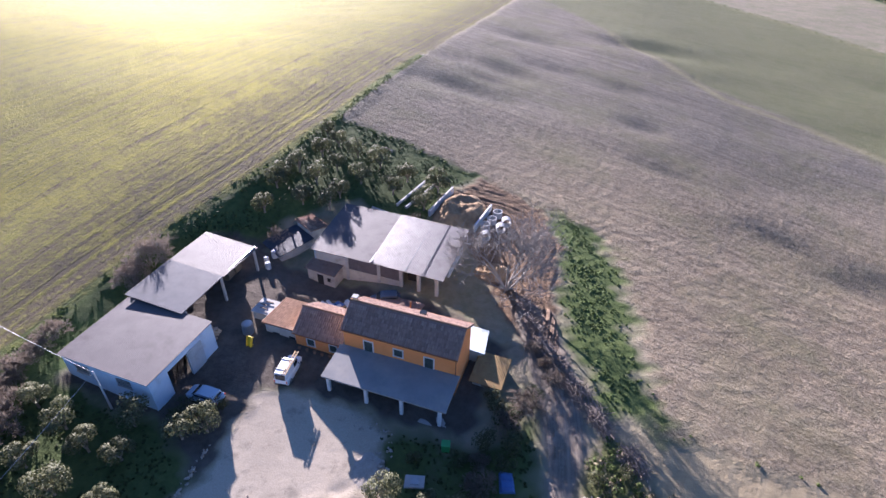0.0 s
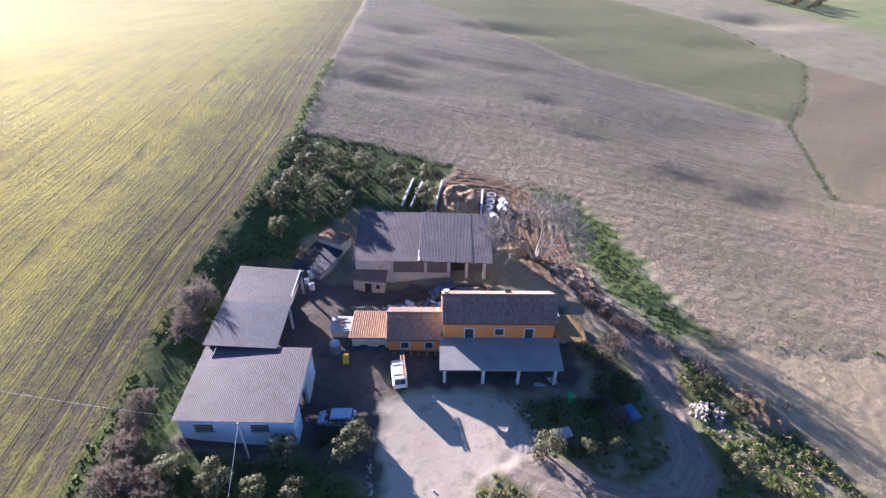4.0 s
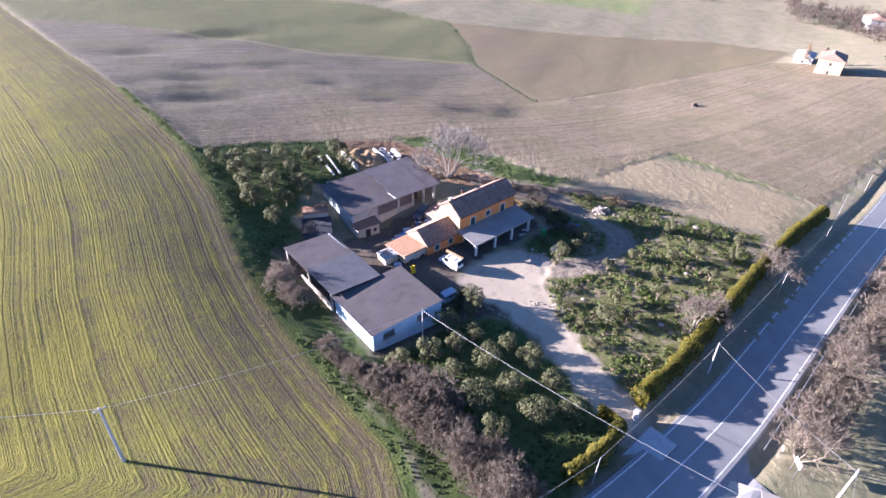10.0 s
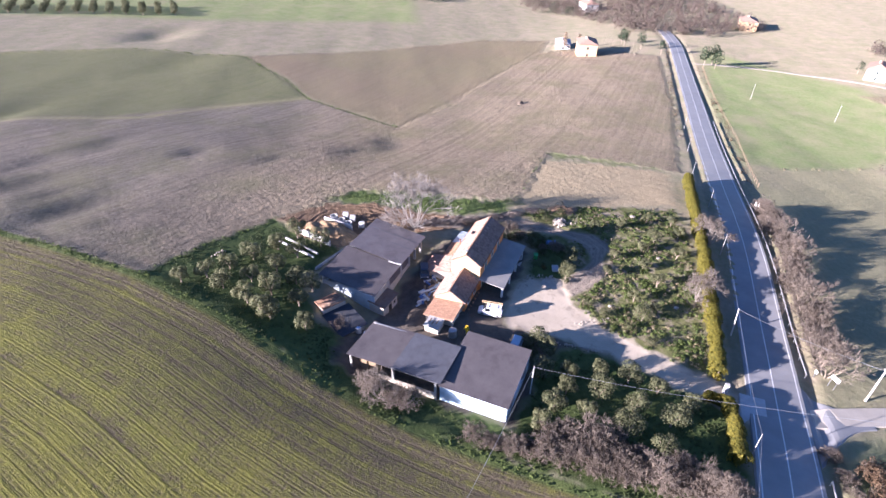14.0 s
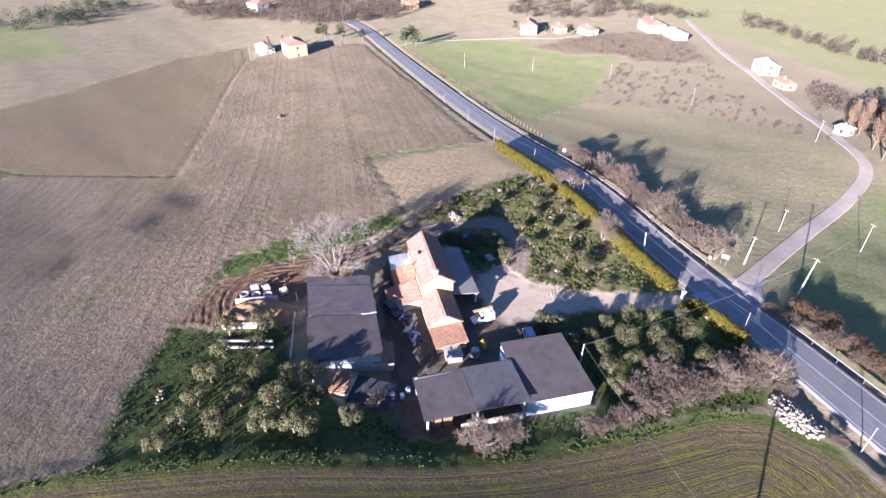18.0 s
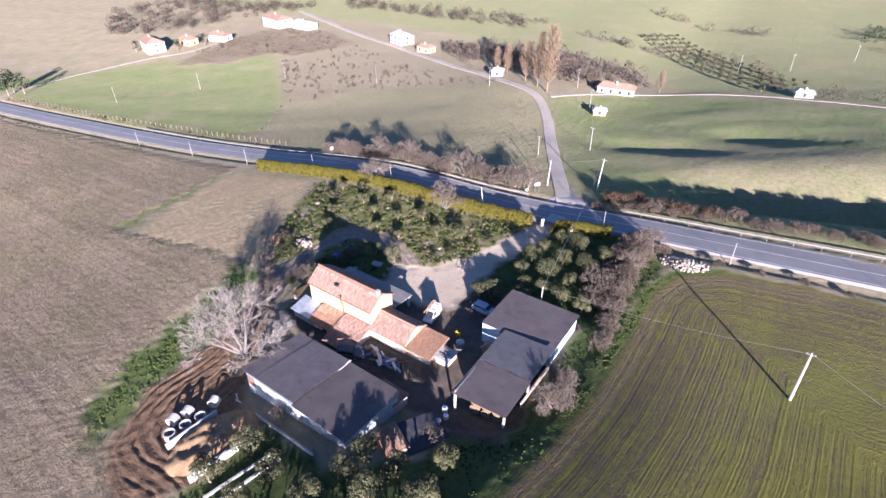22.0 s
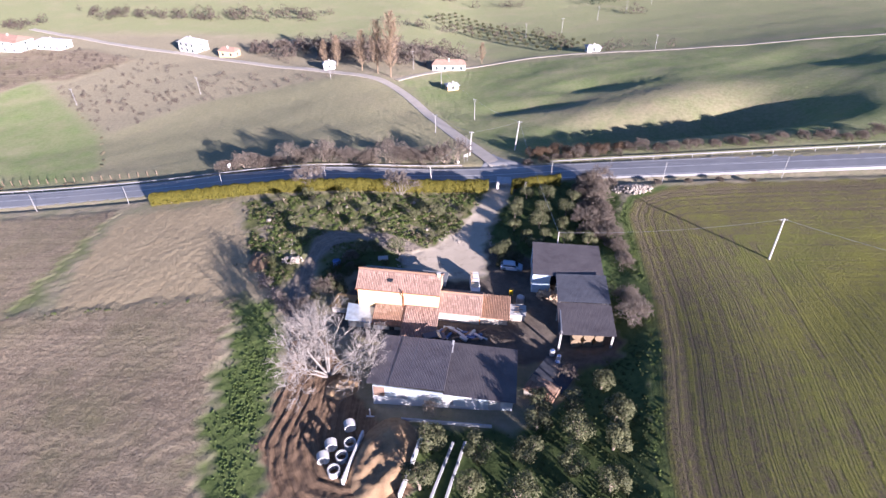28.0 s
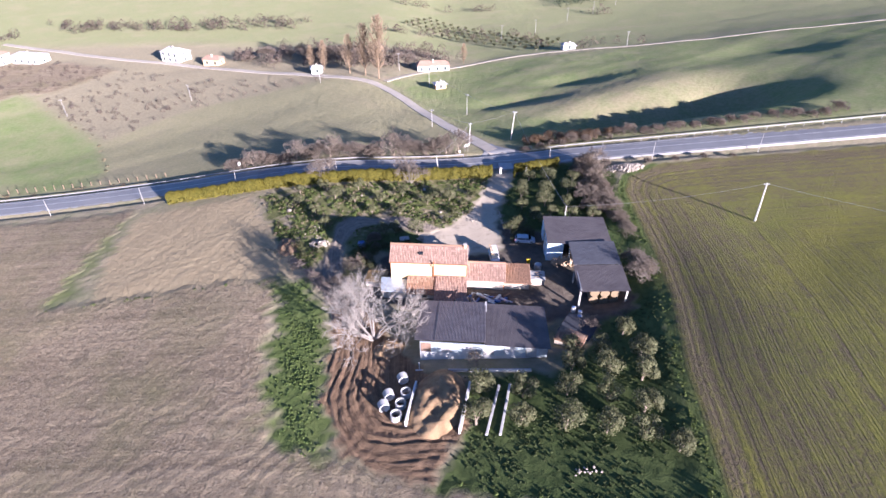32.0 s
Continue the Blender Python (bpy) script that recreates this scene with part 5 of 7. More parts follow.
plant("bare_roadside_tree", "leafless roadside tree with dense pale twigs", "tree", ROADSIDE_TREE, 11.5, 0.4, 1.0, 2.6)
plant("bare_roadside_tree", "leafless tree at the field corner by the road", "tree", BUSH_C, -50.6, 3.6, 1.1, 0.6)
SHRUB_LEAF = foliage("dark_shrub_leaves", (0.05, 0.06, 0.026), (0.125, 0.125, 0.06))
SHRUBS = []
for q in (74, 75):
    rn = random.Random(q)
    bv, bf, bn = leaf_cloud(rn, [(rn.uniform(-0.8, 0.8), rn.uniform(-0.8, 0.8), rn.uniform(0.4, 1.3), rn.uniform(0.5, 0.85)) for _ in range(7)], 700, 0.11)
    SHRUBS.append((("crown", raw_mesh("crown", bv, bf, SHRUB_LEAF, normals=bn), SHRUB_LEAF), ("stem", mesh_of(tube([(0, 0, -0.2), (0.05, 0, 0.5), (0, 0.1, 1.1)], [0.07, 0.05, 0.02], 5), "stem"), BARK)))
for i, (x, y, k) in enumerate(((-3.1, 37.6, 1.0), (-1.6, 36.2, 1.1), (-0.9, 33.6, 1.0), (-1.2, 31.4, 0.8), (-3.4, 32.6, 1.0), (-5.2, 30.6, 0.7), (-9.2, 29.8, 0.6), (-2.2, 27.6, 0.8), (-7.6, 25.0, 0.6), (-11.8, 25.2, 0.5), (0.8, 40.0, 0.8), (7.4, 32.0, 0.8), (9.6, 33.6, 0.7), (11.4, 29.8, 0.9), (-16.6, 20.4, 0.7), (-18.4, 17.8, 0.8), (-20.4, 14.4, 0.7), (-22.6, 10.6, 0.8), (-30.9, 27.7, 1.15), (-32.8, 27.3, 1.0), (-29.4, 29.6, 0.6))):
    plant("garden_shrub", "dark leafy shrub beside the yard" if y > 24 else "leafy shrub at the edge of the drive", "shrub", SHRUBS[i % 2], x, y, k, i * 1.3, "shrubs round the yard")


def branch_pile(x, y, rx, ry, tall, count, seed, turn):
    """Cut branches thrown on a heap: bent sticks lying at random."""
    rn = random.Random(seed)
    bm = bmesh.new()
    for _ in range(count):
        a, q = rn.uniform(0, math.tau), rn.random() ** 0.6
        p = Vector((math.cos(a) * rx * q, math.sin(a) * ry * q, tall * (1 - q) * rn.uniform(0.3, 1.0) + 0.05))
        d = Vector((rn.gauss(0, 0.5), rn.gauss(0, 1), rn.gauss(0, 0.16))).normalized() * rn.uniform(0.5, 1.4)
        tube([p - d, p + Vector((0, 0, rn.uniform(0, 0.12))), p + d + Vector((rn.uniform(-0.2, 0.2), 0, 0))], [0.035, 0.028, 0.010], 3, bm, cap=False)
    ob = thing("branch_pile", "pile of cut grey branches beside the farm track", "brushwood", "cut branches along the track", at=pose(x, y, height(x, y), 0, 0, turn))
    part("branch_mass", bm, BRUSH, ob)
    return ob


BRUSH = surface("cut_grey_branches", (0.17, 0.135, 0.11), (0.30, 0.25, 0.21), 1, 12, 0.9, 0.2, 0.005)
for i, (x, y, rx, ry) in enumerate(((-1.4, 50.6, 1.1, 2.2), (0.2, 47.4, 1.2, 2.0), (2.4, 45.4, 1.2, 2.2), (4.6, 42.4, 1.2, 2.2), (7.0, 39.4, 1.0, 2.0), (-2.8, 54.0, 1.0, 1.8), (10.6, 35.6, 1.0, 2.0))):
    branch_pile(x, y, rx, ry, 0.7, 150, 110 + i, 34)
for x, y, k in ((1.0, 44.6, 0.5), (2.0, 42.2, 0.55), (-0.6, 46.6, 0.5), (-1.6, 35.6, 0.6), (-3.4, 31.0, 0.5)):
    plant("bare_bush", "low tangle of leafless brush beside the farm track", "bush", BUSH_A if k > 0.5 else BUSH_B, x, y, k, x)
rnd = random.Random(5)
for i in range(30):
    s = i / 29
    x, y = -50.6 + 1.6 * math.sin(s * 3) + rnd.uniform(-0.5, 0.5) + (rnd.uniform(0, 3.2) if i % 2 and s > 0.3 else 0), 30.5 - 29 * s + rnd.uniform(-0.6, 0.6)
    plant("hedgerow_bush", "brown leafless hedgerow bush at the field edge", "bush", rnd.choice(BUSHES[:2] if s < 0.5 else BUSHES), x, y, rnd.uniform(0.5, 0.75) if s < 0.25 else rnd.uniform(0.8, 1.25), rnd.uniform(0, 6), "hedgerow along the crop field")
for i in range(22):
    x = 38 - i * 2.75 + rnd.uniform(-0.8, 0.8)
    plant("roadside_bush", "grey-brown leafless bush beyond the road", "bush", rnd.choice(BUSHES), x, -13.8 + rnd.uniform(-1.2, 0.9), rnd.uniform(0.95, 1.5), rnd.uniform(0, 6), "bushes along the far side of the road")
for i in range(26):
    x = -37 - i * 2.9 + rnd.uniform(-0.8, 0.8)
    plant("roadside_bush", "brown bramble bush on the bank beyond the road", "bush", rnd.choice(BUSHES[:2]), x, -11.0 + 0.055 * max(0, -x - 60) + rnd.uniform(-1.2, 0.8), rnd.uniform(0.6, 0.9), rnd.uniform(0, 6), "brambles along the bank")
RUSSET_LEAF = foliage("russet_bramble_leaves", (0.085, 0.055, 0.035), (0.20, 0.135, 0.08))
RUSSET = []
for q in (71, 72, 73):
    rn = random.Random(q)
    bv, bf, bn = leaf_cloud(rn, [(rn.uniform(-1.3, 1.3), rn.uniform(-1.1, 1.1), rn.uniform(0.5, 1.7), rn.uniform(0.7, 1.15)) for _ in range(7)], 1100, 0.12)
    RUSSET.append((("crown", raw_mesh("crown", bv, bf, RUSSET_LEAF, normals=bn), RUSSET_LEAF), ("branchwork", bare_parts(q, TWIG, TWIG, h=3.6, spread=1.0, levels=3, stems=5, fork=4, twig=0.03, lean=0.5, trunk=0.05)[0][1], TWIG)))
for i in range(15):
    x = -37.5 - 1.55 * i + rnd.uniform(-0.6, 0.6)
    plant("russet_bush", "russet bramble thicket on the bank beside the lane", "bush", RUSSET[i % 3], x, -14.6 + 0.10 * i + rnd.uniform(-1.0, 1.2), rnd.uniform(0.75, 1.15), rnd.uniform(0, 6), "brambles along the bank")
for x, y, s in ((-46, 3.5, 0.6), (-53, 3.0, 0.7), (-62, 4.4, 0.5), (-68, 4.6, 0.4), (-74, 4.8, 0.4), (-80, 5.6, 0.35)):
    plant("hedgerow_bush", "brown leafless hedgerow bush at the field edge", "bush", BUSH_B, x, y, s, rnd.uniform(0, 6), "hedgerow along the crop field")


def hedge(name, label, line, half, tall, count, seed):
    rnd = random.Random(seed)
    seg = [math.hypot(b[0] - a[0], b[1] - a[1]) for a, b in zip(line, line[1:])]
    ob = thing(name, label, "hedge", at=Matrix.Translation((line[0][0], line[0][1], height(*line[0]))))
    stems = bmesh.new()
    vs, fs, ns = [], [], []
    z0 = height(*line[0])
    for _ in range(count):
        i = rnd.choices(range(len(seg)), seg)[0]
        s = rnd.random()
        x, y = line[i][0] + (line[i + 1][0] - line[i][0]) * s, line[i][1] + (line[i + 1][1] - line[i][1]) * s
        bulge = 1 + 0.24 * math.sin(x * 1.3 + y) + 0.18 * math.sin(x * 2.9) + 0.2 * math.sin(x * 0.43 + 1)
        a = rnd.uniform(0, math.pi)
        o, zz = math.cos(a) * half * bulge, (0.35 + 0.65 * math.sin(a) ** 0.7) * tall * (0.85 + 0.15 * bulge)
        if rnd.random() < 0.35:
            zz *= rnd.uniform(0.1, 0.9)
        p = Vector((x - line[0][0] + rnd.uniform(-0.15, 0.15), y - line[0][1] + o + rnd.uniform(-0.1, 0.1), land(x, y) + zz - z0))
        n = (Vector((rnd.gauss(0, 1), rnd.gauss(0, 1), rnd.gauss(0.4, 1))).normalized() + Vector((0, o / half, 0.2 + zz / tall)) * 0.8).normalized()
        u = n.orthogonal().normalized()
        w = n.cross(u)
        sz = rnd.uniform(0.12, 0.26)
        ns += [(Vector((0, o / half, 0.2 + zz / tall)) + n * 0.5).normalized()] * 4
        k = len(vs)
        vs += [p - u * sz, p + w * sz * 0.6, p + u * sz, p - w * sz * 0.6]
        fs.append((k, k + 3, k + 2, k + 1))
    for _ in range(count // 5):
        i = rnd.choices(range(len(seg)), seg)[0]
        s = rnd.random()
        x, y = line[i][0] + (line[i + 1][0] - line[i][0]) * s, line[i][1] + (line[i + 1][1] - line[i][1]) * s
        p = Vector((x - line[0][0], y - line[0][1] + rnd.uniform(-0.5, 0.5) * half, land(x, y) + rnd.uniform(0.0, 0.84) * tall - z0))
        n = Vector((rnd.gauss(0, 1), rnd.gauss(0, 1), rnd.gauss(0, 0.5))).normalized()
        u = n.orthogonal().normalized() * 0.36
        ns += [n] * 4
        w = n.cross(u)
        k = len(vs)
        vs += [p - u, p + w, p + u, p - w]
        fs.append((k, k + 3, k + 2, k + 1))
    total = sum(seg)
    for j in range(int(total / 1.2)):
        d, i = j * 1.2, 0
        while d > seg[i]:
            d -= seg[i]
            i += 1
        s = d / seg[i]
        x, y = line[i][0] + (line[i + 1][0] - line[i][0]) * s, line[i][1] + (line[i + 1][1] - line[i][1]) * s
        tube([(x - line[0][0], y - line[0][1], land(x, y) - z0 - 0.4), (x - line[0][0] + 0.1, y - line[0][1], land(x, y) - z0 + tall * 0.8)], [0.06, 0.02], 4, stems)
    part("stem_mass", stems, BARK, ob)
    part("foliage_mass", raw_mesh("foliage_mass", vs, fs, HEDGE_LEAF, normals=ns), HEDGE_LEAF, ob)
    return ob


hedge("roadside_hedge", "dense yellow-green hedge between garden and road", [(-27.6, 1.6), (-20, 1.2), (-5, 1.5), (12, 2.2), (30, 2.6), (49, 2.4)], 0.85, 2.8, 26000, 41)
hedge("roadside_hedge", "yellow-green hedge beside the gate and grove", [(-32.6, 3.4), (-32.9, 0.8), (-37, 0.3), (-43, 0.6)], 0.8, 2.1, 3200, 42)


def weeds(name, label, polys, density, seed, size, material, holes=(), edge=1.5):
    """Low leafy clumps in plan polygons, thinner towards their edges, as one mass."""
    rnd = random.Random(seed)
    vs, fs, ns = [], [], []
    for poly in polys:
        xs, ys = [p[0] for p in poly], [p[1] for p in poly]
        n = int((max(xs) - min(xs)) * (max(ys) - min(ys)) * density)
        px = np.array([rnd.uniform(min(xs), max(xs)) for _ in range(n)])
        py = np.array([rnd.uniform(min(ys), max(ys)) for _ in range(n)])
        ok = inside(px, py, poly) & ((np.sin(px * 0.55 + 1.3 * np.sin(py * 0.4)) + np.sin(py * 0.6 + 1.1 * np.sin(px * 0.35)) + 0.8 * np.sin(px * 1.7 + py)) > np.array([rnd.uniform(-1.7, 1.0) for _ in range(n)]))
        ok &= away(px, py, list(poly) + [poly[0]]) > np.array([rnd.uniform(0, edge) for _ in range(n)])
        for h in holes:
            ok &= ~inside(px, py, h)
        ok &= away(px, py, TRACK) > 2.4
        px, py = px[ok], py[ok]
        for x, y, z in zip(px, py, ground_height(px, py)):
            r = size * rnd.uniform(0.45, 1.5)
            for _ in range(int(12 + 30 * min(r, 1.0))):
                a, t = rnd.uniform(0, math.tau), math.asin(rnd.uniform(0.05, 1))
                ca, sa, ct, st = math.cos(a), math.sin(a), math.cos(t), math.sin(t)
                q = r * rnd.uniform(0.75, 1.1)
                cx, cy, cz = x + ca * ct * q, y + sa * ct * q, z + st * q * 0.8
                s = rnd.uniform(0.07, 0.15)
                ux, uy, uz = -sa * s, ca * s, rnd.uniform(-0.6, 0.6) * s
                tt = t + rnd.uniform(-0.7, 0.7)
                wx, wy, wz = -ca * math.sin(tt) * s, -sa * math.sin(tt) * s, math.cos(tt) * s
                k = len(vs)
                vs += [(cx - ux, cy - uy, cz - uz), (cx + wx * 0.7, cy + wy * 0.7, cz + wz * 0.7), (cx + ux, cy + uy, cz + uz), (cx - wx * 0.7, cy - wy * 0.7, cz - wz * 0.7)]
                fs.append((k, k + 3, k + 2, k + 1))
                ns += [(ca * ct + rnd.uniform(-0.35, 0.35), sa * ct + rnd.uniform(-0.35, 0.35), st + 0.35)] * 4
    return tagged(new(name, raw_mesh(name, vs, fs, material, normals=ns)), label, "weeds", kind="stuff")


GROVE_LEAF = foliage("dark_grove_herbs", (0.04, 0.06, 0.02), (0.10, 0.125, 0.045))
STRIP_LEAF = foliage("bright_herb_leaves", (0.08, 0.13, 0.034), (0.165, 0.215, 0.064))
weeds("garden_weeds", "tall green weeds in the rough garden", [GARDEN], 2.5, 51, 0.36, WEED_LEAF, (GRAVEL,))
weeds("strip_weeds", "dense green herbs in a strip beside the dug earth", [GREEN_STRIP], 9, 52, 0.11, STRIP_LEAF, edge=4.5)
weeds("grove_weeds", "dark green ground cover under the olives", [GROVE, OLIVE_SW, WEST_STRIP, YARD_EAST], 4.0, 53, 0.09, GROVE_LEAF, (GRAVEL,))
weeds("dry_weeds", "dry tan grass tufts in the garden", [GARDEN, [(14, 24), (20, 30), (11, 37), (6, 33)]], 0.7, 54, 0.34, DRY_LEAF, (GRAVEL,))
EDGE = [(x - 0.8, y) for x, y in FIELD_EDGE[2:10]] + [(x + 1.3, y) for x, y in FIELD_EDGE[9:1:-1]]
weeds("field_edge_grass", "bright grass verge along the crop field", [EDGE], 7.0, 55, 0.10, WEED_LEAF, edge=1.2)
weeds("plough_edge_grass", "grass verge between olives and ploughed field", [[(-43, 87.6), (-30, 86.2), (-16, 82.4), (-16, 80.6), (-30, 84.2), (-43, 85.2)], [(12, 39.2), (36, 39.4), (58, 39.0), (58, 40.6), (36, 40.8), (12, 41)]], 2.2, 56, 0.2, WEED_LEAF, edge=1.0)
DITCH_STRIP = [(x - 0.9, y + 0.4) for x, y in DITCH[:7]] + [(x + 0.9, y - 0.4) for x, y in DITCH[6::-1]]
weeds("ditch_grass", "rough grass and weeds along the field ditch", [DITCH_STRIP], 0.5, 57, 0.5, WEED_LEAF, edge=0.5)

RUSSET_VERGE = foliage("brown_verge_scrub", (0.13, 0.10, 0.06), (0.26, 0.20, 0.125))
weeds("verge_scrub", "low brown scrub along the road verges", [[(95, 1.0), (262, 3.4), (262, 6.4), (95, 3.6)], [(58, -12.6), (140, -11.6), (218, -8.6), (218, -13), (140, -15.6), (58, -16)]], 0.5, 58, 0.42, RUSSET_VERGE, edge=0.6)

SCRUB_LINE = [(80, -26), (88, -40), (98, -54), (122, -77), (147, -98)]
weeds("ditch_scrub", "pale dry grass along a ditch between two fields", [[(x - 1.1, y + 0.7) for x, y in SCRUB_LINE] + [(x + 1.1, y - 0.7) for x, y in SCRUB_LINE[::-1]]], 0.5, 59, 0.45, DRY_LEAF, edge=0.4)

# far woods and trees
FAR_TREE = bare_parts(35, TWIG, TWIG, h=8.0, spread=0.85, levels=3, stems=3, fork=6, twig=0.09, lean=0.3, trunk=0.12)


def far_wood(name, label, polys, density, seed, material, size, tall):
    rnd = random.Random(seed)
    vs, fs, ns = [], [], []
    for poly in polys:
        xs, ys = [p[0] for p in poly], [p[1] for p in poly]
        n = int((max(xs) - min(xs)) * (max(ys) - min(ys)) * density)
        px = np.array([rnd.uniform(min(xs), max(xs)) for _ in range(n)])
        py = np.array([rnd.uniform(min(ys), max(ys)) for _ in range(n)])
        ok = inside(px, py, poly)
        px, py = px[ok], py[ok]
        for x, y, z in zip(px, py, land_array(px, py)):
            r, h = size * rnd.uniform(0.6, 1.4), tall * rnd.uniform(0.5, 1.3)
            a, b, c = leaf_cloud(rnd, [(x, y, z + h * 0.6, r), (x + r * 0.7, y, z + h * 0.4, r * 0.7), (x - r * 0.5, y + r * 0.5, z + h * 0.35, r * 0.7), (x, y, z + h * 0.9, r * 0.55)], 110, r * 0.13)
            k = len(vs)
            vs += a
            ns += c
            fs += [tuple(i + k for i in f) for f in b]
    return tagged(new(name, raw_mesh(name, vs, fs, material, normals=ns)), label, "wood", kind="stuff")


TWIG_MASS = foliage("far_bare_woodland", (0.10, 0.078, 0.062), (0.205, 0.16, 0.13))
far_wood("far_scrub", "brown leafless woodland along the stream", [[(60, -126), (35, -122), (8, -114), (-6, -124), (-26, -131), (-6, -152), (22, -157), (74, -156), (82, -150)],
                                                                      [(289, 14), (296, 34), (345, 70), (347, 104), (410, 127), (430, -20), (340, -60), (300, -24)]], 0.045, 61, TWIG_MASS, 2.3, 5.5)
far_wood("far_scrub", "brown leafless thickets on the far slope", [[(353, -147), (280, -97), (259, -132), (245, -186), (228, -222), (339, -199)], [(70, -215), (200, -225), (230, -250), (60, -245)], [(-22, -272), (-53, -279), (-50, -286), (-20, -281)], [(6, -229), (-52, -182), (-66, -140), (-69, -141), (-56, -185), (3, -233)], [(30, -205), (-20, -190), (-45, -160), (-48, -163), (-23, -195), (29, -210)], [(-6, -287), (-12, -296), (12, -292)], [(-109, -249), (-125, -247), (-124, -255), (-108, -257)],
                                                                      [(-74, -131), (-100, -126), (-118, -123), (-118, -127), (-100, -132), (-76, -138)]], 0.026, 62, TWIG_MASS, 2.2, 4.0)
far_wood("far_scrub", "low brown scrub scattered over rough ground", [[(97, -54), (149, -102), (133, -141), (100, -126), (63, -112), (28, -103), (76, -80)], [(205, -95), (208, -125), (205, -158), (166, -160), (134, -141), (147, -111)]], 0.035, 64, TWIG_MASS, 0.75, 1.1)
far_wood("far_evergreens", "dark evergreen trees on the far hills", [[(317, 211), (339, 171), (398, 145), (420, 180), (340, 230)], [(344, 70), (352, 92), (362, 88), (358, 64)], [(-88, -286), (-115, -294), (-163, -312), (-153, -353), (-100, -320)]], 0.02, 63, CONIFER, 2.6, 6.0)
rnd = random.Random(9)


def leafy_tree(name, label, x, y, h, r, material, seed, count=700):
    rn = random.Random(seed)
    lobes = [(rn.uniform(-r, r) * 0.5, rn.uniform(-r, r) * 0.5, h * rn.uniform(0.4, 0.9), r * rn.uniform(0.4, 0.65)) for _ in range(8)]
    vs, fs, ns = leaf_cloud(rn, lobes, count, r * 0.11)
    tr = tube([(0, 0, -0.4), (0.1, 0, h * 0.4), (0, 0.1, h * 0.75)], [0.25, 0.17, 0.05], 6)
    return plant(name, label, "tree", (("trunk", mesh_of(tr, "trunk"), BARK), ("crown", raw_mesh("crown", vs, fs, material, normals=ns), material)), x, y)




def poplar_meshes(seed, h=24.0):
    """A straight stem with steep side branches in an oval crown, and fine shoots on them."""
    rn = random.Random(seed)
    wood = tube([(0, 0, -0.4), (0.15, 0.1, h * 0.35), (0, 0.2, h * 0.7), (0.1, 0, h)], [0.34, 0.26, 0.14, 0.03], 6)
    tv, tf = [], []
    for _ in range(150):
        f = rn.uniform(0.14, 0.97)
        a = rn.uniform(0, math.tau)
        ln = h * 0.40 * (1.03 - f) ** 0.7 * min(1, f / 0.28) * rn.uniform(0.6, 1.1)
        out = Vector((math.cos(a), math.sin(a), 0))
        p = Vector((0.1, 0.1, h * f))
        mid, tip = p + out * ln * 0.42 + Vector((0, 0, ln * 0.42)), p + out * ln * 0.66 + Vector((0, 0, ln * 0.95))
        tube([p, mid, tip], [0.09 * (1.1 - f) + 0.03, 0.04, 0.012], 3, wood, cap=False)
        for _ in range(16):
            q = p.lerp(mid, rn.uniform(0.3, 1)) if rn.random() < 0.4 else mid.lerp(tip, rn.random())
            d = (out * rn.uniform(-0.2, 0.9) + Vector((rn.gauss(0, 0.5), rn.gauss(0, 0.5), rn.uniform(0.3, 1.2)))).normalized() * rn.uniform(0.8, 1.9)
            w = d.cross(Vector((rn.gauss(0, 1), rn.gauss(0, 1), rn.gauss(0, 1)))).normalized() * 0.07
            k = len(tv)
            tv += [q - w, q + w, q + d]
            tf.append((k, k + 1, k + 2))
    return (("branchwork", mesh_of(wood, "branchwork"), AUTUMN_LEAF), ("twig_mass", raw_mesh("twig_mass", tv, tf, AUTUMN_LEAF), AUTUMN_LEAF))


POPLAR = poplar_meshes(36)
for x, y, k, lab in ((8.2, -98, 0.95, "tall pinkish-tan leafless poplar by the lane"), (14, -103, 0.8, "pinkish-tan leafless poplar by the lane"), (21, -108, 0.62, "small tan leafless poplar by the lane"), (33, -117, 0.5, "small tan leafless poplar by the lane"), (39, -120, 0.42, "small tan leafless poplar by the lane"), (-26, -126, 0.35, "small tan leafless poplar by the stream"), (236, 60, 0.4, "small tan leafless poplar by the far house"), (234, 52, 0.38, "small tan leafless poplar by the far house")):
    plant("poplar", lab, "tree", POPLAR, x, y, k, x)
for i, (x, y, h) in enumerate(((247, 28, 9), (245, 19, 9), (238, 8, 7), (256, 30, 9), (220, -13, 11), (224, -17, 10), (217, -18, 9), (219, -98, 6), (212, -110, 6), (238, -86, 6))):
    leafy_tree("evergreen_tree", "dark evergreen tree near the far houses", x, y, h, h * 0.34, CONIFER, 80 + i, 420)
for i in range(24):
    a = rnd.random()
    plant("bare_far_tree", "leafless tree by the distant stream", "tree", FAR_TREE, -4 + 75 * a + rnd.uniform(-8, 8), -121 - 26 * a + rnd.uniform(-5, 5), rnd.uniform(0.7, 1.1), rnd.uniform(0, 6), "trees along the stream")
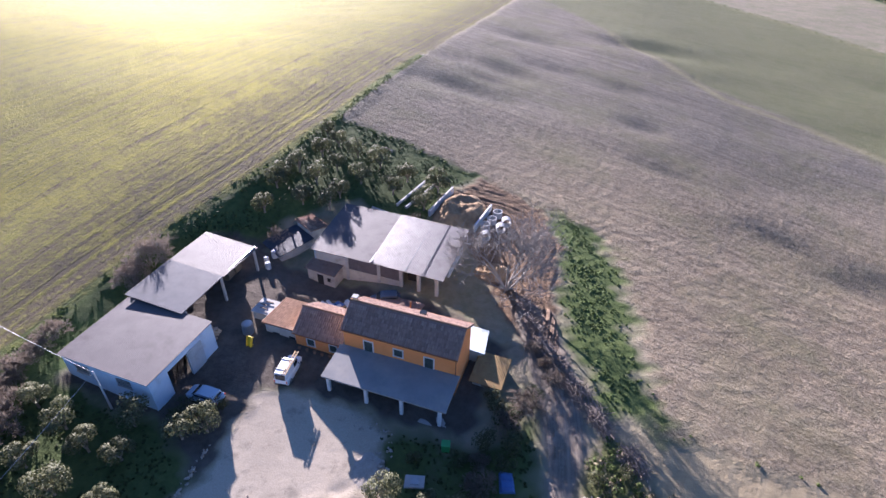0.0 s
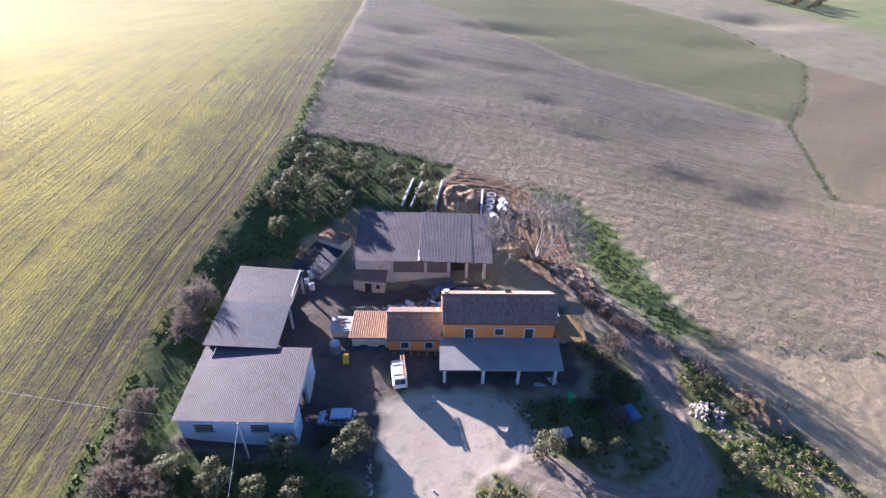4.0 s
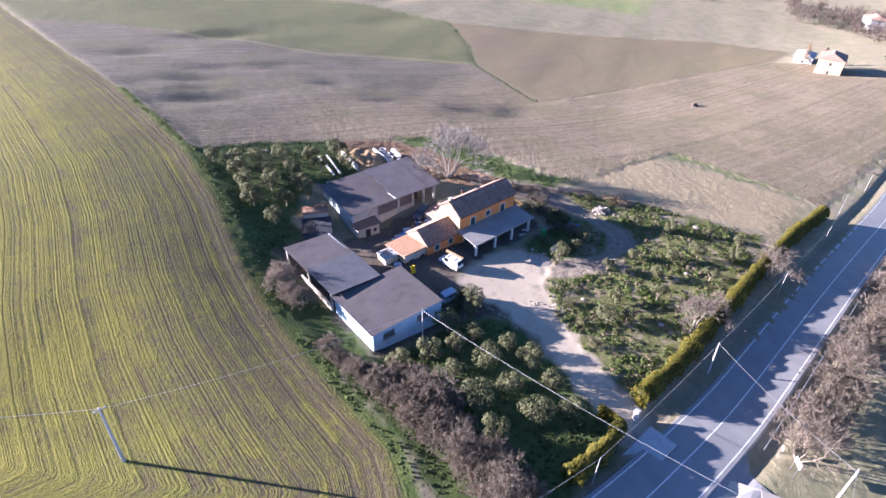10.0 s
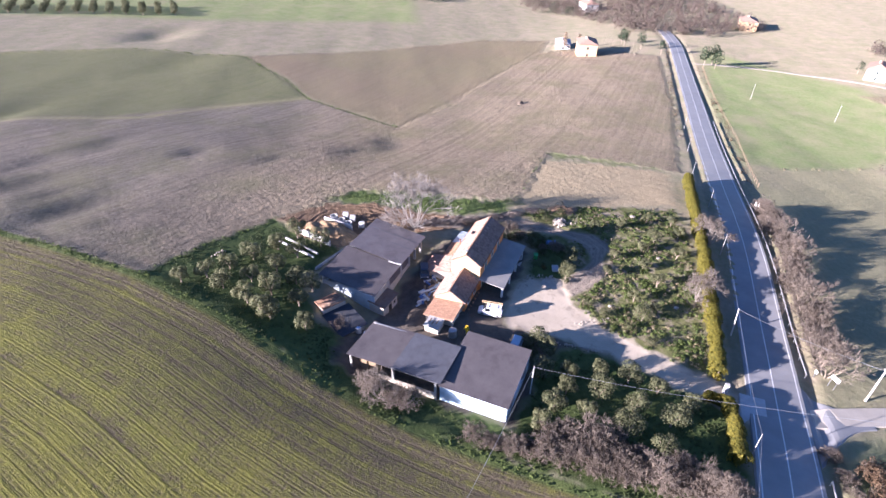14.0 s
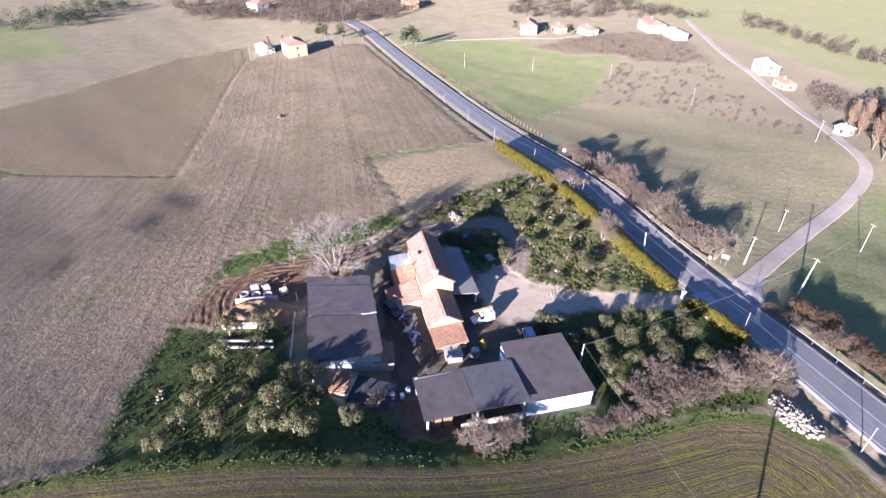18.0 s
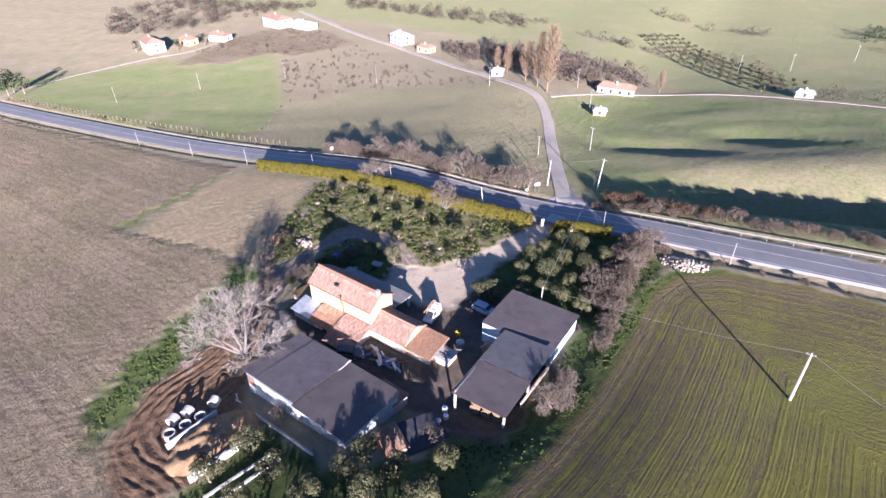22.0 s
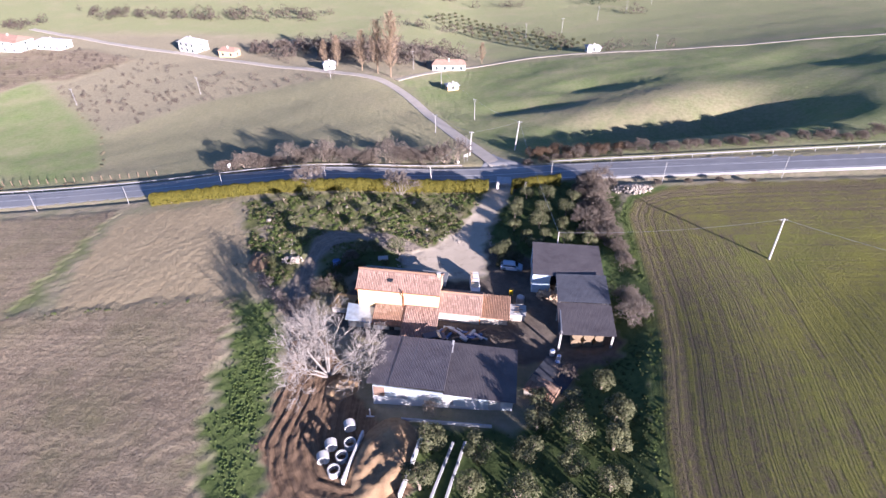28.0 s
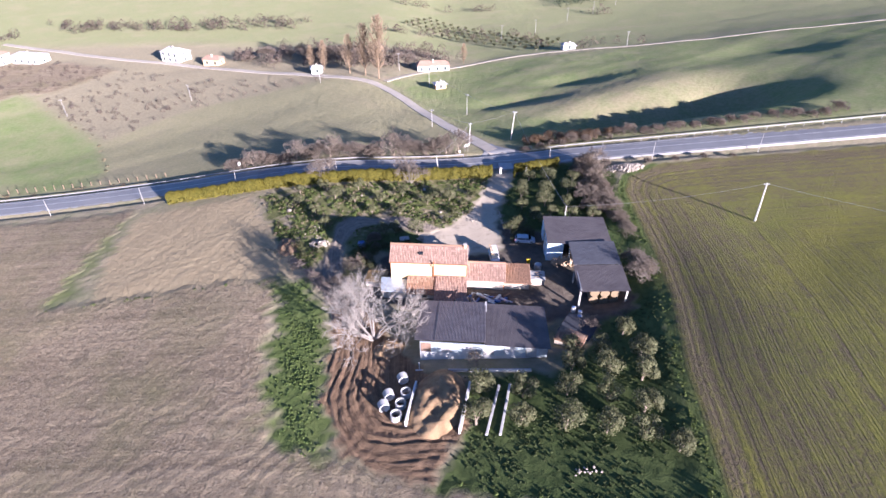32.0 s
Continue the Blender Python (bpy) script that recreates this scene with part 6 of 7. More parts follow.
# orchard rows on the far hillside
for i in range(5):
    for j in range(16):
        x, y = 4 - 4.2 * j - i * 3.4, -226 + j * 5.9 - i * 5.0
        plant("far_orchard_tree", "small orchard tree in a row on the far slope", "tree", (("crown", OLIVES[(i + j) % 5][1], OLIVE_LEAF), ("trunk", OLIVES[(i + j) % 5][0], BARK)), x, y, 0.6, j, "orchard rows")
for i in range(5):
    for j in range(15):
        x, y = 192 - 4.2 * j + i * 4.6, 290 + 8.2 * j + i * 4.4
        plant("far_orchard_tree", "dark orchard tree in a row on the northern slope", "tree", (("crown", OLIVES[(i + j) % 5][1], OLIVE_LEAF), ("trunk", OLIVES[(i + j) % 5][0], BARK)), x, y, 1.25, j, "orchard rows on the northern slope")

# ---- vehicles ----


def loft(sections, bm=None):
    """Skin through closed sections of equal length."""
    bm = bm or bmesh.new()
    rings = [[bm.verts.new(p) for p in s] for s in sections]
    n = len(rings[0])
    for a, b in zip(rings, rings[1:]):
        for k in range(n):
            bm.faces.new((a[k], a[(k + 1) % n], b[(k + 1) % n], b[k]))
    bm.faces.new(rings[0][::-1])
    bm.faces.new(rings[-1])
    bmesh.ops.recalc_face_normals(bm, faces=bm.faces)
    return bm


def wheel(parent, x, y, r):
    t = bmesh.new()
    bmesh.ops.create_cone(t, cap_ends=True, segments=14, radius1=r, radius2=r, depth=0.19, matrix=Matrix.Translation((x, y, r)) @ Matrix.Rotation(math.pi / 2, 4, "Y"))
    w = part("wheel", t, RUBBER, parent)
    h = bmesh.new()
    bmesh.ops.create_cone(h, cap_ends=True, segments=10, radius1=r * 0.58, radius2=r * 0.58, depth=0.205, matrix=Matrix.Translation((x, y, r)) @ Matrix.Rotation(math.pi / 2, 4, "Y"))
    part("rim", h, STEEL, w)


def car(name, label, m, paint, length=3.8, width=1.64, tall=1.5, van=False):
    """A small car along +y (its nose): hull, cabin, glass, wheels, lamps."""
    c = thing(name, label, "van" if van else "car", at=m)
    L, W, H = length / 2, width / 2, tall
    sec = []
    for y, w, z0, z1 in ((-L, 0.86, 0.42, 0.80), (-L + 0.12, 0.97, 0.26, 0.90), (-L * 0.4, 1.0, 0.22, 0.92), (L * 0.45, 1.0, 0.22, 0.90), (L - 0.35, 0.96, 0.24, 0.80), (L, 0.84, 0.36, 0.66)):
        sec.append([(-W * w, y, z0), (W * w, y, z0), (W * w, y, z1 - 0.1), (W * w * 0.93, y, z1), (-W * w * 0.93, y, z1), (-W * w, y, z1 - 0.1)])
    part("body", loft(sec), paint, c, smooth=False)
    back = -L + 0.06 if van else -L + 0.28
    cab = [(back, 0.88, 0.88), (back + 0.14, 0.84, H), (L * 0.12, 0.83, H), (L * 0.30, 0.82, H - 0.10), (L * 0.62, 0.86, 0.88)]
    part("cabin", loft([[(-W * w, y, 0.84), (W * w, y, 0.84), (W * w * 0.92, y, z), (-W * w * 0.92, y, z)] for y, w, z in cab]), paint, c)
    part("windscreen", prism([(-W * 0.72, L * 0.33), (W * 0.72, L * 0.33), (W * 0.78, L * 0.61), (-W * 0.78, L * 0.61)], [H - 0.22, H - 0.22, 0.86, 0.86], [H - 0.09, H - 0.09, 0.925, 0.925]), GLASS, c)
    part("rear_window", box(-W * 0.66, W * 0.66, back - 0.02, back + 0.10, 0.98, H - 0.16), GLASS, c)
    for s in (-1, 1):
        x0, x1 = sorted((s * W * 0.86, s * W * 0.895))
        part("side_window", box(x0, x1, L * 0.02, L * 0.42, 0.95, H - 0.2), GLASS, c)
        if not van:
            part("side_window", box(x0, x1, back + 0.25, -L * 0.03, 0.95, H - 0.2), GLASS, c)
        part("headlight", box(*sorted((s * W * 0.50, s * W * 0.80)), L - 0.12, L + 0.005, 0.55, 0.68, 0.02), WHITE, c)
        part("tail_light", box(*sorted((s * W * 0.74, s * W * 0.90)), -L - 0.01, -L + 0.12, 0.55, 0.85, 0.02), RED, c)
        part("door_mirror", box(*sorted((s * W * 1.0, s * W * 1.14)), L * 0.36, L * 0.42, 0.9, 1.02, 0.02), RUBBER, c)
        for y in (-L * 0.62, L * 0.62):
            wheel(c, s * (W - 0.10), y, 0.29)
    part("front_bumper", box(-W * 0.85, W * 0.85, L - 0.08, L + 0.05, 0.30, 0.46, 0.03), RUBBER, c)
    part("rear_bumper", box(-W * 0.85, W * 0.85, -L - 0.05, -L + 0.08, 0.30, 0.46, 0.03), RUBBER, c)
    return c


def on_ground(x, y, turn=0.0, dz=0.0, tilt=0.0):
    return pose(x, y, height(x, y) + dz, 0, tilt, turn)


CAR_DARK = surface("dark_blue_car_paint", (0.05, 0.06, 0.085), (0.07, 0.085, 0.11), 1, 9, 0.3, 0.02, 0.002, spec=0.5)
van = car("van", "small white van with a wooden ladder on its roof", on_ground(-25.3, 35.4, 5), CAR_WHITE, 3.9, 1.62, 1.78, True)
ladder = bmesh.new()
for x in (0.30, 0.66):
    box(x, x + 0.07, -1.9, 1.5, 1.84, 1.94, 0.0, ladder)
for i in range(11):
    box(0.36, 0.67, -1.8 + i * 0.31, -1.75 + i * 0.31, 1.87, 1.91, 0.0, ladder)
part("ladder", ladder, PINE, van, "pale wooden ladder tied to the roof rack")
for y in (-1.2, 0.2):
    part("roof_bar", box(-0.7, 0.74, y, y + 0.06, 1.76, 1.85), STEEL, van)
car("car", "pale blue hatchback parked beside the shed", on_ground(-31.6, 29.9, 86), CAR_BLUE, 3.8, 1.6, 1.36)
car("car", "dark blue car parked in shade by the barn", on_ground(-19.4, 48.9, 112), CAR_DARK, 3.7, 1.62, 1.45)

# ---- stones and rubble ----


def stone_mesh(seed, flat=0.7):
    rn = random.Random(seed)
    bm = bmesh.new()
    bmesh.ops.create_icosphere(bm, subdivisions=1, radius=0.5)
    for v in bm.verts:
        v.co *= rn.uniform(0.7, 1.2)
        v.co.z *= flat
    me = mesh_of(bm, "stone")
    me.materials.append(STONE)
    return me


STONES = [stone_mesh(s) for s in range(5)]


def rubble(name, label, x, y, rx, ry, tall, count, lo, hi, seed, turn=0.0):
    rn = random.Random(seed)
    ob = thing(name, label, "rubble", at=pose(x, y, height(x, y), 0, 0, turn))
    c, s = math.cos(radians(turn)), math.sin(radians(turn))
    for _ in range(count):
        a, q = rn.uniform(0, math.tau), rn.random() ** 0.6
        px, py = math.cos(a) * rx * q, math.sin(a) * ry * q
        gz = height(x + px * c - py * s, y + px * s + py * c) - height(x, y)
        k = rn.uniform(lo, hi)
        o = new("stone", rn.choice(STONES))
        o.parent = ob
        o.matrix_basis = Matrix.Translation((px, py, gz + tall * (1 - q) * rn.uniform(0.5, 1.0) + k * 0.15)) @ Euler((rn.uniform(0, 3), rn.uniform(0, 3), rn.uniform(0, 3))).to_matrix().to_4x4() @ Matrix.Scale(k, 4)
    return ob


rubble("stone_heap", "heap of pale boulders at the field corner", -57.0, 5.6, 3.9, 2.1, 0.9, 290, 0.3, 0.7, 91, -8)
rubble("stone_heap", "heap of white rubble among garden weeds", 7.6, 29.4, 1.9, 1.5, 0.7, 90, 0.25, 0.6, 92)
rubble("stone_scatter", "pale stones beside the grove edge", -31.4, 81.6, 1.6, 0.7, 0.2, 16, 0.15, 0.4, 93)
rubble("stone_scatter", "white stones in the shaded garden plot", -12.0, 28.2, 1.0, 2.2, 0.2, 34, 0.2, 0.5, 94, 10)
rubble("stone_scatter", "loose pale stones along the drive edge", -20.8, 19.4, 0.9, 4.2, 0.15, 40, 0.12, 0.3, 95, 38)
rubble("stone_scatter", "loose stones between yard and porch", -14.6, 31.6, 3.2, 1.0, 0.1, 40, 0.1, 0.26, 96, -10)
rubble("stone_border", "rough stone border along the drive", -27.9, 20.6, 0.35, 5.2, 0.25, 44, 0.2, 0.45, 97, 4)
rubble("stone_scatter", "pale stones on the track edge", 9.5, 24.5, 3.0, 3.5, 0.1, 26, 0.12, 0.34, 98)


def mound(name, label, x, y, rx, ry, tall, material, seed, turn=0.0, lumps=1.0):
    """A heap with an uneven back."""
    rn = random.Random(seed)
    k = [(rn.uniform(0.5, 3.2), rn.uniform(0, 6.28), rn.uniform(0.5, 3.2), rn.uniform(0, 6.28)) for _ in range(5)]
    vs, fs = [], []
    n = 34
    c, s = math.cos(radians(turn)), math.sin(radians(turn))
    z0 = height(x, y)
    for i in range(n + 1):
        for j in range(n + 1):
            u, v = i / n * 2 - 1, j / n * 2 - 1
            r = math.hypot(u, v)
            edge = max(0.0, 1 - r)
            w = sum(math.sin(u * 3 * a + b) * math.sin(v * 3 * e + d) for a, b, e, d in k) / 5
            h = tall * (edge ** 0.6) * (1 + lumps * 0.9 * w) + 0.14 * lumps * math.sin(u * 17 + 3 * v) * math.sin(v * 15) * edge + 0.12 * lumps * abs(math.sin(u * 29 + 5 * math.sin(v * 9)) * math.sin(v * 31 + 4 * math.sin(u * 7))) * min(1, edge * 3)
            px, py = u * rx, v * ry
            vs.append((px, py, h + height(x + px * c - py * s, y + px * s + py * c) - z0 - 0.12))
    for i in range(n):
        for j in range(n):
            a = i * (n + 1) + j
            fs.append((a, a + n + 1, a + n + 2, a + 1))
    ob = tagged(new(name, raw_mesh(name, vs, fs, material, True)), label, "heap")
    ob.matrix_basis = pose(x, y, z0, 0, 0, turn)
    return ob


mound("clay_mound", "heap of freshly dug ochre clay between white walls", -15.2, 69.4, 3.7, 5.9, 2.3, EARTH, 101, -10, 1.15)
mound("gravel_mound", "low heap of pale gravel beside the yard", -13.0, 27.4, 1.9, 2.4, 0.3, surface("pale_gravel", (0.30, 0.265, 0.22), (0.47, 0.42, 0.355), 2, 16, 0.95, 0.6, 0.05), 102, 20, 0.3)
mound("brush_mound", "heap of brown brush and soil beside the track", 13.8, 29.4, 2.0, 3.4, 0.9, surface("brush_soil", (0.16, 0.10, 0.06), (0.34, 0.23, 0.14), 1.5, 9, 0.95, 0.8, 0.15), 103, 15, 1.0)
mound("spoil_bank", "bank of dug soil along the track", 0.9, 50.5, 1.0, 4.0, 0.4, surface("track_soil", (0.12, 0.08, 0.055), (0.27, 0.19, 0.13), 1.5, 9, 0.95, 0.8, 0.15), 104, 12, 0.8)
mound("earth_bank", "earth bank at the foot of the leafless tree", -8.0, 58.6, 2.6, 2.0, 0.8, EARTH, 105, 30, 0.8)

mound("brush_mound", "small dark heap of brush standing in the ploughed field", 119.6, 60.6, 2.0, 1.3, 1.1, surface("dark_brush", (0.08, 0.065, 0.05), (0.18, 0.14, 0.105), 1.5, 9, 0.95, 0.8, 0.15), 106, 20, 1.0)

# ---- dug plot: rings and precast walls ----


def ring(x, y, lying=False):
    bm = bmesh.new()
    ro, ri, h, k = 0.72, 0.60, 1.0, 18
    prof = [(ro, 0), (ro, h), (ri, h), (ri, 0)]
    rings = [[bm.verts.new((r * math.cos(i * math.tau / k), r * math.sin(i * math.tau / k), z)) for i in range(k)] for r, z in prof]
    for a in range(4):
        p, q = rings[a], rings[(a + 1) % 4]
        for i in range(k):
            bm.faces.new((p[i], p[(i + 1) % k], q[(i + 1) % k], q[i]))
    bmesh.ops.recalc_face_normals(bm, faces=bm.faces)
    ob = tagged(new("concrete_ring", mesh_of(bm, "concrete_ring")), "pale concrete well ring standing by the dug clay" if not lying else "pale concrete well ring lying on its side", "concrete ring", "well rings beside the clay heap")
    ob.data.materials.append(CONCRETE_PALE)
    ob.matrix_basis = on_ground(x, y, 20, -0.08) if not lying else on_ground(x, y, 20, 0.62) @ Matrix.Rotation(math.pi / 2, 4, "X")
    return ob


CONCRETE_PALE = surface("pale_precast_concrete", (0.38, 0.38, 0.385), (0.52, 0.515, 0.51), 1.2, 14, 0.85, 0.2, 0.01, (0.36, 0.35, 0.33))
for x, y in ((-9.9, 71.6), (-10.4, 69.7), (-11.0, 67.9)):
    ring(x, y)
for x, y in ((-8.4, 70.4), (-8.9, 68.6), (-10.6, 65.8)):
    ring(x, y, True)


def bar(name, label, a, b, w, z0, z1, material, category, lean=0.0):
    (x0, y0), (x1, y1) = a, b
    L = math.hypot(x1 - x0, y1 - y0)
    ang = math.degrees(math.atan2(y1 - y0, x1 - x0))
    zc = height((x0 + x1) / 2, (y0 + y1) / 2)
    slope = math.degrees(math.atan2(height(x1, y1) - height(x0, y0), L))
    ob = tagged(new(name, mesh_of(box(-L / 2, L / 2, -w / 2, w / 2, z0, z1, min(0.02, w * 0.2)), name)), label, category)
    ob.data.materials.append(material)
    ob.matrix_basis = pose((x0 + x1) / 2, (y0 + y1) / 2, zc, lean, -slope, ang)
    return ob


bar("retaining_wall", "white precast wall slab along the dug clay", (-11.2, 73.0), (-12.3, 66.4), 0.28, -0.3, 1.1, WHITE, "wall")
bar("retaining_wall", "white precast wall slab along the dug clay", (-17.8, 74.8), (-19.4, 67.2), 0.28, -0.3, 1.1, WHITE, "wall")
bar("kerb_beam", "long pale concrete beam lying in the grass", (-21.0, 75.4), (-23.2, 67.6), 0.3, -0.1, 0.3, CONCRETE_PALE, "beam")
bar("kerb_beam", "long pale concrete beam lying in the grass", (-22.6, 75.6), (-24.6, 67.6), 0.3, -0.1, 0.3, CONCRETE_PALE, "beam")
bar("low_wall", "narrow pale wall behind the barn", (-16.6, 64.0), (-27.8, 65.4), 0.22, -0.3, 0.5, CONCRETE_PALE, "wall")
for x, y in ((-12.6, 63.4),):
    p = thing("white_stake", "white painted stake with a foot board", "stake", at=on_ground(x, y))
    part("stake", box(-0.06, 0.06, -0.06, 0.06, -0.2, 1.5, 0.01), WHITE, p)
    part("foot", box(-0.5, 0.5, -0.08, 0.08, -0.05, 0.1, 0.01), WHITE, p)

# ---- yard clutter ----


def bale(x, y, z):
    bm = bmesh.new()
    bmesh.ops.create_cone(bm, cap_ends=True, segments=20, radius1=0.75, radius2=0.75, depth=1.2, matrix=Matrix.Rotation(math.pi / 2, 4, "X"))
    bmesh.ops.bevel(bm, geom=list(bm.edges), offset=0.06, segments=1, affect="EDGES")
    ob = tagged(new("hay_bale", mesh_of(bm, "hay_bale")), "round straw bale stacked under the shelter", "hay bale", "bales under the shelter")
    ob.data.materials.append(STRAW)
    ob.matrix_basis = pose(x, y, z, 0, 0, -4)
    return ob


for i, (x, y) in enumerate(((-40.1, 48.4), (-41.7, 48.5), (-43.3, 48.6), (-40.2, 47.0), (-41.8, 47.1), (-43.4, 47.2))):
    for lvl in range(2):
        bale(x, y, height(-41.7, 47.2) + 0.7 + lvl * 1.46)

LOG = surface("pale_split_logs", (0.34, 0.25, 0.165), (0.52, 0.41, 0.29), 3, 18, 0.9, 0.3, 0.01)
log_me = tube([(0, -0.42, 0), (0, 0.42, 0)], 0.13, 7)
log_me = mesh_of(log_me, "log")
rl = random.Random(77)
logs = thing("firewood_heap", "heap of pale split firewood beside the shed opening", "firewood", at=pose(-37.2, 37.6, height(-37.2, 37.6), 0, 0, -4))
for i in range(90):
    q = rl.random()
    o = part("log", log_me, LOG, logs)
    o.matrix_basis = Matrix.Translation((rl.uniform(-1.9, 1.9) * (1 - 0.35 * q), rl.uniform(-0.8, 0.8) * (1 - 0.6 * q), 0.12 + 1.15 * q)) @ Euler((rl.gauss(0, 0.3), 0, rl.uniform(-1.2, 1.2))).to_matrix().to_4x4()

pump = thing("block_store", "small block store with slabs piled on its flat top", "store", at=on_ground(-32.0, 42.6, -4) @ Matrix.Scale(0.75, 4))
part("wall", box(-1.5, 1.5, -1.5, 1.5, -0.6, 1.5), RAW_WALL, pump)
part("top_slab", box(-1.7, 1.7, -1.7, 1.7, 1.5, 1.66, 0.02), CONCRETE, pump)
rn = random.Random(7)
for i in range(10):
    o = tagged(new("stacked_slab", mesh_of(box(-0.6, 0.6, -0.1, 0.1, 0, 0.1, 0.02), "stacked_slab")), "pale slab stacked on the block store", "slab", "slabs on the store")
    o.data.materials.append((CONCRETE, CONCRETE_PALE, WOOD)[i % 3])
    o.matrix_basis = on_ground(-32.0, 42.6, -4) @ Matrix.Scale(0.75, 4) @ pose(rn.uniform(-0.5, 0.5), -1.25 + i * 0.26, 1.66 + (i % 3) * 0.1, 0, 0, rn.uniform(-5, 5))

tank = thing("milk_tank", "dented silver tank with a domed lid", "tank", at=on_ground(-32.6, 39.4))
bm = bmesh.new()
bmesh.ops.create_cone(bm, cap_ends=True, segments=16, radius1=0.7, radius2=0.62, depth=1.3, matrix=Matrix.Translation((0, 0, 0.6)))
part("drum", bm, STEEL, tank)
bm = bmesh.new()
bmesh.ops.create_uvsphere(bm, u_segments=14, v_segments=7, radius=0.6, matrix=Matrix.Translation((0, 0, 1.2)) @ Matrix.Diagonal((1, 1, 0.4, 1)))
part("lid", bm, STEEL, tank, smooth=True)
ch = thing("yellow_chute", "yellow painted metal chute standing in the yard", "chute", at=on_ground(-31.2, 37.8, -6) @ Matrix.Translation((0, 0, 0.55)) @ Matrix.Rotation(radians(70), 4, "X") @ Matrix.Scale(0.8, 4))
part("channel", box(-0.32, 0.32, -0.75, 0.75, 0.25, 0.42, 0.02), YELLOW, ch)
for s in (-1, 1):
    part("side_plate", box(*sorted((s * 0.33, s * 0.38)), -0.78, 0.78, 0.2, 0.65, 0.01), YELLOW, ch)
    part("leg", box(*sorted((s * 0.28, s * 0.34)), -0.6, -0.52, -0.1, 0.3), YELLOW, ch)
    part("leg", box(*sorted((s * 0.28, s * 0.34)), 0.52, 0.6, -0.1, 0.3), YELLOW, ch)

for i in range(24):
    x, y = -26.8 + i * 0.3 + rn.uniform(-0.3, 0.3), 46.9 + rn.uniform(-1.1, 1.1)
    mat, lab = ((WOOD, "weathered timber beam in the pile behind the house"), (TIN, "bent pale sheet in the pile behind the house"), (BLUE_P, "blue plastic sheet thrown over the pile"), (WHITE, "broken white panel in the pile"))[i % 4]
    o = tagged(new(("timber_beam", "metal_sheet", "plastic_sheet", "broken_board")[i % 4], mesh_of(box(-rn.uniform(0.4, 1.0), rn.uniform(0.4, 1.0), -rn.uniform(0.08, 0.35), rn.uniform(0.08, 0.35), 0, rn.uniform(0.08, 0.35), 0.03), "scrap")), lab, "scrap", "scrap behind the house")
    o.data.materials.append(mat)
    o.matrix_basis = on_ground(x, y, rn.uniform(-50, 60), 0.0)
for x, y, w in ((-37.0, 53.0, 0.8), (-37.4, 51.6, 0.6), (-36.6, 50.6, 0.7)):
    c = thing("white_barrel", "white plastic barrel beside the shelter", "barrel", "barrels in the yard", at=on_ground(x, y))
    bm = bmesh.new()
    bmesh.ops.create_cone(bm, cap_ends=True, segments=12, radius1=w * 0.55, radius2=w * 0.5, depth=w * 1.3, matrix=Matrix.Translation((0, 0, w * 0.6)))
    part("drum", bm, WHITE, c)
    part("lid", box(-w * 0.3, w * 0.3, -w * 0.3, w * 0.3, w * 1.25, w * 1.33, 0.02), BLUE_P, c)
o = thing("rain_butt", "green plastic bin at the porch corner", "bin", at=on_ground(-6.8, 31.6, 10))
part("tub", box(-0.4, 0.4, -0.35, 0.35, -0.05, 0.9, 0.05), GREEN_P, o)
part("lid", box(-0.43, 0.43, -0.38, 0.38, 0.9, 0.98, 0.02), GREEN_P, o)
o = thing("pump_box", "pale square inspection cover in the garden plot", "cover", at=on_ground(-8.6, 27.6, 12))
part("slab", box(-0.9, 0.9, -0.6, 0.6, -0.1, 0.25, 0.03), CONCRETE, o)
part("hatch", box(-0.4, 0.4, -0.35, 0.35, 0.25, 0.32, 0.01), STEEL, o)
o = tagged(new("tarpaulin", mesh_of(loft([[(-1.2, y, -0.05), (1.2, y, -0.05), (0.8, y, 0.4 + 0.2 * math.sin(y * 3)), (-0.8, y, 0.45 + 0.15 * math.cos(y * 4))] for y in (-1.6, -0.8, 0, 0.8, 1.6)]), "tarpaulin")), "dull blue tarpaulin over a low stack", "tarpaulin")
o.data.materials.append(BLUE_P)
o.matrix_basis = on_ground(-0.6, 29.8, 15) @ Matrix.Scale(0.6, 4)
for x, y, k in ((-15.7, 17.2, 0.7), (-12.0, 6.6, 0.9), (16.6, 15.2, 1.3), (1.8, 9.8, 0.8)):
    st = tagged(new("boulder", STONES[2]), "pale ochre boulder among the weeds", "boulder", "boulders in the garden")
    st.matrix_basis = on_ground(x, y, 0, 0.1) @ Matrix.Scale(k, 4)
for i in range(6):
    o = tagged(new("flower_pot", mesh_of(tube([(0, 0, 0), (0, 0, 0.34)], [0.13, 0.19], 8), "flower_pot")), "terracotta flower pot along the house wall", "flower pot", "pots along the wall")
    o.data.materials.append(OLD_TILE)
    o.matrix_basis = HOUSE @ pose(-12.0 + i * 0.95, -2.85, height(-24.5, 38.6) - 0.05)

# gate at the road
gate = thing("gate_bridge", "pale concrete apron where the drive meets the road", "apron", at=on_ground(-32.7, -2.6, -2))
part("slab", box(-3.1, 3.1, -1.7, 1.5, -0.3, 0.16, 0.03), CONCRETE_PALE, gate)
for u in (-3.0, 3.0):
    g = thing("gate_post", "short white gate post", "post", "gate posts", at=on_ground(-32.7 + u, 0.6))
    part("pillar", box(-0.25, 0.25, -0.25, 0.25, -0.3, 1.5, 0.03), WHITE, g)
    part("cap", box(-0.31, 0.31, -0.31, 0.31, 1.5, 1.6, 0.02), CONCRETE, g)

# ---- poles, wires, rails, signs ----


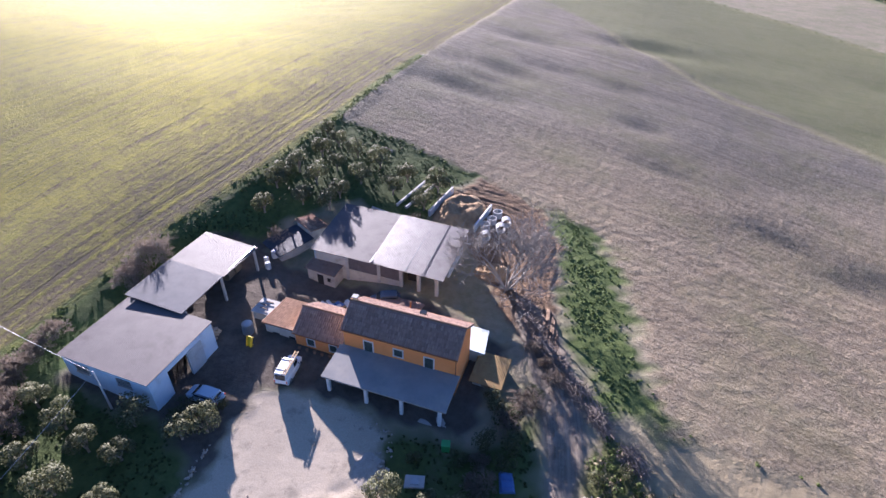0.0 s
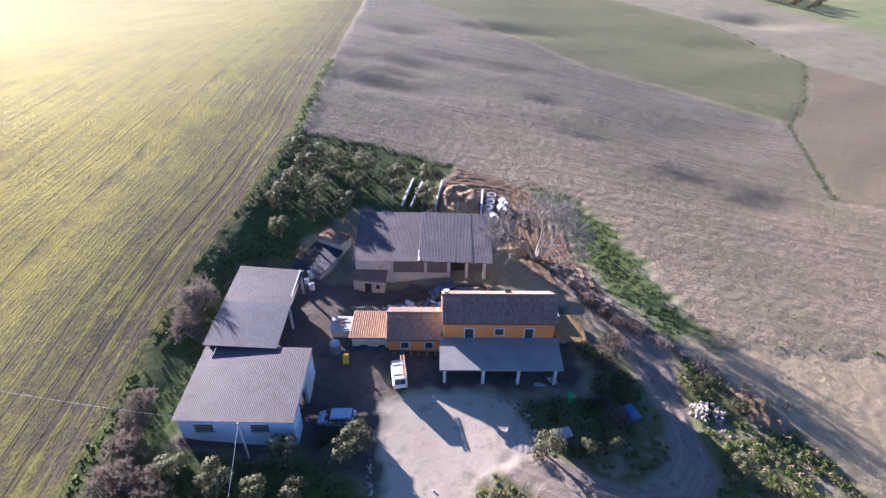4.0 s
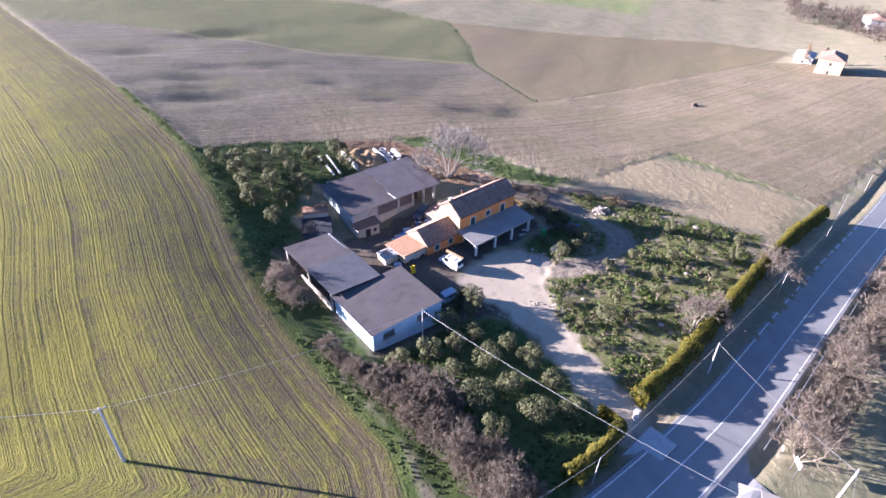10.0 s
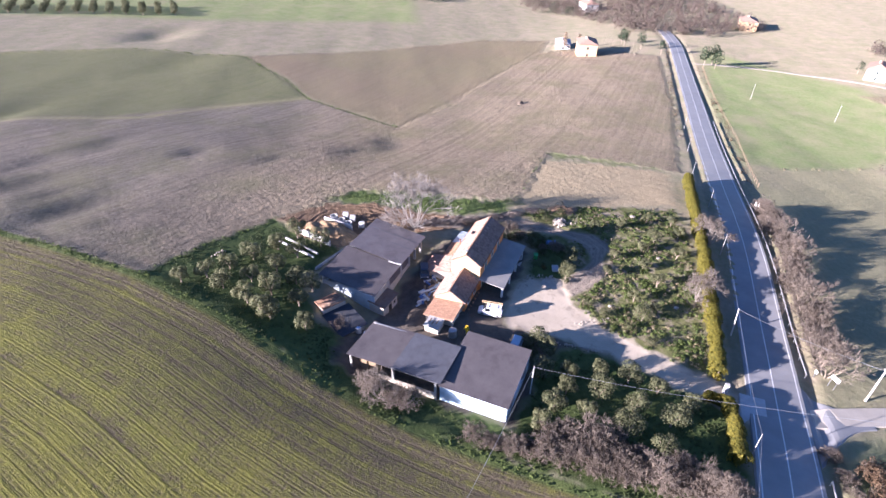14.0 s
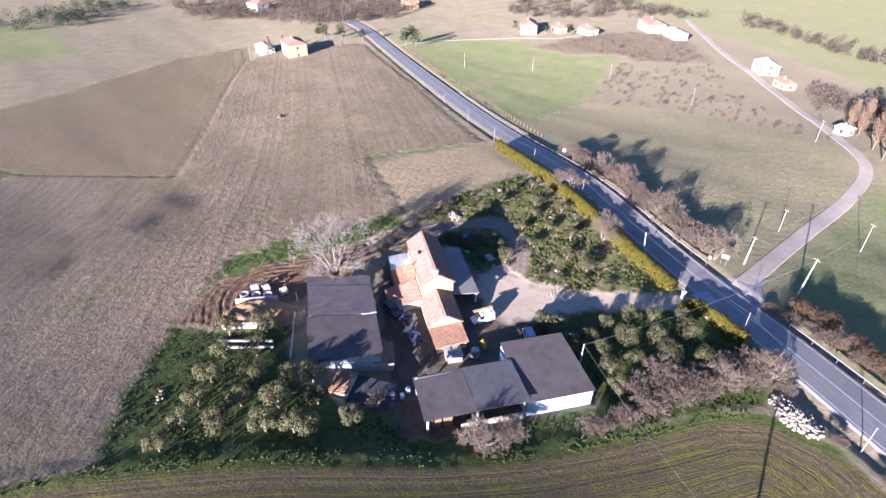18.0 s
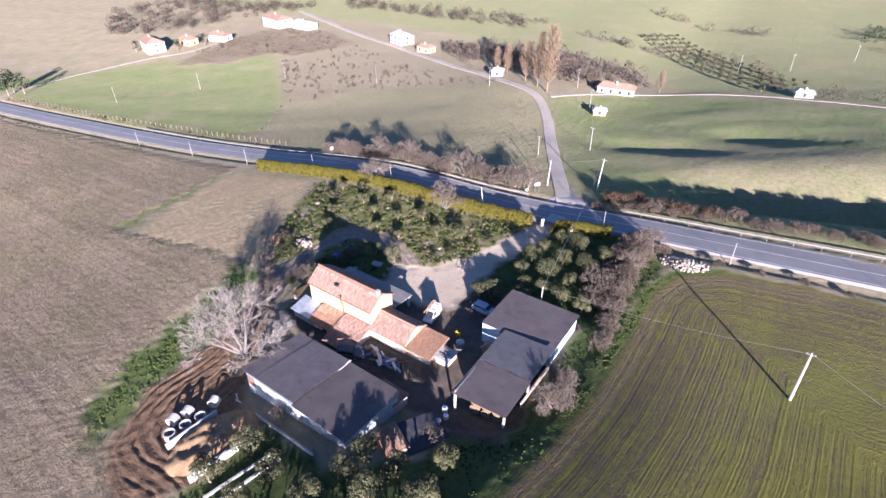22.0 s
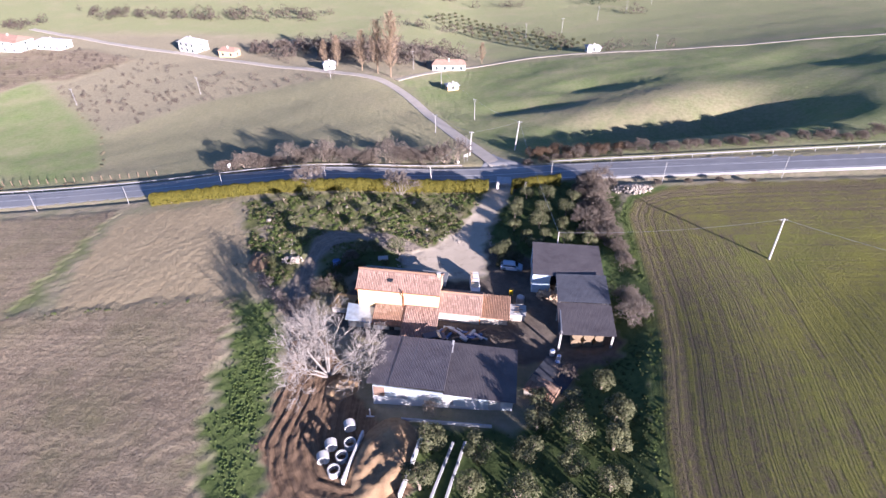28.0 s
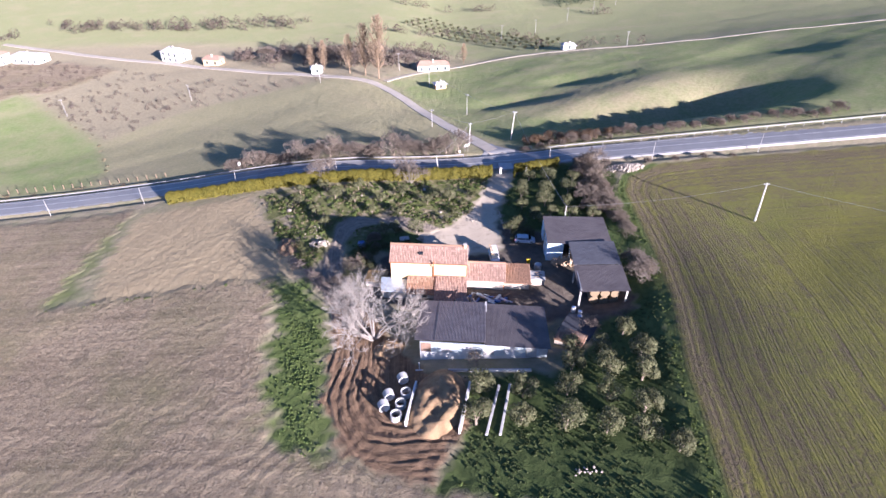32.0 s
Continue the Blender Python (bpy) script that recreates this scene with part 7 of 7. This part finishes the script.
def pole(x, y, tall, label, lean=(0.0, 0.0), arm=True, r=0.16, concrete=True, group="poles along the road"):
    ob = thing("utility_pole", label, "utility pole", group, at=on_ground(x, y))
    top = (lean[0], lean[1], tall)
    part("shaft", tube([(0, 0, -0.5), (lean[0] * 0.5, lean[1] * 0.5, tall / 2), top], [r, r * 0.8, r * 0.6], 8), POLE if concrete else FAR_POLE, ob)
    if arm:
        a = part("cross_arm", box(lean[0] - 0.55, lean[0] + 0.55, lean[1] - 0.05, lean[1] + 0.05, tall - 0.35, tall - 0.25), STEEL, ob)
        for s in (-0.45, 0.45):
            part("insulator", tube([(lean[0] + s, lean[1], tall - 0.25), (lean[0] + s, lean[1], tall - 0.1)], 0.05, 6), WHITE, a)
    return Vector((x + lean[0], y + lean[1], height(x, y) + tall - 0.15))


P_FIELD = pole(-74.0, 30.0, 7.8, "tall pale concrete pole standing in the crop field", (0.25, -0.2), True, 0.19)
P_SHED = pole(-39.6, 26.0, 5.3, "pale pole against the shed wall", (0, 0), False, 0.11)
P_GATE = pole(-34.3, -19.8, 7.8, "tall timber pole beside the lane", (-0.5, 0.2), True, 0.16)
P_LANE = pole(-23.2, -18.6, 6.4, "white painted pole at the lane corner", (-0.2, 0.1), True, 0.16)
P_HEDGE = pole(-15.2, -1.8, 5.2, "leaning white pole in the hedge", (0.5, 0.3), False, 0.13)
ROADSIDE = [pole(x, y, 4.6, "slim grey pole on the road verge", (0.1, 0), False, 0.07, False) for x, y in ((107, 0.2), (80, 0.4), (56, 0.6), (33.4, -1.6), (9.0, -1.8), (-41.2, -1.0), (-63.6, 2.8), (-86, 4.6))]
LANE_POLES = [pole(x, y, h, "grey pole along the lane across the road", (0.2, 0), True, 0.1, False, "poles across the road") for x, y, h in ((-13.3, -37.4, 5.5), (-24, -48.1, 6.5), (-11.7, -86, 7.5), (31, -97, 7.0), (80, -90.5, 6.5), (124.6, -82.6, 6.5), (149.7, -56.8, 6.5), (166, -28.6, 6.5), (-47.7, -180, 7), (-66.8, -191, 7), (-92, -232, 7), (-113, -255, 7), (-136, -287, 8), (1, -111, 7), (-95, -124, 6))]


def wire(a, b, sag, r=0.018, label="thin overhead cable between two poles"):
    a, b = Vector(a), Vector(b)
    pts = [a.lerp(b, i / 16) - Vector((0, 0, sag * 4 * (i / 16) * (1 - i / 16))) for i in range(17)]
    o = tagged(new("overhead_cable", mesh_of(tube([p - a for p in pts], r, 4), "overhead_cable")), label, "cable", "overhead cables")
    o.data.materials.append(STEEL)
    o.location = a
    return o


wire(P_FIELD, P_SHED, 0.9, 0.018)
wire(P_SHED, P_GATE, 1.1, 0.02)
wire(P_HEDGE, P_LANE, 0.5, 0.025)
wire(P_FIELD, (-118, 62, P_FIELD.z + 4), 1.0, 0.025)
wire(P_LANE, P_GATE, 0.3)
wire(P_GATE, LANE_POLES[1], 0.7)
wire(LANE_POLES[0], P_LANE, 0.5)
wire(LANE_POLES[1], LANE_POLES[2], 0.8)
chain = ROADSIDE[:5] + [P_HEDGE] + ROADSIDE[5:]
for a, b in zip(chain, chain[1:]):
    wire(a, b, 0.5, 0.016)


def rail(name, label, line, side, step, tall, post_w, beam):
    """A roadside rail: posts, and a band along them."""
    ob = thing(name, label, "guard rail", at=Matrix.Translation((line[0][0], line[0][1], 0)))
    pts = []
    for (x0, y0), (x1, y1) in zip(line, line[1:]):
        k = max(1, int(math.hypot(x1 - x0, y1 - y0) / step))
        pts += [(x0 + (x1 - x0) * i / k, y0 + (y1 - y0) * i / k) for i in range(k)]
    pts.append(line[-1])
    ox, oy = line[0]
    me = mesh_of(box(-post_w / 2, post_w / 2, -post_w / 2, post_w / 2, -0.3, tall, 0.01), "post")
    for x, y in pts:
        p = part("post", me, STEEL if beam else WOOD, ob)
        p.matrix_basis = Matrix.Translation((x - ox, y - oy, land(x, y)))
    if beam:
        for (x0, y0), (x1, y1) in zip(pts, pts[1:]):
            z0, z1 = land(x0, y0), land(x1, y1)
            b = bmesh.new()
            s = 0.05
            q = [(x0 - ox, y0 - oy, z0), (x1 - ox, y1 - oy, z1)]
            vs = [bm_v for (x, y, z) in q for bm_v in (b.verts.new((x, y - s, z + tall - 0.22)), b.verts.new((x, y + s, z + tall - 0.22)), b.verts.new((x, y + s, z + tall)), b.verts.new((x, y - s, z + tall)))]
            for k in range(4):
                b.faces.new((vs[k], vs[(k + 1) % 4], vs[4 + (k + 1) % 4], vs[4 + k]))
            bmesh.ops.recalc_face_normals(b, faces=b.faces)
            part("rail_band", b, RAIL, ob)
    return ob


RAIL = surface("grey_galvanised_rail", (0.28, 0.28, 0.29), (0.40, 0.40, 0.40), 2, 16, 0.5, 0.1, 0.005, None, 0.3)
rail("guard_rail", "pale metal guard rail along the far road edge", [(-21.5, -11.2), (20, -10.9), (70, -11.0), (120, -10.2)], 1, 4.0, 0.75, 0.1, True)
rail("guard_rail", "pale metal guard rail on the bank past the junction", [(-42, -9.4), (-64, -6.9), (-88, -5.1), (-112, -3.2), (-150, 0)], 1, 4.0, 0.75, 0.1, True)
rail("post_fence", "row of dark timber fence posts along the far field", [(58, -16.2), (105, -16.4), (156, -13.6), (215, -12)], 1, 2.6, 1.3, 0.16, False)


def sign(x, y, tall, w, h, label, turn, legs):
    ob = thing("road_sign", label, "road sign", at=on_ground(x, y, turn))
    part("plate", box(-w / 2, w / 2, -0.03, 0.03, tall - h, tall, 0.015), WHITE, ob)
    for s in legs:
        part("leg", tube([(s, 0.06, -0.4), (s, 0.06, tall)], 0.04, 6), STEEL, ob)
    return ob


sign(35.9, -11.8, 3.0, 0.9, 0.9, "white roadside plate on a single post", 70, (0.0,))
sign(-22.3, -14.4, 2.2, 1.3, 0.8, "white double-post sign at the lane corner", 40, (-0.45, 0.45))
sign(-20.6, -12.6, 1.4, 0.5, 0.6, "small white marker at the rail end", 30, (0.0,))

# ---- far houses ----


def far_house(name, label, x, y, turn, lu, lv, tall, roof_h, wall, roof, storeys=2, wins=3):
    ob = thing(name, label, "house", "far houses", at=pose(x, y, land(x, y) - 0.3, 0, 0, turn))
    part("wall", box(-lu / 2, lu / 2, -lv / 2, lv / 2, -1.2, tall), wall, ob)
    bm = bmesh.new()
    e = 0.5
    a = [bm.verts.new(p) for p in ((-lu / 2 - e, -lv / 2 - e, tall - 0.05), (lu / 2 + e, -lv / 2 - e, tall - 0.05), (lu / 2 + e, lv / 2 + e, tall - 0.05), (-lu / 2 - e, lv / 2 + e, tall - 0.05))]
    r = [bm.verts.new((-lu / 2 - e + lv * 0.35, 0, tall + roof_h)), bm.verts.new((lu / 2 + e - lv * 0.35, 0, tall + roof_h))]
    bm.faces.new(a[::-1])
    bm.faces.new((a[0], a[1], r[1], r[0]))
    bm.faces.new((a[2], a[3], r[0], r[1]))
    bm.faces.new((a[1], a[2], r[1]))
    bm.faces.new((a[3], a[0], r[0]))
    part("roof", bm, roof, ob)
    for st in range(storeys):
        z = tall / storeys * st + 0.9
        for i in range(wins):
            u = -lu / 2 + lu * (i + 0.5) / wins
            for s in (-1, 1):
                w = part("window", box(u - 0.5, u + 0.5, *sorted((s * lv / 2, s * (lv / 2 + 0.05))), z, z + 1.3), SHUTTER, ob)
                part("sill", box(u - 0.6, u + 0.6, *sorted((s * lv / 2, s * (lv / 2 + 0.12))), z - 0.1, z), WHITE, w)
        for s in (-1, 1):
            part("window", box(*sorted((s * lu / 2, s * (lu / 2 + 0.05))), -0.5, 0.5, z, z + 1.3), SHUTTER, ob)
    part("chimney", box(-0.3, 0.3, 0.5, 1.1, tall + 0.2, tall + roof_h + 0.7, 0.02), RAW_WALL, ob)
    return ob


OCHRE = surface("ochre_render", (0.58, 0.38, 0.22), (0.68, 0.48, 0.30), 0.6, 9, 0.9, 0.1, 0.01)
FAR_ROOF = surface("far_tile_roof", (0.27, 0.165, 0.12), (0.38, 0.255, 0.195), 0.8, 6, 0.9, 0.3, 0.03)
far_house("far_house", "two-storey ochre house with pale tiled roof by the road", 226, 47, 12, 13, 10, 7.0, 2.0, OCHRE, FAR_ROOF)
far_house("far_barn", "low white barn beside the ochre house", 243, 62, 10, 12, 8, 3.6, 1.6, WHITE, CONCRETE_PALE, 1, 3)
far_house("far_house", "white house with red-brown roof on the hillside", 231, -92, -20, 13, 9, 5.6, 2.4, WHITE, FAR_ROOF)
far_house("far_house", "low white house among trees on the hillside", 213, -122, 10, 11, 7, 3.6, 1.6, WHITE, FAR_ROOF, 1, 3)
far_house("far_house", "small ochre house on the hillside", 222, -108, 5, 8, 6, 3.8, 1.6, OCHRE, FAR_ROOF, 1, 2)
far_house("far_house", "long white house group on the ridge", 209, -163, -12, 17, 10, 5.4, 2.2, WHITE, FAR_ROOF)
far_house("far_house", "white flat building beside the ridge house", 189, -165, -12, 15, 8, 4.0, 1.2, WHITE, CONCRETE_PALE, 1, 4)
far_house("far_house", "white house with pale roof above the lane", 112, -156, -25, 11, 8, 4.6, 2.0, WHITE, CONCRETE_PALE, 2, 3)
far_house("far_house", "small ochre outbuilding above the lane", 90, -145, -10, 8, 5, 3.0, 1.4, OCHRE, FAR_ROOF, 1, 2)
far_house("far_house", "long low white house with red roof by the stream", -12.6, -114.5, 8, 13, 5, 2.8, 1.5, WHITE, FAR_ROOF, 1, 4)
far_house("far_hut", "tiny white hut beside the lane bend", 35.5, -113.5, 15, 4.5, 3.5, 2.6, 1.0, WHITE, CONCRETE_PALE, 1, 1)
far_house("far_hut", "tiny tan hut under a pole on the slope", -15.5, -84.5, 20, 4, 3.2, 2.2, 0.7, OCHRE, CONCRETE_PALE, 1, 1)
far_house("far_hut", "white shed on the far lane", -72, -132, 5, 5.5, 4, 2.4, 0.8, WHITE, CONCRETE_PALE, 1, 1)
far_house("far_house", "white house beyond the wood", 372, 62, 30, 14, 10, 6, 2, WHITE, FAR_ROOF)
far_house("far_house", "ochre house beyond the wood", 340, -46, 0, 14, 10, 6, 2, OCHRE, FAR_ROOF)
